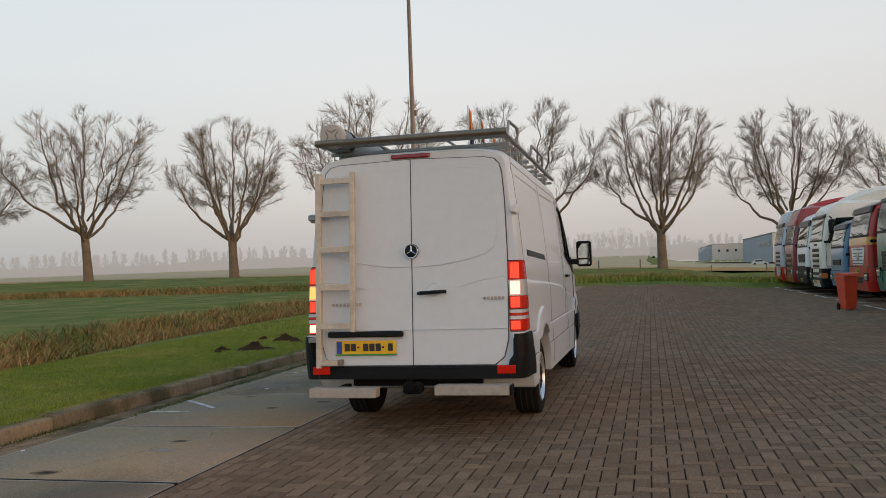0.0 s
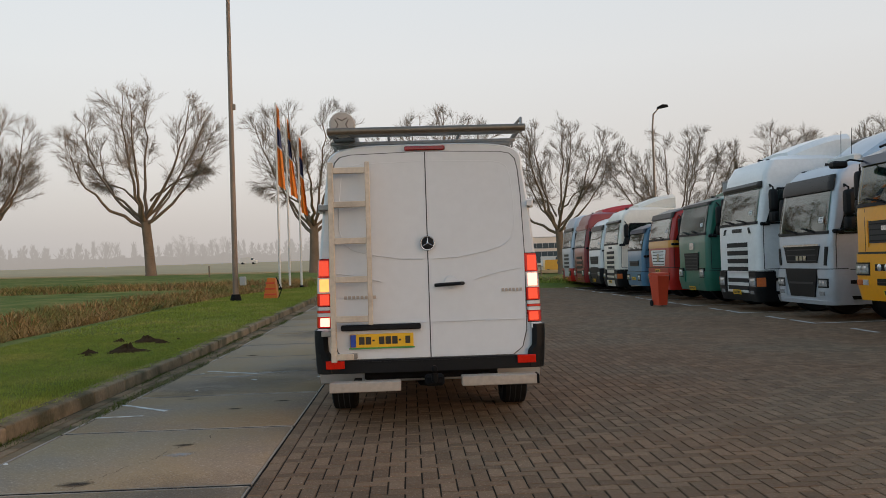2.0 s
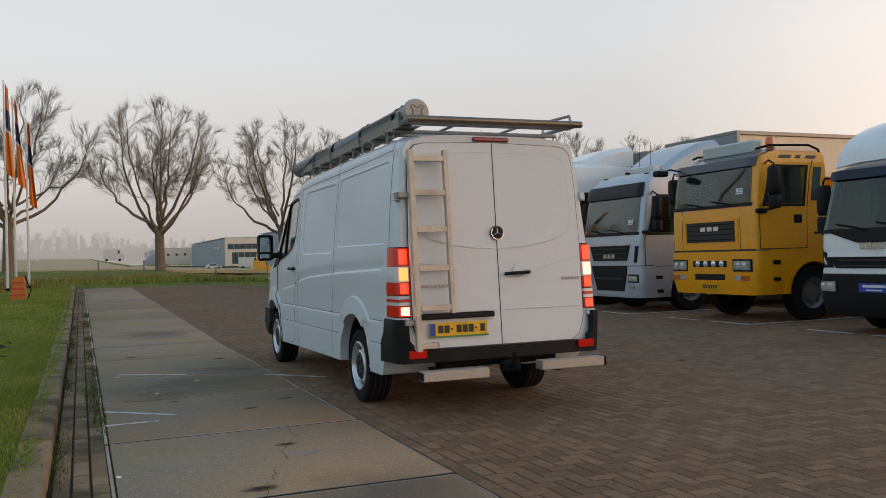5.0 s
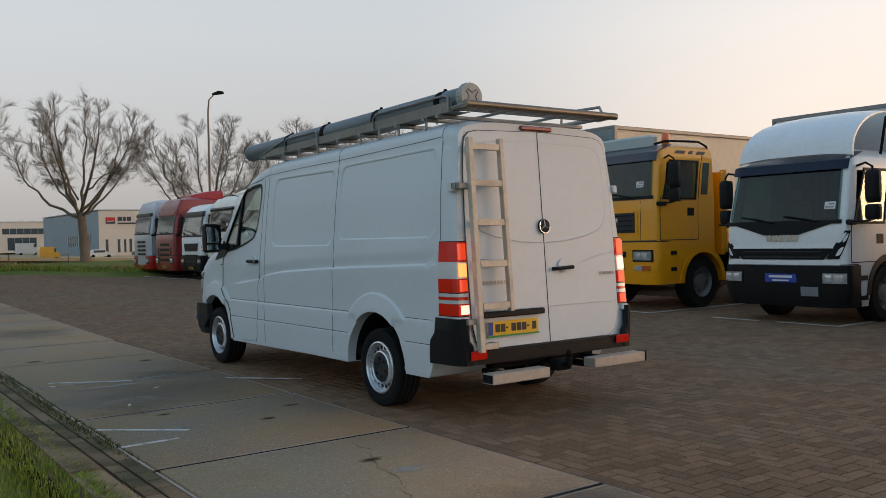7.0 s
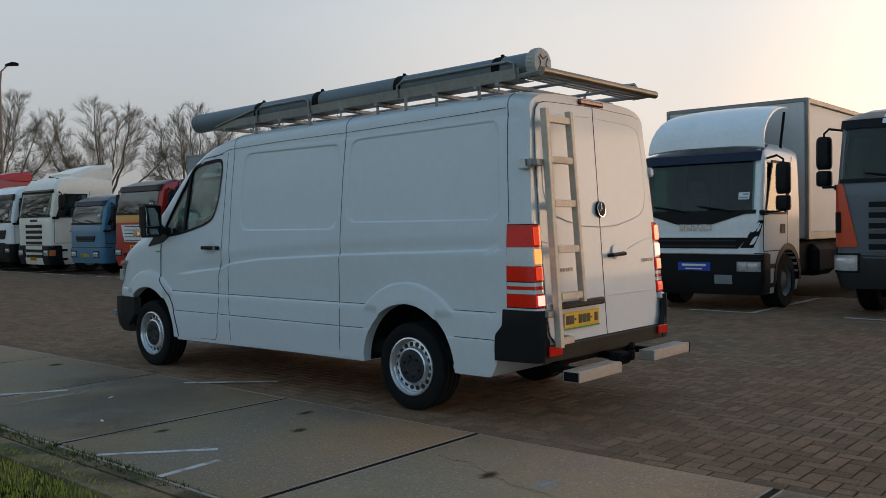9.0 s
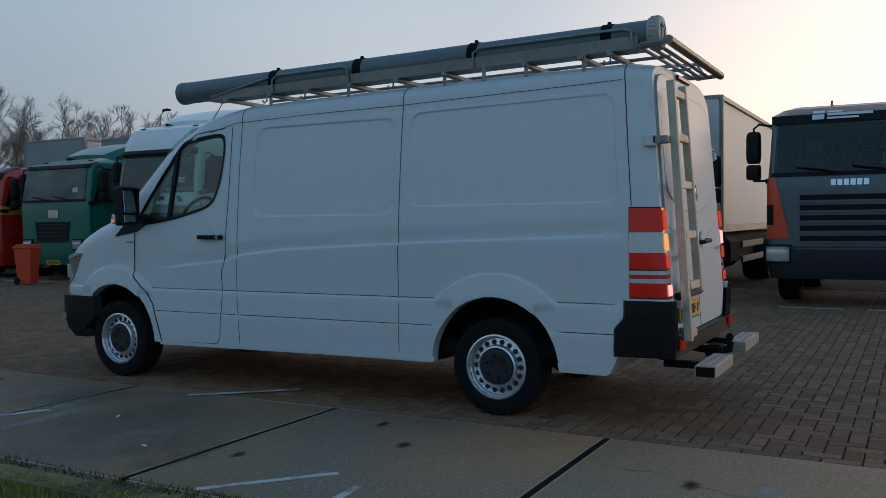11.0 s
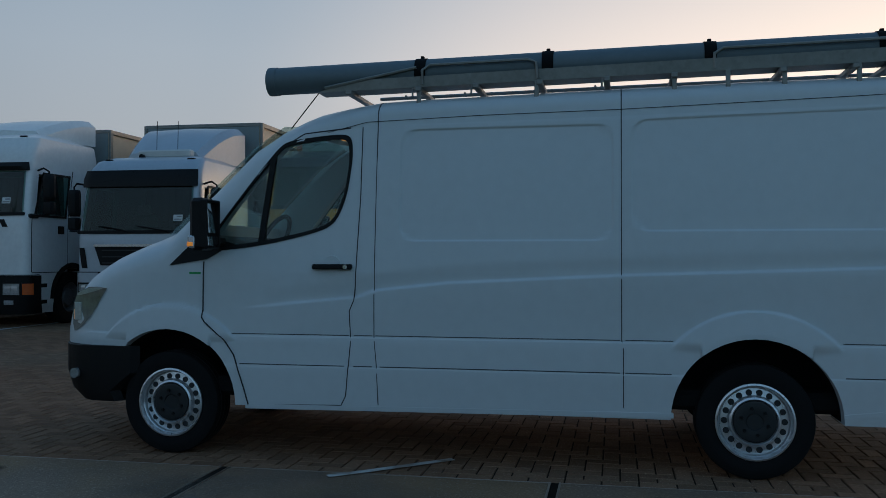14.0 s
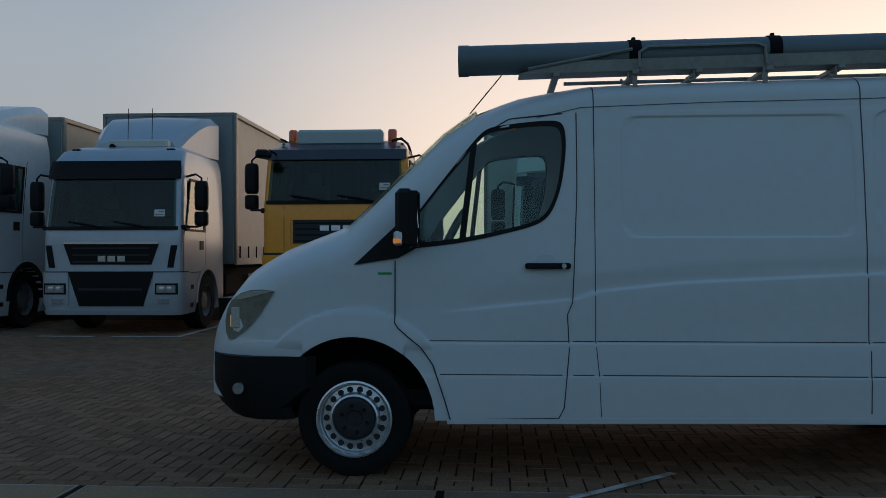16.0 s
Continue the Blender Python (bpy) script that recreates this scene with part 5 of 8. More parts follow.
def furnish(t, shell_, cab, a, b, e, wide, depth, door, wheel_x, wheel_r):
    """Opens a cab behind its panes and fits it out."""
    room = Build().ring_loft([[(x, s * (wide - 0.08 - o), z) for x, s in ((0.10 + o, -1), (depth - 0.10, -1), (depth - 0.10, 1), (0.10 + o, 1))] for z, o in ((a - 0.45, 0.0), (a, 0.0), (b, 0.10), (b + 0.12, 0.16))])
    screen = Build().prism([(-e + 0.03, a + 0.02), (e - 0.03, a + 0.02), (e - 0.07, b - 0.02), (-e + 0.07, b - 0.02)], -0.4, 0.45, "x")
    side = Build().prism([(door[0] + 0.09, a), (door[1] - 0.10, a), (door[1] - 0.10, b - 0.04), (door[0] + 0.22, b - 0.04)], -2.0, 2.0, "y")
    arches = [Build().lathe([(wheel_r + 0.07, sg * (wide - 0.42)), (wheel_r + 0.07, sg * (wide + 0.3))], (wheel_x, 0, wheel_r), "y", 28) for sg in (-1, 1)]
    carve(shell_, [room, screen, side] + arches)
    part("dashboard", Build().prism([(0.14, a - 0.40), (0.62, a - 0.40), (0.60, a - 0.12), (0.42, a - 0.02), (0.16, a + 0.03)], -wide + 0.12, wide - 0.12, "y"), "interior", t)
    for s in (-0.62, 0.62):
        seat = part("seat", Build().box((0.95, s - 0.25, a - 0.40), (1.40, s + 0.25, a - 0.24), 0.05), "cloth_grey", t, "grey cab seat")
        part("backrest", Build().box((1.36, s - 0.24, a - 0.30), (1.50, s + 0.24, a + 0.36), 0.06), "cloth_grey", seat)
        part("headrest", Build().box((1.38, s - 0.13, a + 0.37), (1.47, s + 0.13, a + 0.56), 0.04), "cloth_grey", seat)
    ring = [(0.74 + 0.10 * math.sin(2 * math.pi * k / 24), -0.62 + 0.23 * math.cos(2 * math.pi * k / 24), a + 0.02 + 0.19 * math.sin(2 * math.pi * k / 24)) for k in range(25)]
    part("steering_wheel", Build().tube(ring, 0.016, 6, caps=False), "interior", t)
    part("curtain", Build().sheet([[(depth - 0.16 + 0.02 * math.sin(i * 1.9), -wide + 0.12 + (2 * wide - 0.24) * i / 40, z) for i in range(41)] for z in (a - 0.40, b + 0.08)], thick=lambda p: (p[0] + 0.01, p[1], p[2])), "interior", t)


def truck(label, x, y, body, low, h, glass_z, visor_z, wide=1.22, style="slats", slots=(), slot_w=0.6, grille_z=None, grille_w=(0.7, 0.8), grille_mat="slat_black", lower_z=None, lower_w=(0.55, 0.68), skirt="slat_black", skirt_z=0.95, skirt_s=0.66, lamp_z=(0.6, 0.8), lamp_s=(0.78, 1.1), ind_z=None, fog_z=None, visor="visor_black", badge=None, spoiler=None, trailer=None, plate_z=0.45, band=None, beacons=False, rake=0.14, door=(0.16, 1.22), sill=1.0, depth=2.25, wheel_x=1.35, wheel_r=0.50, yaw=0.0, bumper_z=None, bumper_mat=None, mirrors=True, side_wing=None, hollow=False, box_y=0.0, kerb_mirror=False, rear_pane=None, lip=None, card_s=-0.78, box_front="box_front"):
    """One parked truck; every height in metres over the ground."""
    t = thing("truck", label, "truck", pose(x, y, lie(y, x), 0, 0, yaw), "row of parked trucks")
    cab = Cab(cab_levels(low, h, *glass_z, wide, rake), depth)
    shell_ = part("cab_shell", cab.shell(), body, t)
    a, b = glass_z
    e = wide - 0.09
    glass_mat = "truck_glass" if hollow else "dark_glass"
    if hollow:
        furnish(t, shell_, cab, a, b, e, wide, depth, door, wheel_x, wheel_r)
    ws = part("windscreen", cab.patch(Build(), -e, e, a, b, 0.012, 0.02, -e + 0.04, e - 0.04, 0.014), glass_mat, t, "green-tinted windscreen")
    ws.visible_shadow = not hollow
    part("windscreen_foot", cab.patch(Build(), -e - 0.03, e + 0.03, a - 0.035, a + 0.025, 0.020, 0.03), "slat_black", ws)
    for s in (-0.62, 0.12):
        p, q = Vector(cab.point(s, a + 0.0, 0.05)), Vector(cab.point(s + 0.58, a + 0.10, 0.05))
        part("wiper", Build().tube([p, p.lerp(q, 0.4) + Vector((-0.02, 0, 0.01)), q], 0.014, 5), "chassis", ws)
    v0, v1 = visor_z
    part("sun_visor", cab.patch(Build(), -wide + 0.07, wide - 0.07, v0, v1, 0.055, 0.030, -wide + 0.10, wide - 0.10, 0.025), visor, t)
    # doors
    w = cab.at(a)
    k = w[1] - w[2] + w[2] * math.pi / 2 - w[2] - w[0]
    for sg in (-1, 1):
        d = part("door", cab.patch(Build(), sg * (k + door[0]), sg * (k + door[1]), sill, a - 0.05, 0.006, 0.012), body, t)
        pane = part("side_window", cab.patch(Build(), sg * (k + door[0] + 0.07), sg * (k + door[1] - 0.09), a - 0.02, b - 0.02, 0.002, 0.006, sg * (k + door[0] + 0.20), sg * (k + door[1] - 0.09)), glass_mat, d)
        pane.visible_shadow = not hollow
        for c0, c1, zz0, zz1, c2, c3 in ((0.04, door[1] - door[0] - 0.06, a - 0.05, a - 0.01, 0.045, door[1] - door[0] - 0.06), (0.16, door[1] - door[0] - 0.06, b - 0.04, b, 0.165, door[1] - door[0] - 0.06), (0.04, 0.08, a - 0.03, b - 0.02, 0.17, 0.21), (door[1] - door[0] - 0.10, door[1] - door[0] - 0.06, a - 0.03, b - 0.02, door[1] - door[0] - 0.10, door[1] - door[0] - 0.06)):
            part("window_rubber", cab.patch(Build(), sg * (k + door[0] + c0), sg * (k + door[0] + c1), zz0, zz1, 0.016, 0.02, sg * (k + door[0] + c2), sg * (k + door[0] + c3)), "slat_black", d)
        if rear_pane:
            part("rear_side_window", cab.patch(Build(), sg * (k + rear_pane[0]), sg * (k + rear_pane[1]), a + 0.05, b - 0.03, 0.012, 0.02), "dark_glass", t)
        part("door_handle", cab.patch(Build(), sg * (k + door[1] - 0.30), sg * (k + door[1] - 0.12), a - 0.35, a - 0.20, 0.018, 0.02), "slat_black", d)
        part("door_seam", cab.patch(Build(), sg * (k + door[0] - 0.014), sg * (k + door[0]), sill, a, 0.006, 0.012), "seam", d)
        part("door_seam", cab.patch(Build(), sg * (k + door[0]), sg * (k + door[1]), sill - 0.014, sill, 0.006, 0.012), "seam", d)
        part("door_seam", cab.patch(Build(), sg * (k + door[1]), sg * (k + door[1] + 0.014), sill, b + 0.10, 0.006, 0.012), "seam", d)
        for z in (sill - 0.28, sill - 0.58):
            if z > low:
                part("step", cab.patch(Build(), sg * (k + door[0] - 0.10), sg * (k + door[0] + 0.42), z, z + 0.07, 0.02, 0.05), "slat_black", t)
        arc = [math.pi * i / 12 for i in range(13)]
        R1, R0 = wheel_r + 0.17, wheel_r + 0.07
        part("wheel_arch", Build().prism([(wheel_x + R1 * math.cos(c), wheel_r + R1 * math.sin(c)) for c in arc] + [(wheel_x + R0 * math.cos(c), wheel_r + R0 * math.sin(c)) for c in arc[::-1]], sg * (wide - 0.34), sg * (wide + 0.012), "y"), skirt if skirt != body else body, t)
        part("arch_hollow", Build().prism([(wheel_x + R0 * math.cos(c), wheel_r + R0 * math.sin(c)) for c in arc] + [(wheel_x - R0, low - 0.02), (wheel_x + R0, low - 0.02)][:2], sg * (wide - 0.44), sg * (wide + 0.006 if not hollow else wide - 0.40), "y"), "chassis", t)
        # lower corner and lamps
        part("bumper_corner", cab.patch(Build(), sg * skirt_s, sg * (wide + 0.32), low, skirt_z, 0.032, 0.05), skirt, t)
        hl_ = part("headlight", cab.patch(Build(), sg * lamp_s[0], sg * lamp_s[1], *lamp_z, 0.050, 0.03), "headlight", t)
        for c in (0.3, 0.72):
            mid, zc = lamp_s[0] + (lamp_s[1] - lamp_s[0]) * c, (lamp_z[0] + lamp_z[1]) / 2
            hh = (lamp_z[1] - lamp_z[0]) * 0.32
            part("lamp_bowl", cab.patch(Build(), sg * (mid - hh), sg * (mid + hh), zc - hh, zc + hh, 0.053, 0.006, crown=0.006), "lamp_glass", hl_)
        part("headlight_trim", cab.patch(Build(), sg * (lamp_s[0] - 0.03), sg * (lamp_s[1] + 0.03), lamp_z[0] - 0.03, lamp_z[1] + 0.03, 0.042, 0.03), "slat_black", hl_)
        if ind_z:
            part("indicator", cab.patch(Build(), sg * ind_z[0], sg * ind_z[1], ind_z[2], ind_z[3], 0.048, 0.03), "amber", t)
        if fog_z:
            part("fog_light", cab.patch(Build(), sg * (lamp_s[0] + 0.02), sg * (lamp_s[0] + 0.20), *fog_z, 0.048, 0.03), "headlight", t)
        if side_wing:
            part("air_wing", cab.patch(Build(), sg * side_wing[0], sg * (side_wing[0] + 0.10), side_wing[2], side_wing[3], 0.014, 0.02, sg * side_wing[1], sg * (side_wing[1] + 0.10)), "slat_black", t)
    part("bumper", cab.patch(Build(), -skirt_s, skirt_s, *(bumper_z or (low, low + 0.22)), 0.028, 0.05), bumper_mat or skirt, t)
    part("bumper_gap", cab.patch(Build(), -wide - 0.30, wide + 0.30, skirt_z + 0.004, skirt_z + 0.020, 0.008, 0.012), "seam", t)
    for z0, z1 in slots:
        part("grille_slot", cab.patch(Build(), -slot_w, slot_w, z0, z1, 0.014, 0.03), "slat_black", t)
        part("slot_lip", cab.patch(Build(), -slot_w, slot_w, z0 - 0.026, z0, 0.030, 0.03), lip or body, t)
    if grille_z:
        g0, g1 = grille_z
        gr = part("grille", cab.patch(Build(), -grille_w[0], grille_w[0], g0, g1, 0.016, 0.03, -grille_w[1], grille_w[1]), grille_mat, t)
        n = max(2, int((g1 - g0) / 0.09))
        for i in range(n):
            z = g0 + (g1 - g0) * (i + 0.3) / n
            part("grille_rib", cab.patch(Build(), -grille_w[0] + 0.03, grille_w[0] - 0.03, z, z + 0.022, 0.024, 0.012), "black_plastic" if grille_mat != "slat_black" else "dark_cap", gr)
        part("grille_frame", cab.patch(Build(), -grille_w[1], grille_w[1], g1, g1 + 0.03, 0.026, 0.03), "chrome" if style == "chrome" else body, gr)
    if lower_z:
        lg = part("lower_grille", cab.patch(Build(), -lower_w[0], lower_w[0], *lower_z, 0.034, 0.03, -lower_w[1], lower_w[1]), "slat_black", t)
        part("lower_bar", cab.patch(Build(), -lower_w[0], lower_w[0], lower_z[0] + (lower_z[1] - lower_z[0]) * 0.45, lower_z[0] + (lower_z[1] - lower_z[0]) * 0.52, 0.042, 0.012), "dark_cap", lg)
    if badge:
        letters(t, cab, *badge)
    if band:
        part("colour_band", cab.patch(Build(), -wide - 1.5, wide + 1.5, band[1], band[2], 0.009, 0.012), band[0], t)
    if plate_z:
        plate(t, cab, plate_z, off=0.050, s=0.0)
    if mirrors:
        mirror_set(t, cab, wide + 0.10, b + 0.02, kerb_mirror=kerb_mirror)
    sticker(t, cab, card_s, a + 0.24)
    if spoiler:
        deflector(t, 0.98, depth + 0.05, wide - 0.10, h - 0.02, spoiler[0], spoiler[1])
        # Dark block added for the shaded gap under the deflector.
        part("deflector_mount", Build().box((1.02, -wide + 0.34, h - 0.20), (depth, wide - 0.34, h - 0.005), 0.02), "slat_black", t)
        for sg in (-1, 1):
            part("marker_lamp", Build().box((0.46, sg * 0.80 - 0.07, h - 0.10), (0.54, sg * 0.80 + 0.07, h - 0.05), 0.012), "slat_black", t)
        part("air_horn", Build().tube([(0.72, 0.30, h + 0.02), (0.95, 0.30, h + 0.02)], [0.05, 0.02], 10).box((0.80, 0.27, h - 0.06), (0.86, 0.33, h + 0.01)), "slat_black", t)
    if beacons:
        part("light_box", Build().box((0.42, -0.70, h - 0.10), (0.66, 0.70, h + 0.16), 0.04), "sign_glass", t, "pale roof sign box")
        for sg in (-1, 1):
            bc = part("beacon", Build().lathe([(0.075, 0.0), (0.075, 0.18), (0.06, 0.21)], (0.72, sg * 0.82, h - 0.02), "z", 14), "orange_light", t, "orange beacon")
            part("beacon_foot", Build().lathe([(0.08, -0.10), (0.08, 0.02)], (0.72, sg * 0.82, h - 0.02), "z", 12), "chassis", bc)
    # running gear
    long = trailer[3] if trailer else 5.6
    for sy in (-1, 1):
        part("chassis_rail", Build().box((0.5, sy * 0.38 - 0.04, 0.62), (long, sy * 0.38 + 0.04, 0.90), 0.01), "chassis", t)
        wheel(t, wheel_x, sy * (wide - 0.17), wheel_r, 0.30, sy)
        wheel(t, long - 1.6, sy * 0.98, wheel_r, 0.52, sy)
    part("underbody", Build().box((0.30, -wide + 0.36, low + 0.06), (depth, wide - 0.36, 0.85), 0.06), "chassis", t)
    part("fuel_tank", Build().box((2.4, -1.12, 0.45), (3.4, -0.55, 1.0), 0.10), "chassis", t)
    part("battery_box", Build().box((2.4, 0.60, 0.45), (3.2, 1.12, 1.0), 0.05), "chassis", t)
    if trailer:
        # Added dark block stands for tanks and shade under the cargo body.
        part("underframe", Build().box((depth + 0.1, -0.95, 0.50), (long + 0.4, 0.95, 1.05), 0.05), "chassis", t)
        for sg in (-1, 1):
            for z in (0.50, 0.78):
                part("side_guard", Build().box((depth + 1.5, sg * 1.18 - 0.02, z), (long - 2.3, sg * 1.18 + 0.02, z + 0.12), 0.01), "dark_cap", t)
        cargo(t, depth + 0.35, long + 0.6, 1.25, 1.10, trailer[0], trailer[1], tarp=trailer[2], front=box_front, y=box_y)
    return t, cab


def deflector(t, x0, x1, w, z0, z1, mat):
    """A curved wind deflector on the cab roof."""
    rings = []
    for i in range(9):
        f = i / 8
        x = x0 + (x1 - x0) * f
        top = z0 + 0.16 + (z1 - z0 - 0.16) * math.sin(f * math.pi / 2)
        ww = w * (0.72 + 0.28 * f)
        rings.append([(x, -ww, z0 - 0.03), (x, -ww, top - 0.16), (x, -ww * 0.86, top - 0.03), (x, 0, top), (x, ww * 0.86, top - 0.03), (x, ww, top - 0.16), (x, ww, z0 - 0.03)])
    return part("wind_deflector", Build().ring_loft(rings), mat, t)


white = paint("truck_white", (0.79, 0.785, 0.77))
cream = paint("truck_cream", (0.82, 0.75, 0.64))
silver = paint("truck_silver", (0.47, 0.50, 0.54), 0.42, 0.35)
yellow = paint("truck_yellow", (0.88, 0.345, 0.004))
green = paint("truck_green", (0.012, 0.135, 0.09))
red = paint("truck_red", (0.45, 0.014, 0.008))
dark_red = paint("truck_dark_red", (0.25, 0.015, 0.015))
blue = paint("truck_blue", (0.075, 0.20, 0.31))
grey = paint("truck_grey", (0.085, 0.11, 0.13))
orange_panel = paint("truck_orange", (0.62, 0.06, 0.012))
navy = paint("truck_navy", (0.010, 0.016, 0.040))
gold = paint("truck_gold", (0.66, 0.27, 0.02))

FRONT = 7.75
truck("white truck with black grille slots and roof spoiler", FRONT, 12.35, white, 0.25, 3.58, (2.06, 2.84), (2.85, 3.00), 1.22, slots=((0.95, 1.05), (1.13, 1.24), (1.32, 1.43), (1.51, 1.62), (0.50, 0.60), (0.68, 0.78)), slot_w=0.62, skirt_z=0.94, skirt_s=0.70, lamp_z=(0.60, 0.80), ind_z=(1.14, 1.30, 0.60, 0.80), fog_z=(0.42, 0.50), badge=(-0.30, 0.30, 1.86, 1.95, 0.014, 6, "dark_cap"), spoiler=(4.08, white), trailer=(3.90, "tarp_cream_sunlit", False, 8.6), side_wing=(0.74, 0.66, 1.82, 1.96), bumper_mat="slat_black", bumper_z=(0.25, 0.44), yaw=0.6, hollow=True)
silver_truck, silver_cab = truck("silver-grey truck with dark grille and tarpaulin body", FRONT + 0.05, 9.02, silver, 0.32, 3.10, (1.72, 2.55), (2.52, 2.82), 1.14, "chrome", grille_z=(1.13, 1.46), grille_w=(0.66, 0.78), lower_z=(0.46, 1.02), lower_w=(0.52, 0.70), skirt=silver, skirt_z=1.0, skirt_s=0.70, lamp_z=(0.68, 0.80), lamp_s=(0.76, 1.05), fog_z=(0.50, 0.58), badge=(-0.24, 0.24, 1.18, 1.27, 0.036, 3), spoiler=(3.84, silver), trailer=(3.96, "tarp_cream_sunlit", True, 8.2), plate_z=None, hollow=True, side_wing=(0.92, 0.98, 1.08, 1.44), bumper_z=(0.32, 0.46), wheel_r=0.48, yaw=0.6)
part("roof_light_bar", Build().box((0.80, -0.62, 3.10), (1.00, 0.42, 3.25), 0.03), "white_pole", silver_truck, "white roof light bar")
for y in (-0.45, 0.0, 0.30):
    part("bar_foot", Build().box((0.86, y - 0.03, 2.98), (0.94, y + 0.03, 3.11), 0.008), "chassis", silver_truck)
for y in (-0.30, 0.12):
    part("aerial", Build().tube([(0.95, y, 3.2), (0.97, y, 3.80)], 0.006, 5), "chassis", silver_truck)
part("bumper_lip", silver_cab.patch(Build(), -1.12, 1.12, 0.32, 0.40, 0.058, 0.05), silver, silver_truck)
part("grille_crest", silver_cab.patch(Build(), -0.78, 0.78, 1.46, 1.50, 0.040, 0.03), "chrome", silver_truck, "bright bar over the grille")
yellow_truck, yellow_cab = truck("yellow tractor truck with navy sun visor and beacons", FRONT - 0.15, 5.35, yellow, 0.50, 3.14, (2.11, 2.80), (2.78, 3.10), 1.15, grille_z=(1.46, 1.83), grille_w=(0.66, 0.66), grille_mat="dark_cap", lower_z=(0.76, 0.87), lower_w=(0.42, 0.42), skirt=yellow, skirt_z=1.28, skirt_s=0.0, lamp_z=(0.95, 1.11), lamp_s=(0.66, 1.06), ind_z=(0.86, 1.04, 0.76, 0.85), badge=(-0.27, 0.27, 1.66, 1.74, 0.036, 3), visor=navy, beacons=True, plate_z=0.64, rake=0.10, sill=1.32, depth=1.70, hollow=True, kerb_mirror=True, rear_pane=(1.30, 1.48))
truck("dark green truck with slatted black grille", FRONT, 15.75, green, 0.40, 2.95, (1.93, 2.68), (2.70, 2.86), 1.20, grille_z=(0.95, 1.42), grille_w=(0.55, 0.62), skirt=green, skirt_z=0.92, skirt_s=0.60, lamp_z=(0.78, 0.98), lamp_s=(0.74, 1.04), badge=(-0.22, 0.22, 1.52, 1.70, 0.02, 1), spoiler=(3.45, green), trailer=(3.65, "box_silver", False, 8.4))
truck("red truck with gold band and white grille", FRONT, 19.0, red, 0.33, 2.86, (1.88, 2.54), (2.53, 2.85), 1.20, hollow=True, grille_z=(1.06, 1.56), grille_w=(0.62, 0.80), grille_mat=white, lower_z=(0.55, 0.72), skirt=red, skirt_z=1.0, skirt_s=0.0, lamp_z=(0.66, 0.82), badge=(-0.14, 0.14, 1.20, 1.44, 0.036, 1), band=(gold, 1.62, 1.84), trailer=(3.75, "box_white", False, 8.4), plate_z=0.90)
truck("small blue truck with low cab", FRONT, 22.0, blue, 0.38, 2.52, (1.62, 2.20), (2.18, 2.46), 1.02, hollow=True, visor="visor_navy", grille_z=(1.05, 1.22), grille_w=(0.55, 0.62), skirt=blue, skirt_z=0.86, skirt_s=0.0, lamp_z=(0.58, 0.74), lamp_s=(0.56, 0.86), plate_z=0.62, wheel_r=0.42)
truck("cream-white truck with spoiler and slatted grille", FRONT, 25.6, cream, 0.27, 3.25, (1.90, 2.66), (2.68, 2.80), 1.22, hollow=True, slots=((0.95, 1.05), (1.13, 1.24), (1.32, 1.43), (1.51, 1.62), (0.50, 0.60), (0.68, 0.78)), skirt_z=0.90, lamp_z=(0.58, 0.76), ind_z=(1.14, 1.30, 0.58, 0.76), spoiler=(3.74, cream), badge=(-0.28, 0.28, 1.72, 1.80, 0.014, 6, "dark_cap"), bumper_mat=cream)
truck("white truck with dark grille and black visor", FRONT, 28.6, white, 0.32, 3.05, (1.75, 2.50), (2.52, 2.74), 1.20, hollow=True, grille_z=(1.13, 1.45), lower_z=(0.46, 1.0), skirt="slat_black", skirt_z=0.95, lamp_z=(0.66, 0.80))
truck("dark red truck with high roof", FRONT, 31.9, dark_red, 0.30, 3.45, (1.90, 2.66), (2.70, 2.90), 1.22, slots=((0.70, 0.82), (0.92, 1.04), (1.14, 1.26), (1.36, 1.48)), skirt=dark_red, skirt_z=0.95, lamp_z=(0.62, 0.84), spoiler=(3.80, red), visor=dark_red, side_wing=(0.72, 0.78, 0.7, 1.3), bumper_mat=dark_red)
truck("silver and red truck at the end of the row", FRONT, 35.2, silver, 0.30, 3.50, (1.95, 2.70), (2.74, 2.90), 1.22, slots=((0.95, 1.05), (1.13, 1.24), (1.32, 1.43), (1.51, 1.62)), skirt=red, skirt_z=0.92, lamp_z=(0.60, 0.78), bumper_mat=red)

truck("white tractor truck standing further back in the yard", 12.3, -4.80, white, 0.40, 2.95, (1.93, 2.68), (2.70, 2.86), 1.20, grille_z=(0.95, 1.42), grille_w=(0.55, 0.62), skirt="slat_black", skirt_z=0.92, skirt_s=0.60, lamp_z=(0.66, 0.84), lamp_s=(0.74, 1.04), depth=2.0)

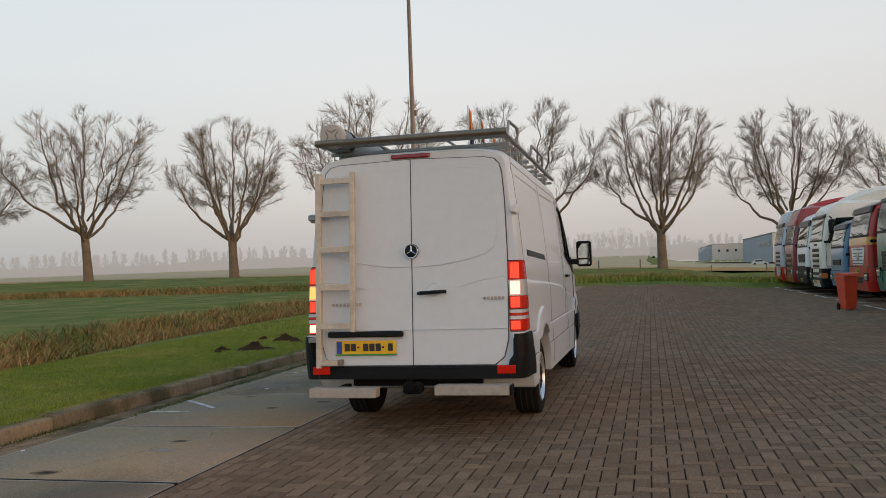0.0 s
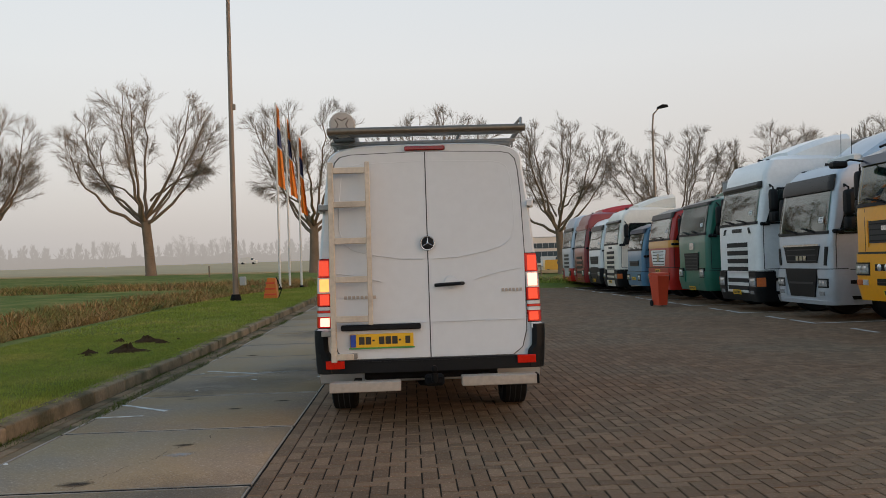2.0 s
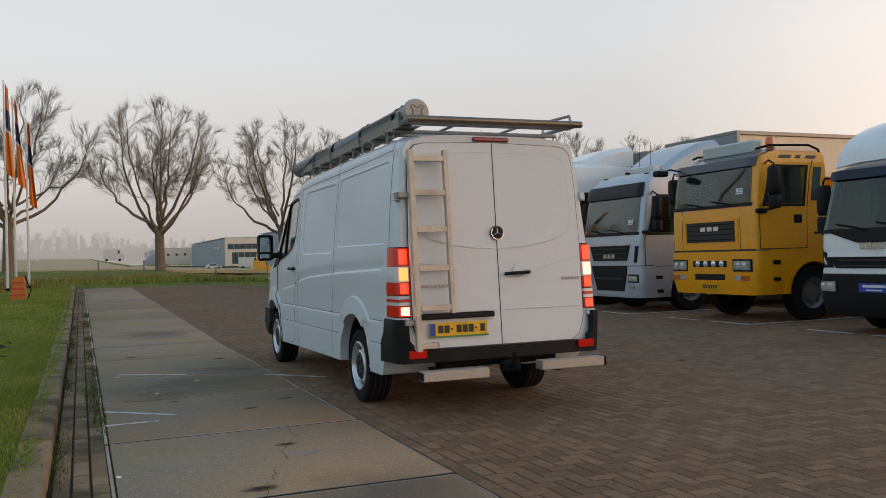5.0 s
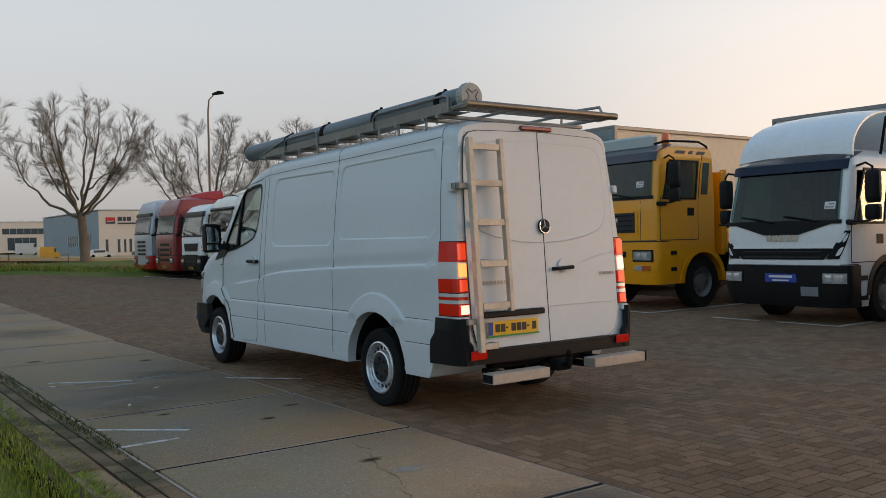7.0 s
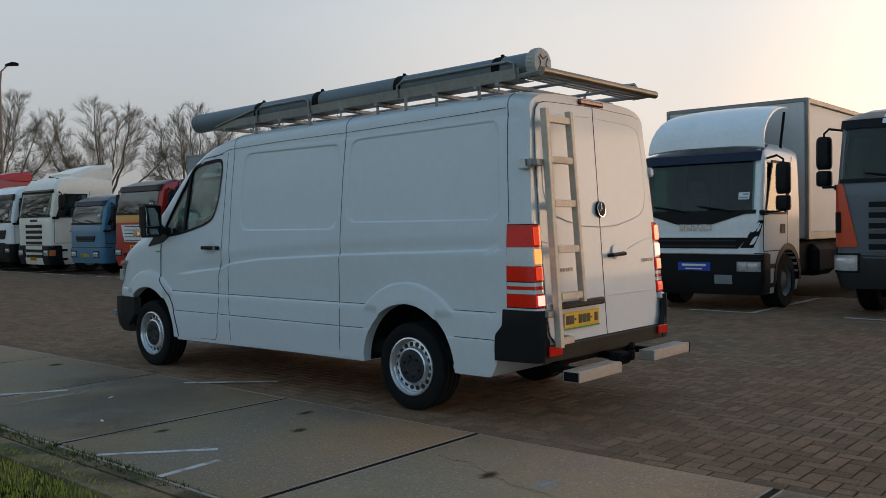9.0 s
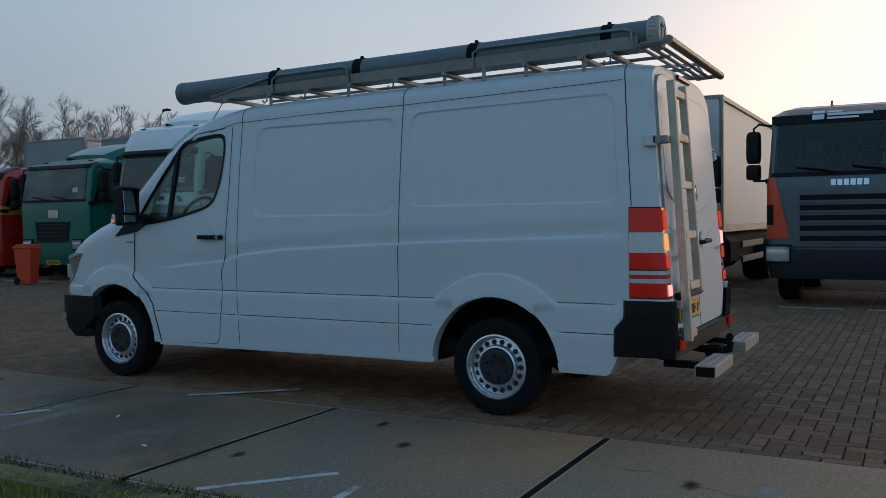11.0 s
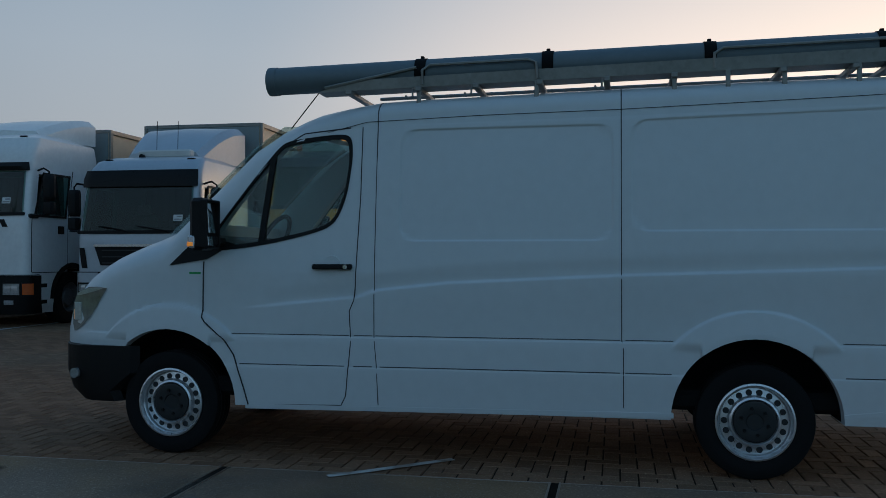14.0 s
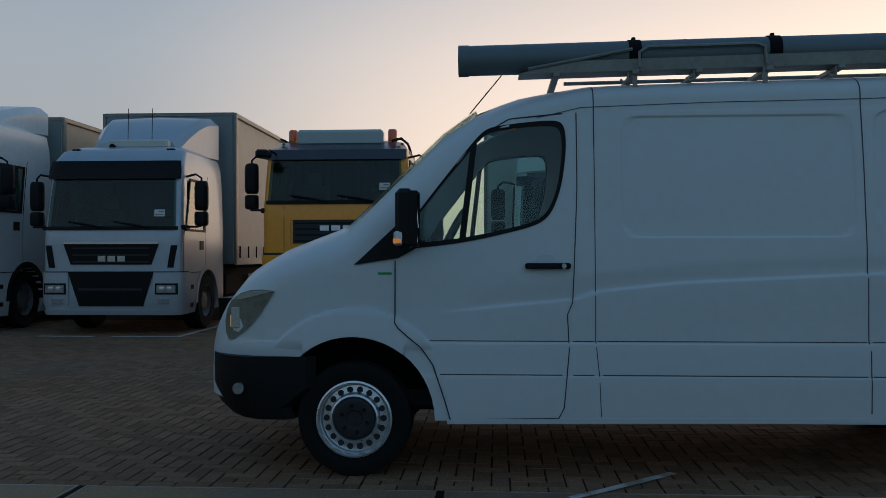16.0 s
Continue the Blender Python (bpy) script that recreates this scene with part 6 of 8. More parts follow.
# grey tipper cab with orange corner panels
t, cab = truck("grey truck with orange corner panels and black visor", 7.6, -1.65, grey, 0.42, 3.02, (1.97, 2.70), (2.72, 2.97), 1.11, card_s=-0.90, slots=((0.98, 1.06), (1.13, 1.21), (1.28, 1.36), (1.43, 1.51), (1.58, 1.66)), slot_w=0.66, hollow=True, lip=grey, skirt="dark_cap", skirt_z=0.88, skirt_s=0.74, lamp_z=(0.68, 0.90), lamp_s=(0.80, 1.12), badge=(-0.26, 0.26, 1.79, 1.88, 0.014, 6), bumper_mat="dark_cap", bumper_z=(0.42, 0.86), plate_z=None, rake=0.10)
for sg in (-1, 1):
    part("corner_panel", cab.patch(Build(), sg * 0.80, sg * 1.26, 1.02, 1.92, 0.030, 0.04, sg * 1.00, sg * 1.20), orange_panel, t, "orange corner panel")
    part("panel_slot", cab.patch(Build(), sg * 1.02, sg * 1.12, 1.22, 1.52, 0.036, 0.02), "slat_black", t)
for s0, s1, z0, z1 in ((0.34, 0.50, 2.76, 2.90), (0.10, 0.30, 2.86, 2.89), (-0.30, 0.30, 2.81, 2.85), (-0.12, 0.30, 2.76, 2.79)):
    part("visor_letters", cab.patch(Build(), s0, s1, z0, z1, 0.086, 0.006), "sticker", t, "plain white lettering bar")
part("aerial", Build().tube([(0.9, -0.55, 2.9), (0.95, -0.56, 3.75)], 0.006, 5), "chassis", t)
part("marker_rod", Build().tube([(0.9, 0.30, 2.9), (0.9, 0.30, 3.12)], 0.02, 6), orange_panel, t)

# light box truck
t, cab = truck("white box truck with black grille and tall roof deflector", 7.42, 1.54, white, 0.27, 2.66, (1.56, 2.36), (2.34, 2.62), 1.03, grille_z=(0.99, 1.16), grille_w=(0.70, 0.86), skirt="black_plastic", skirt_z=0.90, skirt_s=0.0, lamp_z=(0.64, 0.79), lamp_s=(0.70, 1.02), badge=(-0.28, 0.28, 1.27, 1.36, 0.014, 5), visor="visor_navy", trailer=(3.46, "box_white", False, 8.0), box_front="box_white", box_y=0.22, plate_z=None, wheel_r=0.44, wheel_x=1.20, hollow=True, door=(0.20, 1.20), depth=1.75, sill=0.95, rake=0.20)
for sg in (-1, 1):
    part("grille_wing", cab.patch(Build(), sg * 0.74, sg * 0.94, 1.00, 1.42, 0.016, 0.03, sg * 1.02, sg * 1.12), "slat_black", t)
part("screen_lip", cab.patch(Build(), -0.30, 0.30, 1.37, 1.57, 0.020, 0.02, -0.96, 0.96), "slat_black", t)
part("bumper_trim", cab.patch(Build(), -0.95, 0.95, 0.91, 0.97, 0.028, 0.04), white, t)
bd = part("dealer_board", cab.patch(Build(), -0.27, 0.27, 0.64, 0.77, 0.045, 0.012), "plate_blue", t, "blue name board")
part("board_letters", cab.patch(cab.patch(Build(), -0.20, 0.20, 0.71, 0.745, 0.049, 0.004), -0.14, 0.14, 0.66, 0.68, 0.049, 0.004), "sticker", bd, kind="stuff")
part("step_plate", cab.patch(Build(), -0.62, -0.34, 0.44, 0.58, 0.045, 0.02), "interior_grey", t)
shell = []
for i in range(9):
    f = i / 8
    z = 2.60 + 0.74 * math.sin(f * math.pi / 2)
    xx = 0.34 + 1.30 * (1 - math.cos(f * math.pi / 2))
    shell.append([(xx, s * (0.98 - 0.10 * f), z - 0.05 * abs(s) ** 4) for s in (-1, -0.9, -0.5, 0, 0.5, 0.9, 1)])
part("wind_deflector", Build().sheet(shell, thick=lambda p: (p[0] + 0.03, p[1], p[2] - 0.02)), white, t, "curved white roof deflector")
for sg in (-1, 1):
    part("deflector_stay", Build().tube([(1.35, sg * 0.86, 2.55), (1.55, sg * 0.86, 3.20)], 0.022, 6), "chassis", t)

# yellow truck: headboard and low sides of its bed
board = part("headboard", Build().box((1.98, -1.12, 1.00), (2.08, 1.12, 2.62), 0.02), yellow, yellow_truck, "yellow steel headboard")
for y in (-1.05, -0.35, 0.35, 1.05):
    part("headboard_post", Build().box((2.08, y - 0.05, 1.00), (2.18, y + 0.05, 2.66), 0.01), yellow, board)
for sg in (-1, 1):
    part("bed_side", Build().box((2.20, sg * 1.16 - 0.03, 1.05), (5.6, sg * 1.16 + 0.03, 1.62), 0.015), yellow, yellow_truck)
    part("bed_post", Build().box((3.8, sg * 1.20 - 0.03, 1.00), (3.9, sg * 1.20 + 0.03, 1.66), 0.01), yellow, yellow_truck)
part("bed_floor", Build().box((2.10, -1.13, 0.95), (5.6, 1.13, 1.05), 0.01), "chassis", yellow_truck)

# yellow truck: work lamps, dark gap over the bumper, roof rail and side lettering
t, cab = yellow_truck, yellow_cab
part("bumper_gap", cab.patch(Build(), -1.14, 1.14, 1.28, 1.315, 0.012, 0.02), "seam", t)
part("lamp_slot", cab.patch(Build(), -0.47, 0.47, 1.0, 1.11, 0.036, 0.02), "slat_black", t)
for s in (-0.33, -0.11, 0.11, 0.33):
    p = cab.point(s, 1.055, 0.03)
    part("work_lamp", Build().lathe([(0.060, 0.0), (0.064, -0.012), (0.052, -0.022), (0.02, -0.026)], p, "x", 18), "lamp_glass", t, "round white work lamp")
for sg in (-1, 1):
    part("clear_indicator", cab.patch(Build(), sg * 0.68, sg * 0.85, 0.76, 0.85, 0.048, 0.03), "lamp_glass", t)
    part("roof_rail", Build().tube([(0.35, sg * 0.86, 3.10), (0.55, sg * 0.98, 3.16), (1.45, sg * 1.0, 3.18), (1.66, sg * 1.02, 3.10), (1.70, sg * 1.06, 2.85)], 0.022, 7), "chassis", t, "black roof rail")
    w = cab.at(2.1)
    k = w[1] - w[2] + w[2] * math.pi / 2 - w[2] - w[0]
    for a, b in ((0.42, 0.70), (0.80, 0.92), (1.04, 1.28)):
        part("side_letters", cab.patch(Build(), sg * (k + a), sg * (k + b), 2.92, 2.98, 0.004, 0.006), "plate_ink", t, "plain dark lettering bar")
    part("grille_frame", cab.patch(Build(), sg * 0.70, sg * 0.74, 1.40, 1.86, 0.014, 0.02), yellow, t)

    part("panel_seam", cab.patch(Build(), sg * 0.80, sg * 0.808, 1.32, 2.04, 0.005, 0.008), "seam", t)


# ---- the van: x across, y forward from the rear axle, z up ----
van = thing("van", "white panel van with roof rack, pipe tube and rear ladder", "van", pose(0.025, 0, 0))

W_ROWS = [(0.30, 0.895), (0.40, 0.905), (0.56, 0.922), (0.75, 0.932), (1.19, 0.924), (1.40, 0.908), (1.80, 0.872), (2.12, 0.832), (2.20, 0.812), (2.40, 0.74)]
ROOF = [(-1.17, 2.345), (-1.0, 2.375), (0, 2.375), (0.75, 2.36), (2.3, 2.325), (2.7, 2.275), (2.95, 2.20), (3.15, 2.09), (3.45, 1.80), (3.72, 1.515), (3.86, 1.455), (4.15, 1.345), (4.35, 1.23), (4.50, 1.06), (4.58, 0.92), (4.62, 0.75)]
SHOULDER = [(-1.17, 2.12), (-1.0, 2.175), (0.0, 2.158), (1.0, 2.14), (2.1, 2.13), (2.5, 2.09), (2.8, 1.99), (3.10, 1.74), (3.42, 1.43), (3.70, 1.22), (4.0, 1.15), (4.30, 1.02), (4.45, 0.90), (4.55, 0.78), (4.62, 0.62)]
PLAN = [(-1.17, 0.965), (-1.155, 0.982), (-1.12, 0.992), (-1.0, 1.0), (3.60, 1.0), (3.95, 0.985), (4.20, 0.945), (4.38, 0.88), (4.50, 0.79), (4.58, 0.68), (4.62, 0.56)]
CREASE = [(-1.2, 1.245), (-0.93, 1.24), (0.76, 1.185), (1.8, 1.135), (2.27, 1.085), (2.37, 1.045), (3.17, 0.965), (3.4, 0.94)]


def rounded_in(y, z, y0, y1, z0, z1, r):
    """How far (m) a point lies inside a rounded rectangle."""
    dx, dz = max(y0 + r - y, y - y1 + r), max(z0 + r - z, z - z1 + r)
    return r - (math.hypot(max(dx, 0), max(dz, 0)) + min(max(dx, dz), 0))


def relief(y, z):
    """Stamped shapes of the side panel, + outwards."""
    d = 0.0
    for y0, y1, z0, z1 in ((0.80, 2.12, 1.385, 2.098), (-0.92, 0.70, 1.44, 2.120 + 0.030 * (0.70 - y) / 1.62)):
        d -= 0.009 * smooth(0.0, 0.013, rounded_in(y, z, y0, y1, z0, z1, 0.11))
    if -1.0 < y < 3.2:
        # the waist line: the panel draws in above it and steps out below
        zc = table(y, CREASE)
        fade = smooth(3.2, 2.7, y) if y > 2.3 else smooth(-0.95, -0.84, y)
        d -= fade * 0.009 * smooth(zc + 0.12, zc + 0.008, z) * smooth(zc - 0.012, zc + 0.006, z)
        d += fade * 0.007 * smooth(zc + 0.006, zc - 0.012, z) * smooth(zc - 0.34, zc - 0.04, z)
    low = smooth(0.794, 0.780, z) * (0.006 + 0.075 * max(0.0, 0.79 - max(z, 0.36)))
    whole = smooth(-0.99, -0.87, y) * smooth(4.0, 3.85, y)
    low = low * whole + min(low, 0.010) * (1 - whole)
    for yc in (0.0, 3.665):
        # flared arch: a crisp rim, then a cone that stands out towards the wheel
        rr = math.hypot(y - yc, z - 0.36)
        if rr < 0.66 and z > 0.3:
            flare = 0.017 * smooth(0.624, 0.612, rr) + 0.013 * min(1.0, max(0.0, (0.625 - rr) / 0.14))
            low = max(low, flare * (smooth(0.70, 0.80, z) if abs(y - yc) > 0.30 else 1.0) if z > 0.72 else low)
    return d + low + 0.004 * smooth(0.604, 0.594, z)


def side_x(y, z):
    """Half width of the body at a place of its side."""
    return table(z, W_ROWS) * table(y, PLAN) + relief(y, z)


def round_of(y):
    """How square the roof's shoulder is."""
    return 4.2 - 1.6 * smooth(2.0, 3.1, y)


def body_x(y, z):
    """Half width of the body at any height."""
    zs, top = table(y, SHOULDER), table(y, ROOF)
    if z <= zs:
        return side_x(y, z)
    e = round_of(y)
    return side_x(y, zs) * max(0.0, 1 - ((z - zs) / (top - zs)) ** e) ** (1 / e)


# rows of the body side, close together where the sheet metal folds
SIDE_ROWS = steps((0.34, 0.582, 0.022), (0.582, 0.610, 0.004), (0.610, 0.770, 0.016), (0.770, 0.800, 0.004), (0.800, 1.275, 0.0055), (1.275, 1.380, 0.021), (1.380, 1.400, 0.004), (1.400, 1.436, 0.012), (1.436, 1.456, 0.004), (1.456, 2.080, 0.03), (2.080, 2.13, 0.004))


def section(y):
    zs, top = table(y, SHOULDER), table(y, ROOF)
    low = 0.34 + 0.15 * smooth(-0.80, -0.90, y) + 0.1 * smooth(3.95, 4.6, y)
    half = []
    for row in SIDE_ROWS:
        if zs >= 2.13 and low < 0.345:
            z = row if row < 2.08 else 2.08 + (row - 2.08) / 0.05 * (zs - 2.08)
        else:
            z = low + (zs - low) * (row - 0.34) / 1.79
        half.append((side_x(y, z), z))
    w = half[-1][0]
    e = round_of(y)
    for i in range(1, 19):
        a = i / 18 * math.pi / 2
        half.append((w * abs(math.cos(a)) ** (2 / e), zs + (top - zs) * math.sin(a) ** (2 / e)))
    return [(x, y, z) for x, z in half] + [(-x, y, z) for x, z in half[-2::-1]]


van_y = steps((-1.17, -1.0, 0.02), (-1.0, -0.93, 0.0175), (-0.93, -0.895, 0.005), (-0.895, -0.66, 0.025), (-0.66, -0.2, 0.010), (-0.2, 0.2, 0.02), (0.2, 0.675, 0.010), (0.675, 0.705, 0.005), (0.705, 0.795, 0.0225), (0.795, 0.825, 0.005), (0.825, 2.09, 0.025), (2.09, 2.125, 0.005), (2.125, 3.0, 0.025), (3.0, 3.45, 0.010), (3.45, 3.85, 0.02), (3.85, 4.28, 0.010), (4.28, 4.62, 0.03))
body = part("body", Build().ring_loft([section(y) for y in van_y]), "white_paint", van)


def arch_cutter(yc, sg):
    return Build().lathe([(0.475, sg * 0.55), (0.475, sg * 1.2)], (0, yc, 0.345), "x", 48)


SIDE_WINDOW = [(3.42, 1.335), (3.30, 1.52), (3.08, 1.80), (2.93, 1.985), (2.86, 2.03), (2.52, 2.065), (2.45, 2.04), (2.44, 1.90), (2.47, 1.68), (2.53, 1.53), (2.62, 1.465), (3.02, 1.375)]
for _ in range(2):
    SIDE_WINDOW = [(a[0] + (c[0] - a[0]) * f, a[1] + (c[1] - a[1]) * f) for a, c in zip(SIDE_WINDOW, SIDE_WINDOW[1:] + SIDE_WINDOW[:1]) for f in (0.22, 0.78)]
cabin = Build().ring_loft([[(-w, y, 0.95), (w, y, 0.95), (w, y, 1.30), (w * 0.97, y, zt - 0.25), (w * 0.80, y, zt), (-w * 0.80, y, zt), (-w * 0.97, y, zt - 0.25), (-w, y, 1.30)] for y, w, zt in ((2.22, 0.80, 2.28), (2.6, 0.80, 2.26), (2.85, 0.80, 2.18), (3.05, 0.81, 2.05), (3.30, 0.82, 1.82), (3.55, 0.82, 1.56))])
screen = Build().prism([(-0.70, 1.52), (0.70, 1.52), (0.62, 2.18), (-0.62, 2.18)], 2.72, 4.2, "y")
carve(body, [arch_cutter(yc, sg) for yc in (0.0, 3.665) for sg in (-1, 1)] + [cabin, Build().prism(SIDE_WINDOW, -1.3, 1.3, "x"), screen])

# glass
for sg in (-1, 1):
    ring = [(sg * (table(z, W_ROWS) * table(y, PLAN) - 0.012), y, z) for y, z in SIDE_WINDOW]
    n = len(ring)
    pane = part("side_window", Build().add(ring + [(x - sg * 0.006, y, z) for x, y, z in ring], [tuple(range(n)), tuple(range(n, 2 * n))[::-1]] + [(i, (i + 1) % n, n + (i + 1) % n, n + i) for i in range(n)]), "cab_glass", van, "tinted side window")
    pane.visible_shadow = False
    # black rubber seal round the opening
    seal = Build()
    cy, cz = 2.85, 1.72
    outer = [(cy + (y - cy) * 1.030, cz + (z - cz) * 1.045) for y, z in SIDE_WINDOW]
    inner = [(cy + (y - cy) * 0.975, cz + (z - cz) * 0.96) for y, z in SIDE_WINDOW]
    v = [(sg * (side_x(y, z) + 0.004), y, z) for y, z in outer] + [(sg * (side_x(y, z) + 0.002), y, z) for y, z in inner] + [(sg * (side_x(y, z) - 0.02), y, z) for y, z in inner]
    f = [(i, (i + 1) % n, n + (i + 1) % n, n + i) for i in range(n)] + [(n + i, n + (i + 1) % n, 2 * n + (i + 1) % n, 2 * n + i) for i in range(n)]
    part("window_seal", seal.add(v, f), "slat_black", pane)
    part("quarter_bar", Build().add([(sg * (side_x(y, z) + o), y, z) for o in (0.005, -0.02) for y, z in ((3.050, 1.375), (3.012, 1.385), (2.945, 1.96), (2.983, 1.93))], [(0, 1, 2, 3), (4, 5, 6, 7), (0, 1, 5, 4), (1, 2, 6, 5), (2, 3, 7, 6), (3, 0, 4, 7)]), "slat_black", pane)
    # black mirror triangle
    tri = [(3.66, 1.235), (3.40, 1.275), (3.30, 1.33), (3.36, 1.42), (3.42, 1.46)]
    part("mirror_triangle", Build().add([(sg * (side_x(y, z) + o), y, z) for o in (0.012, -0.02) for y, z in tri], [(0, 1, 2, 3, 4), (9, 8, 7, 6, 5)] + [(i, (i + 1) % 5, 5 + (i + 1) % 5, 5 + i) for i in range(5)]), "black_plastic", van)
    tilt = Matrix.Rotation(radians(-5), 3, "X") @ Matrix.Rotation(radians(-8 * sg), 3, "Z")
    m = part("door_mirror", Build().box((sg * 1.00, 3.290, 1.33), (sg * 1.19, 3.392, 1.66), 0.038), "black_plastic", van, "tall black door mirror")
    part("mirror_arm", Build().box((sg * 0.88, 3.28, 1.36), (sg * 1.04, 3.36, 1.43), 0.02), "black_plastic", m)
    part("mirror_rim", Build().box((sg * 1.176, 3.268, 1.350), (sg * 1.187, 3.32, 1.645), 0.004).box((sg * 1.001, 3.268, 1.350), (sg * 1.012, 3.32, 1.645), 0.004).box((sg * 1.012, 3.268, 1.632), (sg * 1.176, 3.32, 1.648), 0.004).box((sg * 1.012, 3.268, 1.340), (sg * 1.176, 3.32, 1.354), 0.004), "black_plastic", m)
    part("mirror_glass", Build().box((sg * 1.02, 3.278, 1.44), (sg * 1.17, 3.284, 1.625), 0.002, tilt), "mirror", m)
    part("mirror_wide_glass", Build().box((sg * 1.02, 3.278, 1.36), (sg * 1.17, 3.284, 1.42), 0.002, tilt), "mirror", m)
    lamp = part("mirror_lamp", Build().box((sg * 1.150, 3.345, 1.345), (sg * 1.196, 3.398, 1.425), 0.012), "lamp_glass", m, "clear side lamp")
    part("indicator_bulb", Build().box((sg * 1.155, 3.352, 1.352), (sg * 1.199, 3.401, 1.388), 0.010), "amber_lit", lamp, "glowing amber bulb")
shield = Build().sheet([[(x * w, y, z + 0.10 * (1 - x * x) * 0.6) for x in (-1, -0.6, -0.2, 0.2, 0.6, 1)] for y, z, w in ((3.74, 1.44, 0.78), (3.45, 1.73, 0.75), (3.15, 2.02, 0.72), (2.96, 2.16, 0.68))], thick=lambda p: (p[0], p[1] - 0.004, p[2] - 0.004))
pane = part("windscreen", shield, "cab_glass", van, "tinted windscreen")
pane.visible_shadow = False

# inside the cab
part("dashboard", Build().prism([(3.20, 1.0), (3.62, 1.0), (3.70, 1.40), (3.55, 1.44), (3.28, 1.38), (3.20, 1.25)], -0.78, 0.78, "x"), "interior", van)
for x in (-0.45, 0.45):
    seat = part("seat", Build().box((x - 0.25, 2.40, 0.96), (x + 0.25, 2.95, 1.12), 0.06), "interior", van, "dark cab seat")
    part("backrest", Build().prism([(2.32, 1.05), (2.48, 1.05), (2.38, 1.72), (2.28, 1.72)], x - 0.24, x + 0.24, "x"), "interior", seat)
    part("headrest", Build().box((x - 0.13, 2.27, 1.74), (x + 0.13, 2.36, 1.93), 0.04), "interior", seat)
ring = [(-0.45 + 0.20 * math.cos(2 * math.pi * k / 28), 3.13 - 0.09 * math.sin(2 * math.pi * k / 28), 1.40 + 0.17 * math.sin(2 * math.pi * k / 28)) for k in range(29)]
wheel_ = part("steering_wheel", Build().tube(ring, 0.016, 8, caps=False), "interior", van)
part("spoke", Build().tube([(-0.64, 3.13, 1.40), (-0.26, 3.13, 1.40)], 0.018, 6).tube([(-0.45, 3.13, 1.40), (-0.45, 3.21, 1.25)], 0.02, 6), "interior", wheel_)
part("partition", Build().box((-0.79, 2.225, 0.96), (0.79, 2.25, 2.20), 0.005), "interior_grey", van)
part("cab_lamp", Build().box((-0.12, 2.70, 2.16), (0.12, 2.80, 2.185), 0.008), "lamp_lit", van, "lit interior lamp")


# panel seams and fittings laid on the body side
def ribbon(name, pts, width, mat, parent, sg, off=0.0015, thick=0.006, closed=False):
    """A narrow strip along (y, z) points that follows the body side."""
    fine = []
    for (a, b_), (c, d) in zip(pts, pts[1:]):
        n = max(1, int(math.hypot(c - a, d - b_) / 0.05))
        fine += [(a + (c - a) * i / n, b_ + (d - b_) * i / n) for i in range(n)]
    fine.append(pts[-1])
    left, right = [], []
    for i, (y, z) in enumerate(fine):
        a, c = fine[max(0, i - 1)], fine[min(len(fine) - 1, i + 1)]
        ty, tz = c[0] - a[0], c[1] - a[1]
        ln = math.hypot(ty, tz) or 1
        ny, nz = -tz / ln * width / 2, ty / ln * width / 2
        left.append((y + ny, z + nz))
        right.append((y - ny, z - nz))
    grid = [[(sg * (body_x(*l) + off), *l), (sg * (body_x(*r) + off), *r)] for l, r in zip(left, right)]
    return part(name, Build().sheet(grid, thick=lambda p: (p[0] - sg * thick, p[1], p[2])), mat, parent)


def roof_hoop(name, y, width=0.007):
    """A joint that runs over the roof from shoulder to shoulder."""
    s0, s1 = section(y - width / 2), section(y + width / 2)
    keep = [i for i, p in enumerate(s0) if p[2] > 1.9]
    grid = [[(s0[i][0] * 1.0012, s0[i][1], s0[i][2] + 0.0012), (s1[i][0] * 1.0012, s1[i][1], s1[i][2] + 0.0012)] for i in keep]
    return part(name, Build().sheet(grid, thick=lambda p: (p[0] * 0.995, p[1], p[2] - 0.004)), "soft_seam", body)


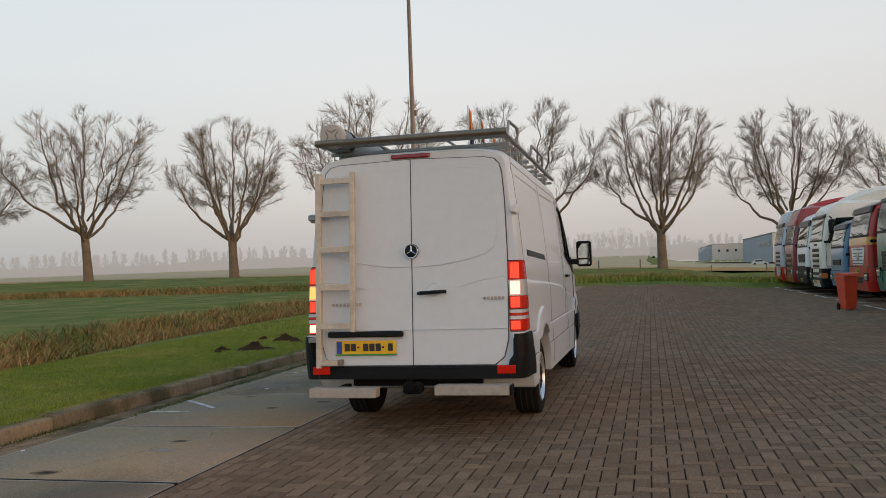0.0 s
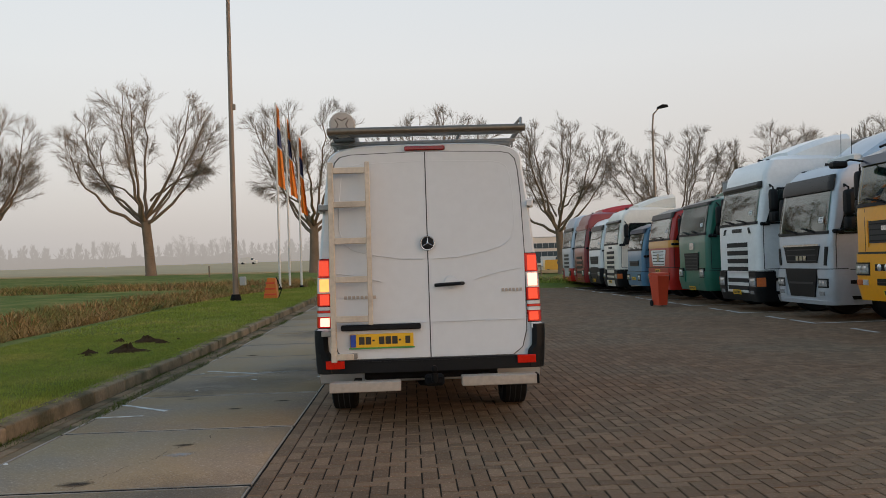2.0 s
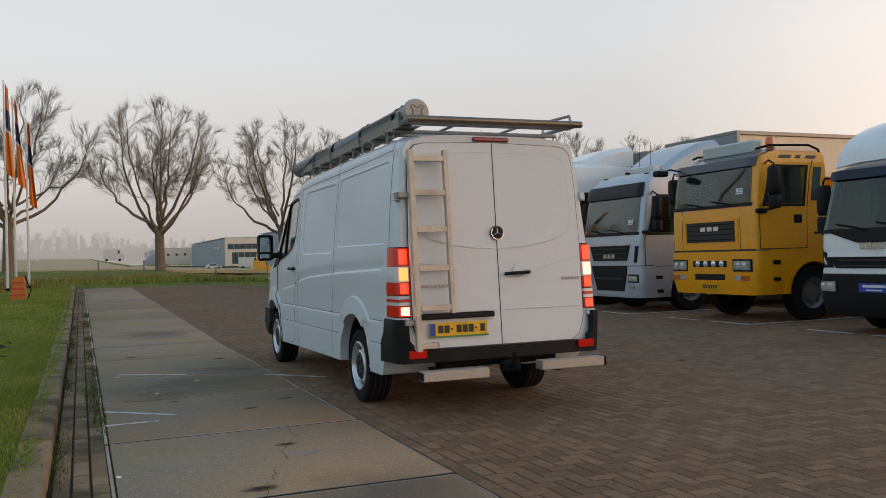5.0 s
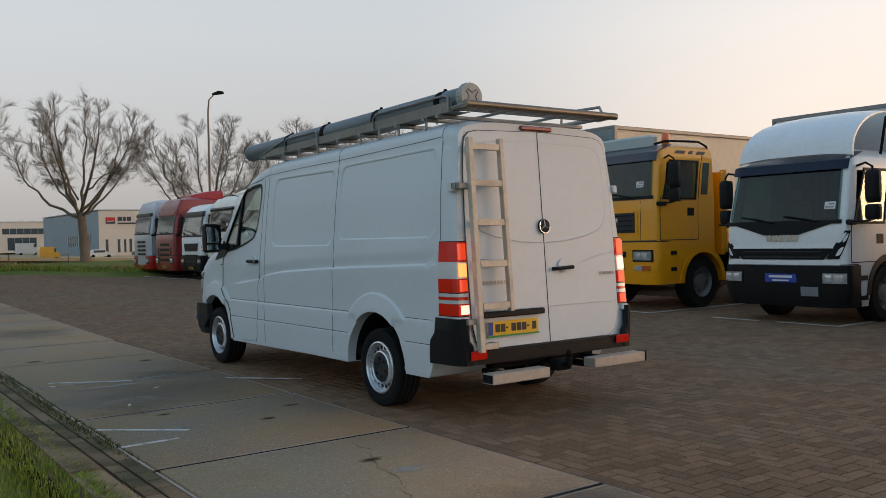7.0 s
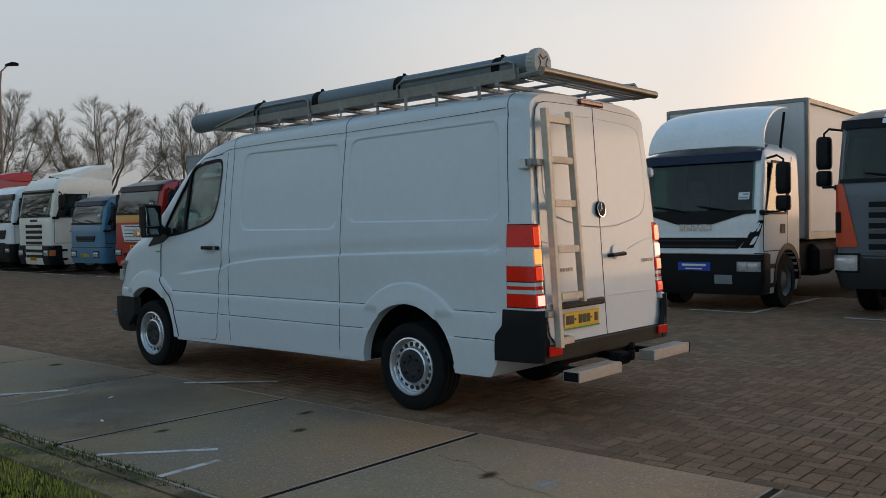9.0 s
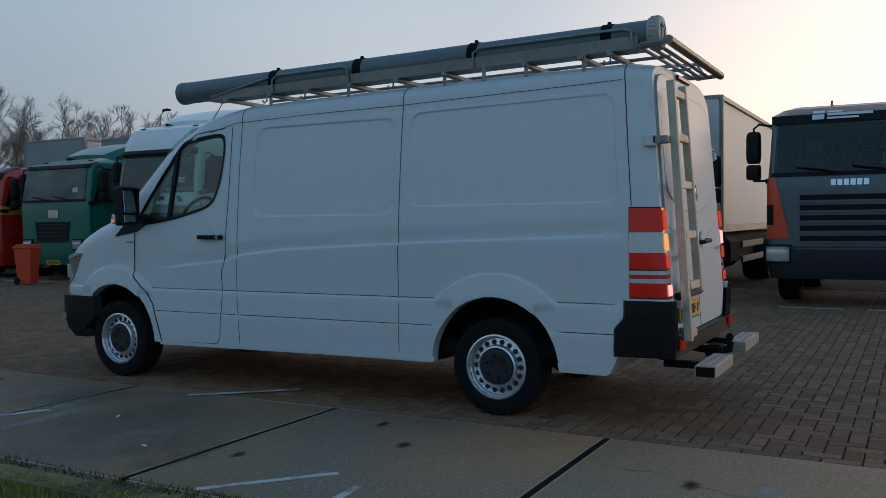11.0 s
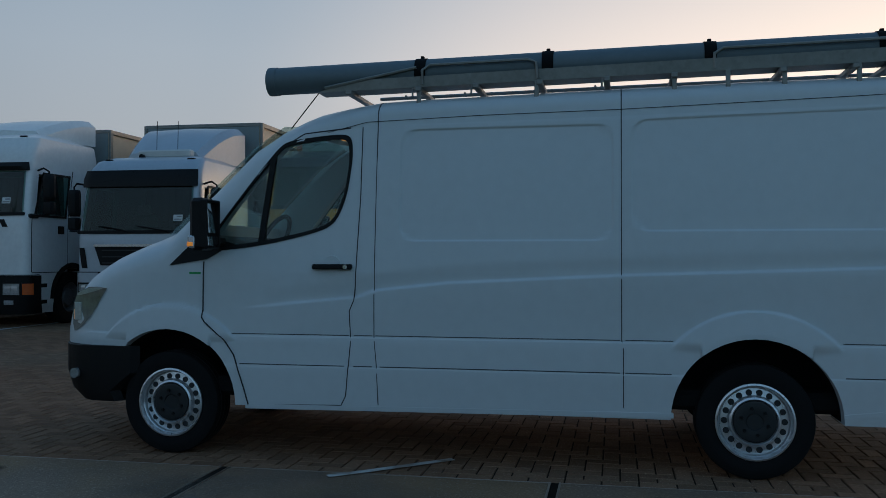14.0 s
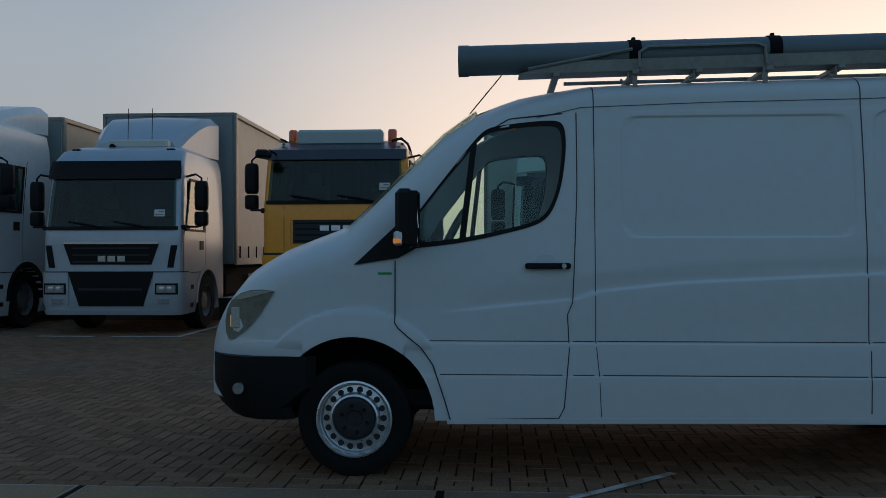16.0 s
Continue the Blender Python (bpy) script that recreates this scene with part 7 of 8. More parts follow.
ribbon("slide_rail", [(-0.62, 1.475), (0.60, 1.44)], 0.055, "slat_black", body, 1, 0.004, 0.012)
for y in (0.755, 2.27, -1.0):
    roof_hoop("roof_joint", y)
for sg in (-1, 1):
    ribbon("panel_seam", [(0.755, 2.12), (0.755, 0.80), (0.745, 0.74), (0.745, 0.40)], 0.006, "soft_seam", body, sg)
    ribbon("panel_seam", [(2.27, 2.12), (2.27, 0.80), (2.25, 0.60), (2.24, 0.37)], 0.005, "soft_seam", body, sg)
    ribbon("panel_seam", [(2.37, 2.12), (2.37, 1.68), (2.395, 1.10), (2.40, 1.02), (2.43, 0.95), (2.42, 0.75), (2.45, 0.42), (2.48, 0.36), (3.10, 0.345)], 0.006, "seam", body, sg)
    ribbon("panel_seam", [(3.10, 0.345), (3.13, 0.45), (3.20, 0.66), (3.27, 0.76), (3.40, 0.87), (3.42, 0.90), (3.42, 1.26)], 0.006, "seam", body, sg, 0.007, 0.014)
    ribbon("panel_seam", [(2.45, 2.115), (2.76, 2.085), (2.92, 1.99)], 0.008, "seam", body, sg)
    ribbon("panel_seam", [(-1.0, 2.20), (-1.0, 1.42)], 0.006, "seam", body, sg)
    ribbon("roof_gutter", [(2.60, 2.09), (2.34, 2.150), (1.6, 2.172), (0.77, 2.182), (-0.10, 2.205), (-0.98, 2.228)], 0.004, "soft_seam", body, sg)
    for a, c in ((3.16, 2.46), (2.40, 2.28), (2.23, 0.765), (0.735, 0.47), (-0.48, -0.86)):
        ribbon("low_fold", [(a, 0.606), (c, 0.606)], 0.0055, "soft_seam", body, sg, 0.003)
    for a, c in ((3.22, 2.43), (2.40, 2.28), (2.26, 0.765), (0.735, 0.46), (-0.47, -0.86)):
        ribbon("rub_line", [(a, 0.798), (c, 0.798)], 0.0045, "soft_seam", body, sg, 0.003)
    h = part("door_handle", Build().box((sg * 0.925, 2.41, 1.212), (sg * 0.965, 2.67, 1.245), 0.014), "black_plastic", body)
    part("handle_cup", Build().lathe([(0.065, sg * 0.915), (0.062, sg * 0.9275)], (0, 2.55, 1.235), "x", 24), "white_paint", h)
    part("door_lock", Build().lathe([(0.016, sg * 0.96), (0.014, sg * 0.968)], (0, 2.45, 1.228), "x", 12), "chrome", h)
    ribbon("sill", [(3.12, 0.335), (0.46, 0.365)], 0.03, "white_paint", body, sg, 0.004, 0.02)
    ribbon("sill", [(-0.47, 0.385), (-0.72, 0.415)], 0.03, "white_paint", body, sg, 0.004, 0.02)
    # wheel houses
    for yc in (0.0, 3.665):
        inner = []
        for a in range(0, 25):
            t_ = math.pi * a / 24
            inner.append((yc + math.cos(t_) * 0.474, 0.345 + math.sin(t_) * 0.474))
        grid = [[(sg * x, y, z) for y, z in inner] for x in (0.50, 0.86)]
        part("wheel_house", Build().sheet(grid, thick=lambda p: (p[0], p[1], p[2] + 0.004)), "chassis", van)
        part("wheel_house_wall", Build().prism(inner, sg * 0.553, sg * 0.563, "x"), "chassis", van)

        # wheel: tyre, pressed steel rim with round holes, dark cap
        xo, r = 0.905, 0.335
        tyre = part("wheel", Build().lathe([(0.20, sg * (xo - 0.22)), (0.31, sg * (xo - 0.225)), (0.333, sg * (xo - 0.20)), (0.335, sg * (xo - 0.03)), (0.328, sg * (xo - 0.012)), (0.30, sg * xo), (0.262, sg * (xo + 0.001)), (0.225, sg * (xo - 0.012)), (0.20, sg * (xo - 0.05))], (0, yc, r), "x", 48, caps=False), "rubber", van, "black tyre")
        groove = Build()
        for xg in (0.06, 0.11, 0.16):
            groove.lathe([(0.3362, sg * (xo - xg - 0.004)), (0.3366, sg * (xo - xg)), (0.3362, sg * (xo - xg + 0.004))], (0, yc, r), "x", 40, caps=False)
        part("tread_groove", groove, "seam", tyre, kind="stuff")
        rim = part("rim", Build().lathe([(0.224, sg * (xo - 0.014)), (0.224, sg * (xo - 0.002)), (0.214, sg * (xo + 0.002)), (0.206, sg * (xo - 0.012)), (0.205, sg * (xo - 0.030)), (0.201, sg * (xo - 0.034)), (0.199, sg * (xo - 0.062)), (0.196, sg * (xo - 0.064)), (0.192, sg * (xo - 0.052)), (0.152, sg * (xo - 0.046)), (0.143, sg * (xo - 0.016)), (0.132, sg * (xo - 0.010)), (0.124, sg * (xo - 0.020)), (0.11, sg * (xo - 0.06))], (0, yc, r), "x", 48, caps=False), "steel_rim", tyre, "silver steel rim")
        for k in range(18):
            a = 2 * math.pi * k / 18
            part("rim_hole", Build().lathe([(0.0190, sg * (xo - 0.075)), (0.0185, sg * (xo - 0.0455))], (0, yc + math.cos(a) * 0.168, r + math.sin(a) * 0.168), "x", 12), "seam", rim)
        cap = part("hub_cap", Build().lathe([(0.122, sg * (xo - 0.03)), (0.120, sg * (xo - 0.014)), (0.104, sg * (xo - 0.010)), (0.05, sg * (xo - 0.016)), (0.045, sg * (xo - 0.022))], (0, yc, r), "x", 40), "dark_cap", tyre, "dark grey hub cap")
        nuts = Build()
        for k in range(6):
            a = 2 * math.pi * (k + 0.3) / 6
            nuts.lathe([(0.013, sg * (xo - 0.014)), (0.010, sg * (xo - 0.004))], (0, yc + math.cos(a) * 0.078, r + math.sin(a) * 0.078), "x", 6)
        part("wheel_nuts", nuts, "black_plastic", cap, kind="stuff")

    # tail lamp wrapped round the corner
    lamp_x = sg * 0.885
    rows_ = (("red_lens", 1.255, 1.405), ("white_lens", 1.125, 1.253), ("red_lens", 1.022, 1.123), ("white_lens", 0.988, 1.014), ("red_lens", 0.966, 0.986), ("white_lens", 0.936, 0.964), ("red_lens", 0.845, 0.934))
    house = None
    for mat, z0, z1 in (("slat_black", 0.838, 1.412),) + rows_:
        o = 0.003 if house is None else 0.010
        grid = []
        for i in range(4):
            z = z0 + (z1 - z0) * i / 3
            y0 = -0.950 - 0.06 * (z - 0.85) - (0 if house is None else 0.007)
            row = [(sg * (side_x(y, z) + o), y, z) for y in (y0, -1.04, -1.09, -1.13, -1.155)]
            xe = side_x(-1.155, z)
            row += [(sg * (xe - 0.008 + o * 0.6), -1.172 - o, z), (sg * (xe - 0.05), -1.178 - o, z), (sg * (xe - 0.095 + (0 if house is None else 0.004)), -1.178 - o, z)]
            grid.append(row)
        ob = part("tail_lamp" if house is None else "lens", Build().sheet(grid, thick=lambda p: (p[0] * 0.985, p[1] + 0.012, p[2])), mat, van if house is None else house, "" if house else "tall red and white tail lamp")
        house = house or ob
    for k, (z0, z1, mt) in enumerate(((1.268, 1.392, "red_lit"), (1.138, 1.242, "lamp_lit" if sg < 0 else "brake_lit"), (1.030, 1.117, "red_lit"), (0.856, 0.924, "brake_lit" if sg < 0 else "red_lit"))):
        xe = table(0.9, W_ROWS) * 0.98
        part("bulb", Build().box((sg * (xe - 0.090), -1.196, z0), (sg * (xe - 0.014), -1.188, z1), 0.012), mt, house, "lit lamp chamber")
    part("hinge", Build().box((sg * 0.835, -1.20, 1.80), (sg * 0.885, -1.15, 1.855), 0.006).box((sg * 0.862, -1.185, 1.79), (sg * 0.895, -1.105, 1.865), 0.006), "hinge_white", van, "pale metal door hinge")
    part("hinge", Build().box((sg * 0.83, -1.21, 0.785), (sg * 0.895, -1.15, 0.835), 0.008).box((sg * 0.87, -1.19, 0.785), (sg * 0.925, -1.10, 0.835), 0.008), "hinge_white", van, "pale metal door hinge")

    # bumper corners
    grid = []
    for z in steps((0.47, 0.62, 0.075), (0.62, 0.74, 0.012), (0.74, 0.825, 0.042)):
        y0 = -0.862 - 0.063 * smooth(0.63, 0.73, z)
        o = 0.022
        row = [(sg * (side_x(y, z) + o), y, z) for y in (y0, -0.98, -1.08)]
        xe = table(z, W_ROWS)
        row += [(sg * (xe + o), -1.13, z), (sg * (xe + o - 0.012), -1.185, z), (sg * (xe - 0.03), -1.225, z), (sg * (xe - 0.10 + 0.04 * smooth(0.60, 0.66, z)), -1.232, z)]
        grid.append(row)
    part("bumper_corner", Build().sheet(grid, thick=lambda p: (p[0] * 0.96, p[1] + 0.03, p[2])), "black_plastic", van)
    part("reflector", Build().box((sg * 0.705, -1.252, 0.512), (sg * 0.855, -1.236, 0.578), 0.008), "red_lens", van, "red bumper reflector")

# rear doors
R = -1.172
grid = [[(x, -1.236 + 0.02 * abs(x) ** 3, z) for x in (-0.86, -0.6, -0.3, 0, 0.3, 0.6, 0.86)] for z in (0.47, 0.485, 0.53, 0.562)]
part("rear_bumper", Build().sheet(grid, thick=lambda p: (p[0], p[1] + 0.09, p[2])), "black_plastic", van)
part("bumper_step", Build().box((-0.84, -1.23, 0.560), (0.84, -1.15, 0.574), 0.005), "black_plastic", van)
for sg in (-1, 1):
    x0, x1 = (-0.79, -0.004) if sg < 0 else (0.004, 0.80)
    outline = [(0.004 * sg, 0.580), (0.68 * sg, 0.580), (0.755 * sg, 0.64), (0.792 * sg, 0.78), (0.800 * sg, 1.40), (0.785 * sg, 1.90), (0.768 * sg, 2.12), (0.748 * sg, 2.205), (0.705 * sg, 2.25), (0.62 * sg, 2.268), (0.004 * sg, 2.285)]
    n = len(outline)
    d = part("rear_door", Build().prism(outline, R - 0.014, R + 0.02, "y"), "white_paint", van, "white rear door", sharp=30)
    edge = [((x * 1.009), z + (0.006 if z > 1.5 else -0.004)) for x, z in outline]
    k = Build()
    for (a, c), (e, g) in zip(list(zip(outline, edge))[:-1], list(zip(outline, edge))[1:]):
        k.add([(a[0], R - 0.0075, a[1]), (c[0] + sg * 0.001, R - 0.0075, c[1]), (g[0] + sg * 0.001, R - 0.0075, g[1]), (e[0], R - 0.0075, e[1])], [(0, 1, 2, 3)])
    part("door_gap", k, "soft_seam", d)
    # pressed shapes
    for nm, pts, r in (("upper_fold", [(0.03, 1.385), (0.25, 1.395), (0.48, 1.435), (0.62, 1.475), (0.69, 1.53), (0.728, 1.64), (0.725, 1.85), (0.705, 2.06), (0.68, 2.14), (0.63, 2.175), (0.55, 2.19), (0.03, 2.205)], 0.0036), ("waist_fold", [(0.38, 1.205), (0.46, 1.228), (0.60, 1.262), (0.79, 1.29)], 0.0036), ("low_fold", [(0.03, 0.868), (0.78, 0.868)], 0.003)):
        fine = []
        for (a, b_), (c, e) in zip(pts, pts[1:]):
            fine += [(a + (c - a) * i / 4, b_ + (e - b_) * i / 4) for i in range(4)]
        fine.append(pts[-1])
        part(nm, Build().tube([(sg * x, R - 0.0115, z) for x, z in fine], r, 8), "white_paint", d)
part("centre_gap", Build().box((-0.004, R - 0.0155, 0.580), (0.004, R - 0.006, 2.285)), "seam", van)
part("high_brake_light", Build().box((-0.17, R - 0.022, 2.296), (0.17, R + 0.05, 2.334), 0.012), "dark_red_lens", van, "dark red high brake light")
badge = part("badge", Build().lathe([(0.062, R - 0.014), (0.060, R - 0.026), (0.050, R - 0.030)], (0.0, 0, 1.515), "y", 32), "slat_black", van, "round dark badge with a bright ring")
part("badge_ring", Build().tube([(0.055 * math.cos(2 * math.pi * k / 32), R - 0.030, 1.515 + 0.055 * math.sin(2 * math.pi * k / 32)) for k in range(33)], 0.0045, 6, caps=False), "chrome", badge)
b = Build()
for k in range(3):
    a = math.pi / 2 + 2 * math.pi * k / 3
    b.tube([(0, R - 0.031, 1.515), (0.05 * math.cos(a), R - 0.031, 1.515 + 0.05 * math.sin(a))], [0.007, 0.002], 6)
part("badge_spokes", b, "chrome", badge, kind="stuff")
hd = part("rear_handle", Build().tube([(0.055, R - 0.02, 1.165), (0.08, R - 0.05, 1.168), (0.26, R - 0.055, 1.175), (0.285, R - 0.02, 1.175)], 0.015, 8), "black_plastic", van)
part("handle_cup", Build().lathe([(0.055, R - 0.013), (0.05, R - 0.019)], (0.185, 0, 1.19), "y", 24), "white_paint", hd)
b = Build()
for k in range(6):
    b.box((0.60 + k * 0.030, R - 0.020, 1.098), (0.620 + k * 0.030, R - 0.016, 1.124), 0.001)
part("model_badge", b, "alu", van, "small silver letter bars", kind="stuff")
b = Build()
for k in range(8):
    b.box((-0.70 + k * 0.034, R - 0.020, 1.072), (-0.676 + k * 0.034, R - 0.016, 1.098), 0.001)
part("model_badge", b, "alu", van, "small silver letter bars", kind="stuff")
part("plate_lamp_bar", Build().box((-0.73, R - 0.05, 0.815), (-0.075, R - 0.01, 0.862), 0.012), "black_plastic", van)
pl = part("number_plate", Build().box((-0.66, R - 0.030, 0.675), (-0.14, R - 0.018, 0.785), 0.004), "plate_yellow", van, "yellow number plate with dark bars")
part("plate_band", Build().box((-0.655, R - 0.033, 0.68), (-0.61, R - 0.029, 0.78)), "plate_blue", pl, "blue band")
part("plate_rim", Build().box((-0.668, R - 0.034, 0.664), (-0.132, R - 0.02, 0.674), 0.002), "plate_green", pl, "green dealer strip")
b = Build()
for k, w in enumerate((0.045, 0.045, 0.02, 0.045, 0.045, 0.045, 0.02, 0.04)):
    x = -0.585 + k * 0.054
    b.box((x, R - 0.033, 0.700 if w > 0.03 else 0.724), (x + w, R - 0.029, 0.762 if w > 0.03 else 0.738))
part("plate_bars", b, "plate_ink", pl, kind="stuff")

# front end
grid = []
for z in (0.33, 0.40, 0.52, 0.64, 0.70):
    row = []
    for i in range(25):
        a = -1 + 2 * i / 24
        if abs(a) > 0.72:
            f = (abs(a) - 0.72) / 0.28
            y = 4.36 - f * (0.42 if z > 0.45 else 0.26)
            x = 0.925 + 0.012 * f if f < 0.6 else 0.935
        else:
            y = 4.66 - 0.30 * (abs(a) / 0.72) ** 3
            x = 0.925 * (abs(a) / 0.72) ** 0.85
        inset = 0.10 if z < 0.36 else (0.035 if z < 0.45 else 0.0)
        row.append((math.copysign(x - inset * 0.25, a), y - inset * (1.0 if abs(a) < 0.8 else 0.35), z))
    grid.append(row)
fb = part("front_bumper", Build().sheet(grid, thick=lambda p: (p[0] * 0.95, p[1] - 0.05, p[2])), "black_plastic", van)
part("front_grille", Build().prism([(-0.42, 0.74), (0.42, 0.74), (0.50, 1.02), (-0.50, 1.02)], 4.50, 4.60, "y"), "slat_black", van)
part("front_undertray", Build().box((-0.80, 3.95, 0.32), (0.80, 4.30, 0.37), 0.02), "chassis", van)
for sg in (-1, 1):
    lens = [(4.135, 1.082), (4.21, 1.090), (4.29, 1.086), (4.36, 1.064), (4.42, 1.025), (4.455, 0.97), (4.47, 0.90), (4.465, 0.83), (4.44, 0.785), (4.40, 0.795), (4.34, 0.833), (4.28, 0.885), (4.22, 0.955), (4.17, 1.03)]
    n = len(lens)
    hl_ = part("headlight", Build().add([(sg * (side_x(y, z) + o), y, z) for o in (0.010, -0.03) for y, z in lens], [tuple(range(n)), tuple(range(2 * n - 1, n - 1, -1))] + [(i, (i + 1) % n, n + (i + 1) % n, n + i) for i in range(n)]), "van_headlight", van, "clear swept headlight")
    brow = [(4.15, 1.079), (4.21, 1.084), (4.29, 1.080), (4.36, 1.058), (4.40, 1.032), (4.36, 1.030), (4.28, 1.046)]
    n = len(brow)
    part("headlight_brow", Build().add([(sg * (side_x(y, z) + o), y, z) for o in (0.026, 0.0) for y, z in brow], [tuple(range(n)), tuple(range(2 * n - 1, n - 1, -1))] + [(i, (i + 1) % n, n + (i + 1) % n, n + i) for i in range(n)]), "lamp_glass", hl_, "bright upper reflector")
    part("headlight_bowl", Build().box((sg * (side_x(4.38, 0.94) + 0.002), 4.365, 0.86), (sg * (side_x(4.38, 0.94) + 0.014), 4.415, 0.98), 0.012), "lamp_glass", hl_)
    part("headlight_bulb", Build().box((sg * (side_x(4.40, 0.90) + 0.004), 4.395, 0.865), (sg * (side_x(4.40, 0.90) + 0.018), 4.425, 0.935), 0.012), "warm_bulb", hl_, "warm glowing bulb")
    part("fog_light", Build().lathe([(0.035, sg * 0.90), (0.033, sg * 0.945)], (0, 4.34, 0.515), "x", 18), "headlight", fb)
ribbon("side_label", [(3.44, 1.185), (3.52, 1.185)], 0.014, "plate_green", van, -1, 0.002, 0.003)

# under the rear: tow bar and step beams
part("tow_bar", Build().box((-0.55, -1.12, 0.40), (0.55, -1.02, 0.48), 0.01).tube([(0.02, -1.1, 0.42), (0.02, -1.30, 0.40), (0.02, -1.38, 0.42), (0.02, -1.38, 0.47)], 0.028, 8).box((-0.06, -1.34, 0.36), (0.10, -1.22, 0.45), 0.02), "chassis", van)
part("tow_ball", Build().lathe([(0.010, 0.47), (0.026, 0.49), (0.026, 0.51), (0.012, 0.53)], (0.02, -1.38, 0), "z", 14), "chassis", van)
for x0, x1, up in ((-0.815, -0.25, 0.022), (0.235, 0.83, 0.042)):
    st = part("step_beam", Build().box((x0, -1.45, 0.325 + up), (x1, -1.32, 0.402 + up), 0.005), "alu", van, "aluminium box step beam")
    part("beam_mouth", Build().box((x0 - 0.002 if x0 < 0 else x0 + 0.30, -1.442, 0.333 + up), (x0 + 0.002 if x0 < 0 else x0 + 0.304, -1.328, 0.394 + up)), "chassis", st)
    part("beam_bracket", Build().box((x0 + 0.18, -1.325, 0.35 + up), (x0 + 0.24, -1.08, 0.395 + up), 0.005), "chassis", st)
    studs = Build()
    for i in range(int((x1 - x0) / 0.05)):
        for j in range(2):
            studs.box((x0 + 0.02 + i * 0.05, -1.43 + j * 0.05, 0.401 + up), (x0 + 0.04 + i * 0.05, -1.405 + j * 0.05, 0.404 + up))
    part("step_studs", studs, "alu", st, kind="stuff")
part("beam_end", Build().box((0.832, -1.45, 0.367), (0.85, -1.32, 0.444), 0.004), "chassis", van)
part("axle", Build().tube([(-0.7, 0, 0.335), (0.7, 0, 0.335)], 0.06, 10).lathe([(0.05, -0.16), (0.15, -0.08), (0.15, 0.08), (0.05, 0.16)], (0, 0, 0.335), "x", 16), "chassis", van)
part("underfloor", Build().box((-0.84, -0.72, 0.38), (0.84, 4.3, 0.50), 0.03).box((-0.35, 0.8, 0.26), (0.35, 3.0, 0.40), 0.04), "chassis", van)
part("exhaust", Build().tube([(0.45, 2.0, 0.30), (0.45, 0.4, 0.30), (0.62, -0.3, 0.31), (0.70, -0.9, 0.30)], 0.03, 8), "chassis", van)

# ---- ladder on the rear door ----
ladder = thing("ladder", "worn aluminium ladder fixed to the rear door", "ladder", pose(0, 0, 0))
for x0, x1, z0, z1 in ((-0.780, -0.735, 0.57, 2.20), (-0.475, -0.437, 0.865, 2.20)):
    part("stile", Build().box((x0, -1.305, z0), (x1, -1.255, z1), 0.004), "ladder_alu", ladder)
for z in (2.13, 1.85, 1.55, 1.235, 0.915):
    part("rung", Build().box((-0.737, -1.298, z - 0.025), (-0.473, -1.262, z + 0.025), 0.004), "ladder_alu", ladder)
part("rung", Build().box((-0.737, -1.298, 0.588), (-0.60, -1.262, 0.635), 0.004), "ladder_alu", ladder)
for z in (1.83, 0.80):
    part("bracket", Build().box((-0.86, -1.258, z - 0.022), (-0.76, -1.185, z + 0.022), 0.004).box((-0.87, -1.215, z - 0.026), (-0.83, -1.165, z + 0.026), 0.004), "galvanised", ladder)
part("bracket", Build().box((-0.62, -1.26, 0.59), (-0.575, -1.185, 0.632), 0.004), "galvanised", ladder)

# ---- roof rack ----
rack = thing("roof_rack", "galvanised tubular roof rack with cross bars", "roof rack", pose(0.025, 0, 0))
for sg in (-1, 1):
    if sg > 0:
        part("side_rail", Build().tube([(sg * 0.80, -1.02, 2.455), (sg * 0.80, 2.55, 2.40)], 0.020, 8), "galvanised", rack)
        part("upper_rail", Build().tube([(0.82, -1.05, 2.44), (0.83, -0.98, 2.56), (0.83, -0.55, 2.57), (0.83, -0.5, 2.52), (0.82, -0.5, 2.45)], 0.013, 8), "galvanised", rack)
        part("upper_rail", Build().tube([(0.82, 0.4, 2.44), (0.83, 0.45, 2.54), (0.83, 1.3, 2.53), (0.82, 1.35, 2.43)], 0.013, 8), "galvanised", rack)
    for y in (-0.60, -0.19, 0.13, 0.44, 1.27, 2.02):
        part("foot", Build().box((sg * 0.766, y - 0.014, 2.22), (sg * 0.778, y + 0.014, 2.424 - 0.0155 * (y + 1)), 0.003), "galvanised", rack)
    for y in (-0.78, 0.87, 1.68, 2.06):
        z = 2.41 - 0.0155 * (y + 1)
        part("hook", Build().tube([(sg * 0.775, y, z), (sg * 0.775, y, z - 0.045), (sg * 0.775, y + 0.025, z - 0.06), (sg * 0.775, y + 0.045, z - 0.04)], 0.007, 5), "galvanised", rack)
for y in (-0.78, -0.58, -0.18, 0.44, 0.84, 1.25, 1.65, 2.02, 2.48):
    z = 2.407 - 0.0155 * (y + 1)
    part("cross_bar", Build().box((-0.80, y - 0.02, z - 0.015), (0.80, y + 0.02, z + 0.015), 0.005), "galvanised", rack)
part("roller", Build().tube([(-0.80, -1.16, 2.455), (0.84, -1.16, 2.455)], 0.030, 12), "roller_bronze", rack, "worn bronze-brown loading roller")
for x in (-0.79, 0.80):
    part("roller_arm", Build().tube([(x, -1.16, 2.45), (x, -0.98, 2.44)], 0.016, 6), "galvanised", rack)
for x in (-0.3, 0.3):
    part("brace", Build().tube([(x, -1.05, 2.44), (x, 2.4, 2.39)], 0.012, 6), "galvanised", rack)
for y in (-1.08, -1.02, -0.96):
    part("tread_slat", Build().box((-0.78, y - 0.014, 2.432), (0.80, y + 0.014, 2.450), 0.004), "galvanised", rack)

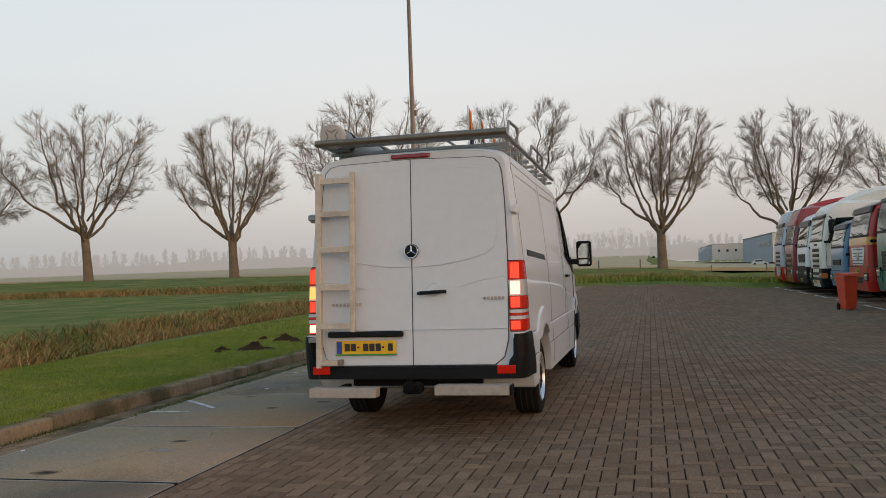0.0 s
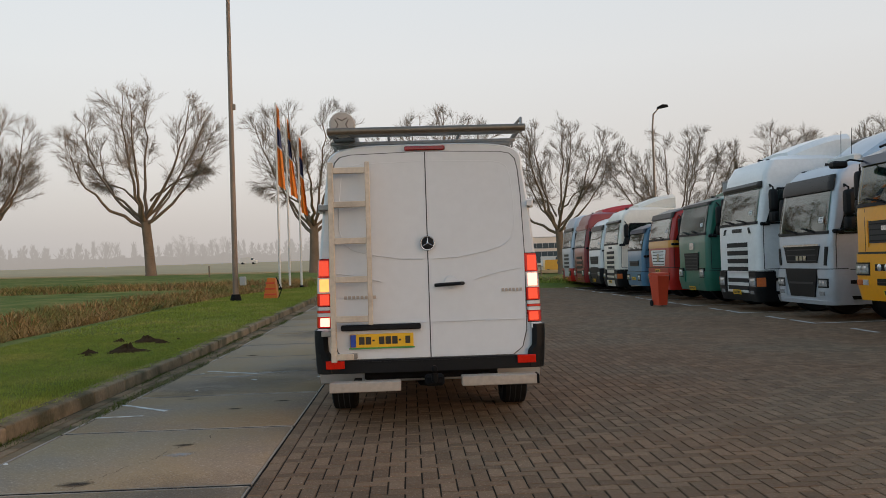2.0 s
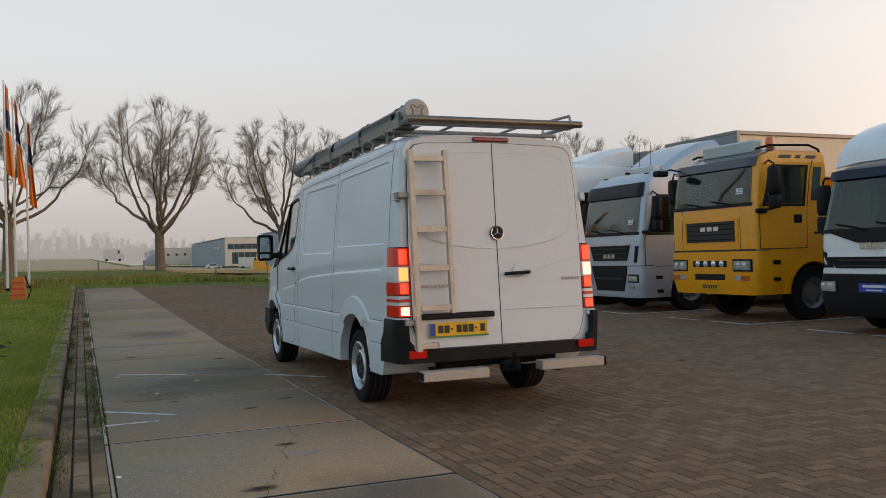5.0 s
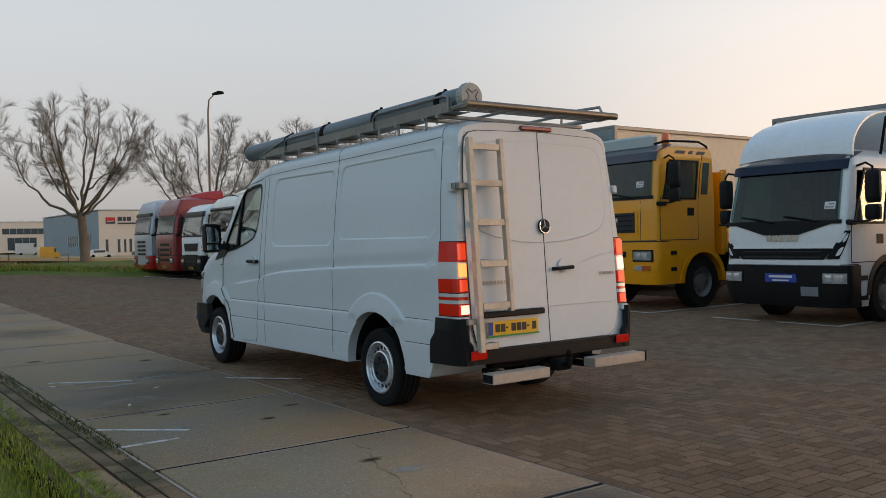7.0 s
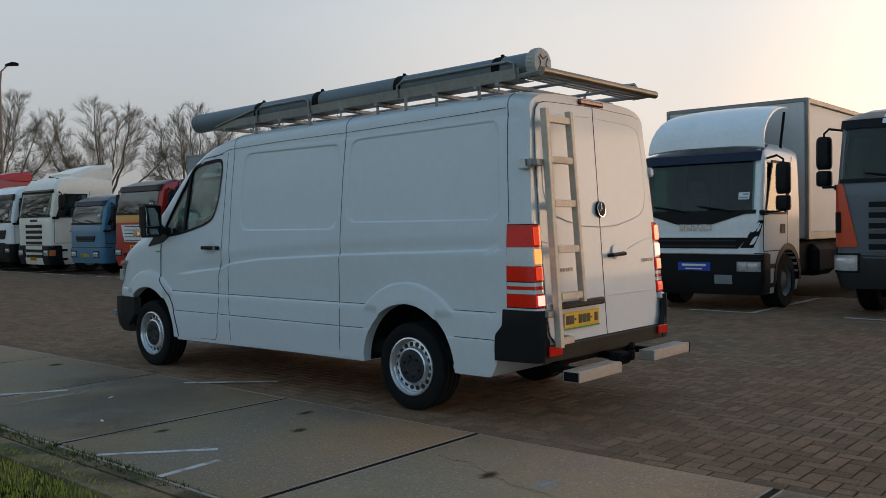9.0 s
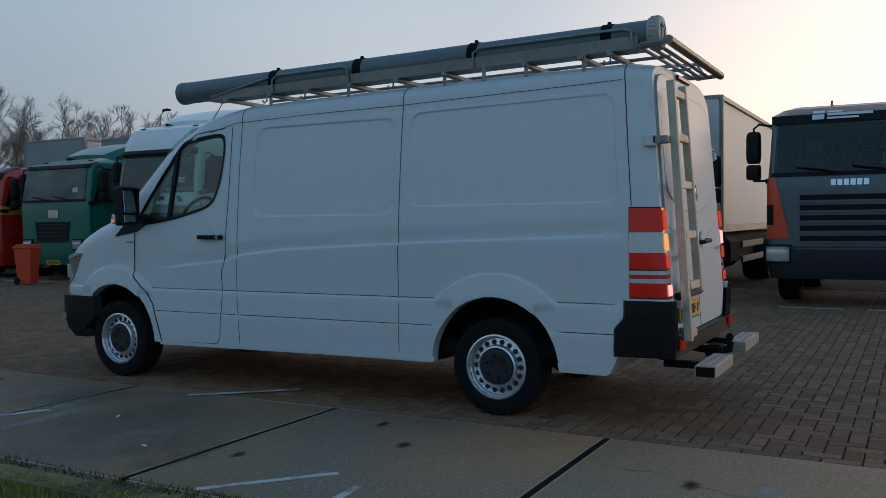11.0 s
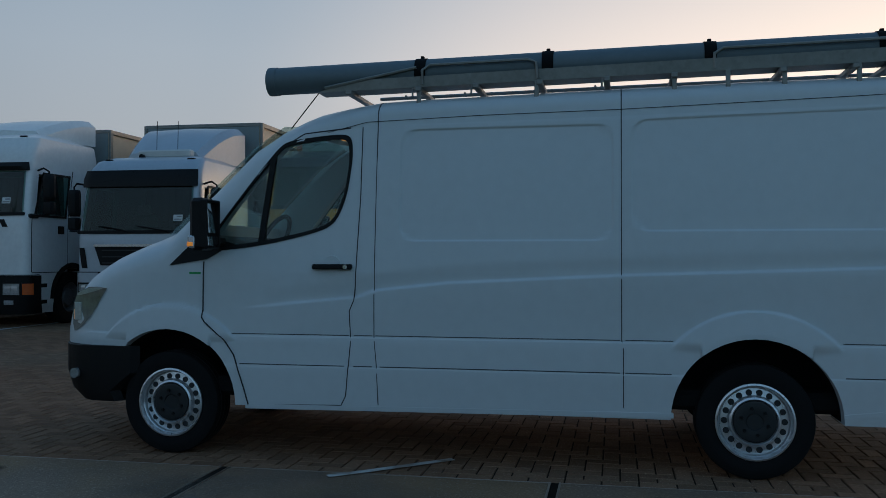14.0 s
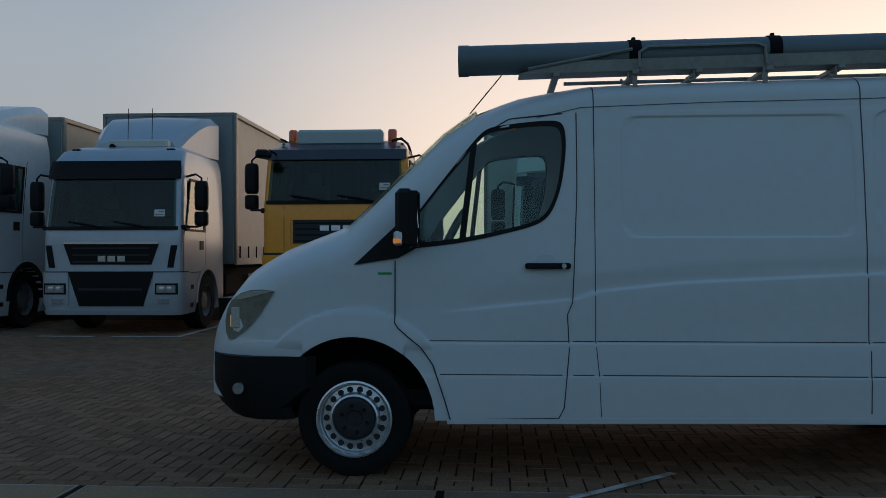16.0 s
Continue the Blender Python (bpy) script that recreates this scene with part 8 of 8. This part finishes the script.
# ---- pipe tube on the rack ----
pipe = thing("pipe_tube", "long grey plastic pipe tube with screw cap", "pipe tube")
A, Z = Vector((-0.655, -1.01, 2.525)), Vector((-0.655, 3.05, 2.462))
part("tube", Build().tube([A, A.lerp(Z, 0.33), A.lerp(Z, 0.66), Z], 0.090, 32), "pvc_grey", pipe)
for f in (0.065, 0.305, 0.545, 0.745):
    p = A.lerp(Z, f)
    part("clamp", Build().tube([p + Vector((0, -0.036, 0)), p + Vector((0, 0.036, 0))], 0.096, 28).box((p.x - 0.012, p.y - 0.012, p.z + 0.085), (p.x + 0.012, p.y + 0.012, p.z + 0.112), 0.004), "chassis", pipe, "black clamp band")
part("tray", Build().add([(A.x - 0.092, A.y + 0.05, A.z - 0.10), (A.x + 0.09, A.y + 0.05, A.z - 0.10), (Z.x + 0.09, Z.y - 0.35, Z.z - 0.10), (Z.x - 0.092, Z.y - 0.35, Z.z - 0.10), (A.x - 0.098, A.y + 0.05, A.z - 0.02), (A.x - 0.092, A.y + 0.056, A.z - 0.02), (Z.x - 0.098, Z.y - 0.60, Z.z - 0.03), (Z.x - 0.092, Z.y - 0.60, Z.z - 0.03)], [(0, 1, 2, 3), (0, 3, 6, 4), (5, 7, 3, 0)]), "galvanised", pipe)
for a, c in ((0.02, 0.30), (0.56, 0.74)):
    p, q = A.lerp(Z, a) + Vector((-0.105, 0, 0)), A.lerp(Z, c) + Vector((-0.105, 0, 0))
    part("guard_bar", Build().tube([p + Vector((0, 0, -0.09)), p + Vector((0, 0.01, 0.01)), p + Vector((0, 0.06, 0.03)), q + Vector((0, -0.05, 0.03)), q + Vector((0, 0, 0.0)), q + Vector((0, 0, -0.09))], 0.010, 6), "galvanised", pipe)
part("guard_bar", Build().tube([A.lerp(Z, 0.75) + Vector((-0.10, 0, 0.02)), A.lerp(Z, 0.90) + Vector((-0.10, 0, -0.08))], 0.010, 6), "galvanised", pipe)
part("front_collar", Build().tube([Z - Vector((0, 0.05, 0)), Z + Vector((0, 0.01, 0))], 0.094, 32), "pvc_grey", pipe)
cap = part("screw_cap", Build().lathe([(0.100, -0.005), (0.107, -0.02), (0.107, -0.075), (0.100, -0.085), (0.085, -0.086)], tuple(A), "y", 36), "pvc_cap", pipe, "pale round screw cap")
ribs = Build()
for k in range(24):
    a = 2 * math.pi * k / 24
    ribs.tube([(A.x + 0.108 * math.cos(a), A.y - 0.02, A.z + 0.108 * math.sin(a)), (A.x + 0.108 * math.cos(a), A.y - 0.07, A.z + 0.108 * math.sin(a))], 0.004, 4)
part("grip_ribs", ribs, "pvc_cap", cap, kind="stuff")
marks = Build()
for k in range(4):
    a = math.pi / 4 + math.pi / 2 * k
    for s in (-1, 1):
        p = Vector((A.x + 0.022 * math.cos(a) - s * 0.022 * math.sin(a), A.y - 0.0875, A.z + 0.022 * math.sin(a) + s * 0.022 * math.cos(a)))
        q = Vector((A.x + 0.070 * math.cos(a) - s * 0.010 * math.sin(a), A.y - 0.0875, A.z + 0.070 * math.sin(a) + s * 0.010 * math.cos(a)))
        marks.tube([p, q], 0.0045, 5)
part("cap_marks", marks, "cap_mark", cap, kind="stuff")
part("aerial", Build().tube([(-0.45, 3.0, 2.18), (-0.45, 2.80, 2.42)], 0.004, 5), "chassis", van, "thin roof aerial")


# the rear wall of the van leans forward towards the roof, and the ladder with it
def rear_lean(y, z):
    return 0.078 * max(0.0, z - 0.80) * smooth(-0.55, -0.98, y)


for ob in (*van.children_recursive, *ladder.children_recursive):
    for v in ob.data.vertices:
        v.co.y += rear_lean(v.co.y, v.co.z)

# ---- paving bricks: herringbone over the yard, border rows along the strip, gutter by the kerb ----
BL, BW, GAP = 0.210, 0.105, 0.0105
brick_rows = []
x0, x1, y0, y1 = -1.0375, 11.0, -9.0 - 0.42 * 20, YARD_N - 0.25
cell = BW
for j in range(int((y1 - y0) / cell)):
    for i in range(int((x1 - x0) / cell)):
        k = (i - j) % 4
        if x0 + i * cell > 7.6 and y0 + j * cell > 22:
            continue
        if k == 0:
            brick_rows.append((x0 + (i + 1) * cell, y0 + (j + 0.5) * cell, 0))
        elif k == 3:
            brick_rows.append((x0 + (i + 0.5) * cell, y0 + (j + 1) * cell, 1))
taken = set()
for x, y, along in brick_rows:
    i, j = int((x - x0) / cell - 0.001), int((y - y0) / cell - 0.001)
    if along == 0:
        i = round((x - x0) / cell) - 1
        taken |= {(i, j), (i + 1, j)}
    else:
        j = round((y - y0) / cell) - 1
        taken |= {(i, j), (i, j + 1)}
brick_rows += [(x0 + (i + 0.5) * cell, y0 + (j + 0.5) * cell, 2) for j in range(int((y1 - y0) / cell)) for i in (0, int((x1 - x0) / cell) - 1) if (i, j) not in taken]
border = []
y = y0
while y < y1:
    border.append((-1.090, y + BL / 2, 1))
    y += BL
gutter = []
y = -6.0 - 0.21 * 55
while y < YARD_N:
    for r, c in enumerate((-3.155, -3.265, -3.375)):
        gutter.append((c, y + (0.105 if r % 2 else 0), 1))
    y += BL


def brick_geometry(rows, tilt):
    """All bricks of a patch as one joined mesh."""
    rnd = random.Random(7)
    v, f = [], []
    for x, y, along in rows:
        hx, hy = ((BL if along == 0 else BW) - GAP) / 2, ((BL if along == 1 else BW) - GAP) / 2
        z = lie(y, x) + rnd.uniform(-0.0006, 0.0008)
        ax, ay = rnd.gauss(0, tilt), rnd.gauss(0, tilt)
        k = len(v)
        bv = 0.003
        for sx, sy in ((-1, -1), (1, -1), (1, 1), (-1, 1)):
            px, py = sx * hx, sy * hy
            v.append((x + px, y + py, z - 0.03))
            v.append((x + px, y + py, z - bv + px * ax + py * ay))
            qx, qy = sx * (hx - bv), sy * (hy - bv)
            v.append((x + qx, y + qy, z + px * ax + py * ay))
        for a in range(4):
            c = (a + 1) % 4
            f.append((k + a * 3, k + c * 3, k + c * 3 + 1, k + a * 3 + 1))
            f.append((k + a * 3 + 1, k + c * 3 + 1, k + c * 3 + 2, k + a * 3 + 2))
        f.append((k + 2, k + 5, k + 8, k + 11))
    b = Build()
    b.v, b.f = v, f
    return b


def loose(rows, parent, mat, name, tilt=0.012):
    """Bricks as pieces of their own, sharing two meshes."""
    rnd = random.Random(9)
    made = {}
    for along in (0, 1):
        made[along] = mesh_of(name, Build().add(*[(lambda g: (g.v, g.f))(brick_geometry([(0, 0, along)], 0))][0]), mat, 30, fix=False)
    for x, y, along in rows:
        ob = new(name, made[along])
        ob.parent = parent
        ob.matrix_basis = pose(x, y, lie(y, x) + rnd.uniform(-0.0006, 0.0008), rnd.gauss(0, 0.3), rnd.gauss(0, 0.3), 0)


near = [r for r in brick_rows if -0.9 < r[0] < 1.1 and -5.2 < r[1] < -2.0][:280]
near_set = set(near)
rest = [r for r in brick_rows if r not in near_set] + border
paving = single("paving_bricks", brick_geometry(rest, 0.006), "brick", "brown clay paving bricks in herringbone bond", "paving bricks", kind="stuff", sharp=30, fix=False)
loose(near, yard_bed, "brick", "brick")
near_g = [r for r in gutter if -1.5 < r[1] < 6.0][:110]
gs = set(near_g)
single("gutter_bricks", brick_geometry([r for r in gutter if r not in gs], 0.02), "gutter_brick", "mossy brick gutter rows along the kerb", "paving bricks", kind="stuff", sharp=30, fix=False)
loose(near_g, kerb_west, "gutter_brick", "gutter_brick")
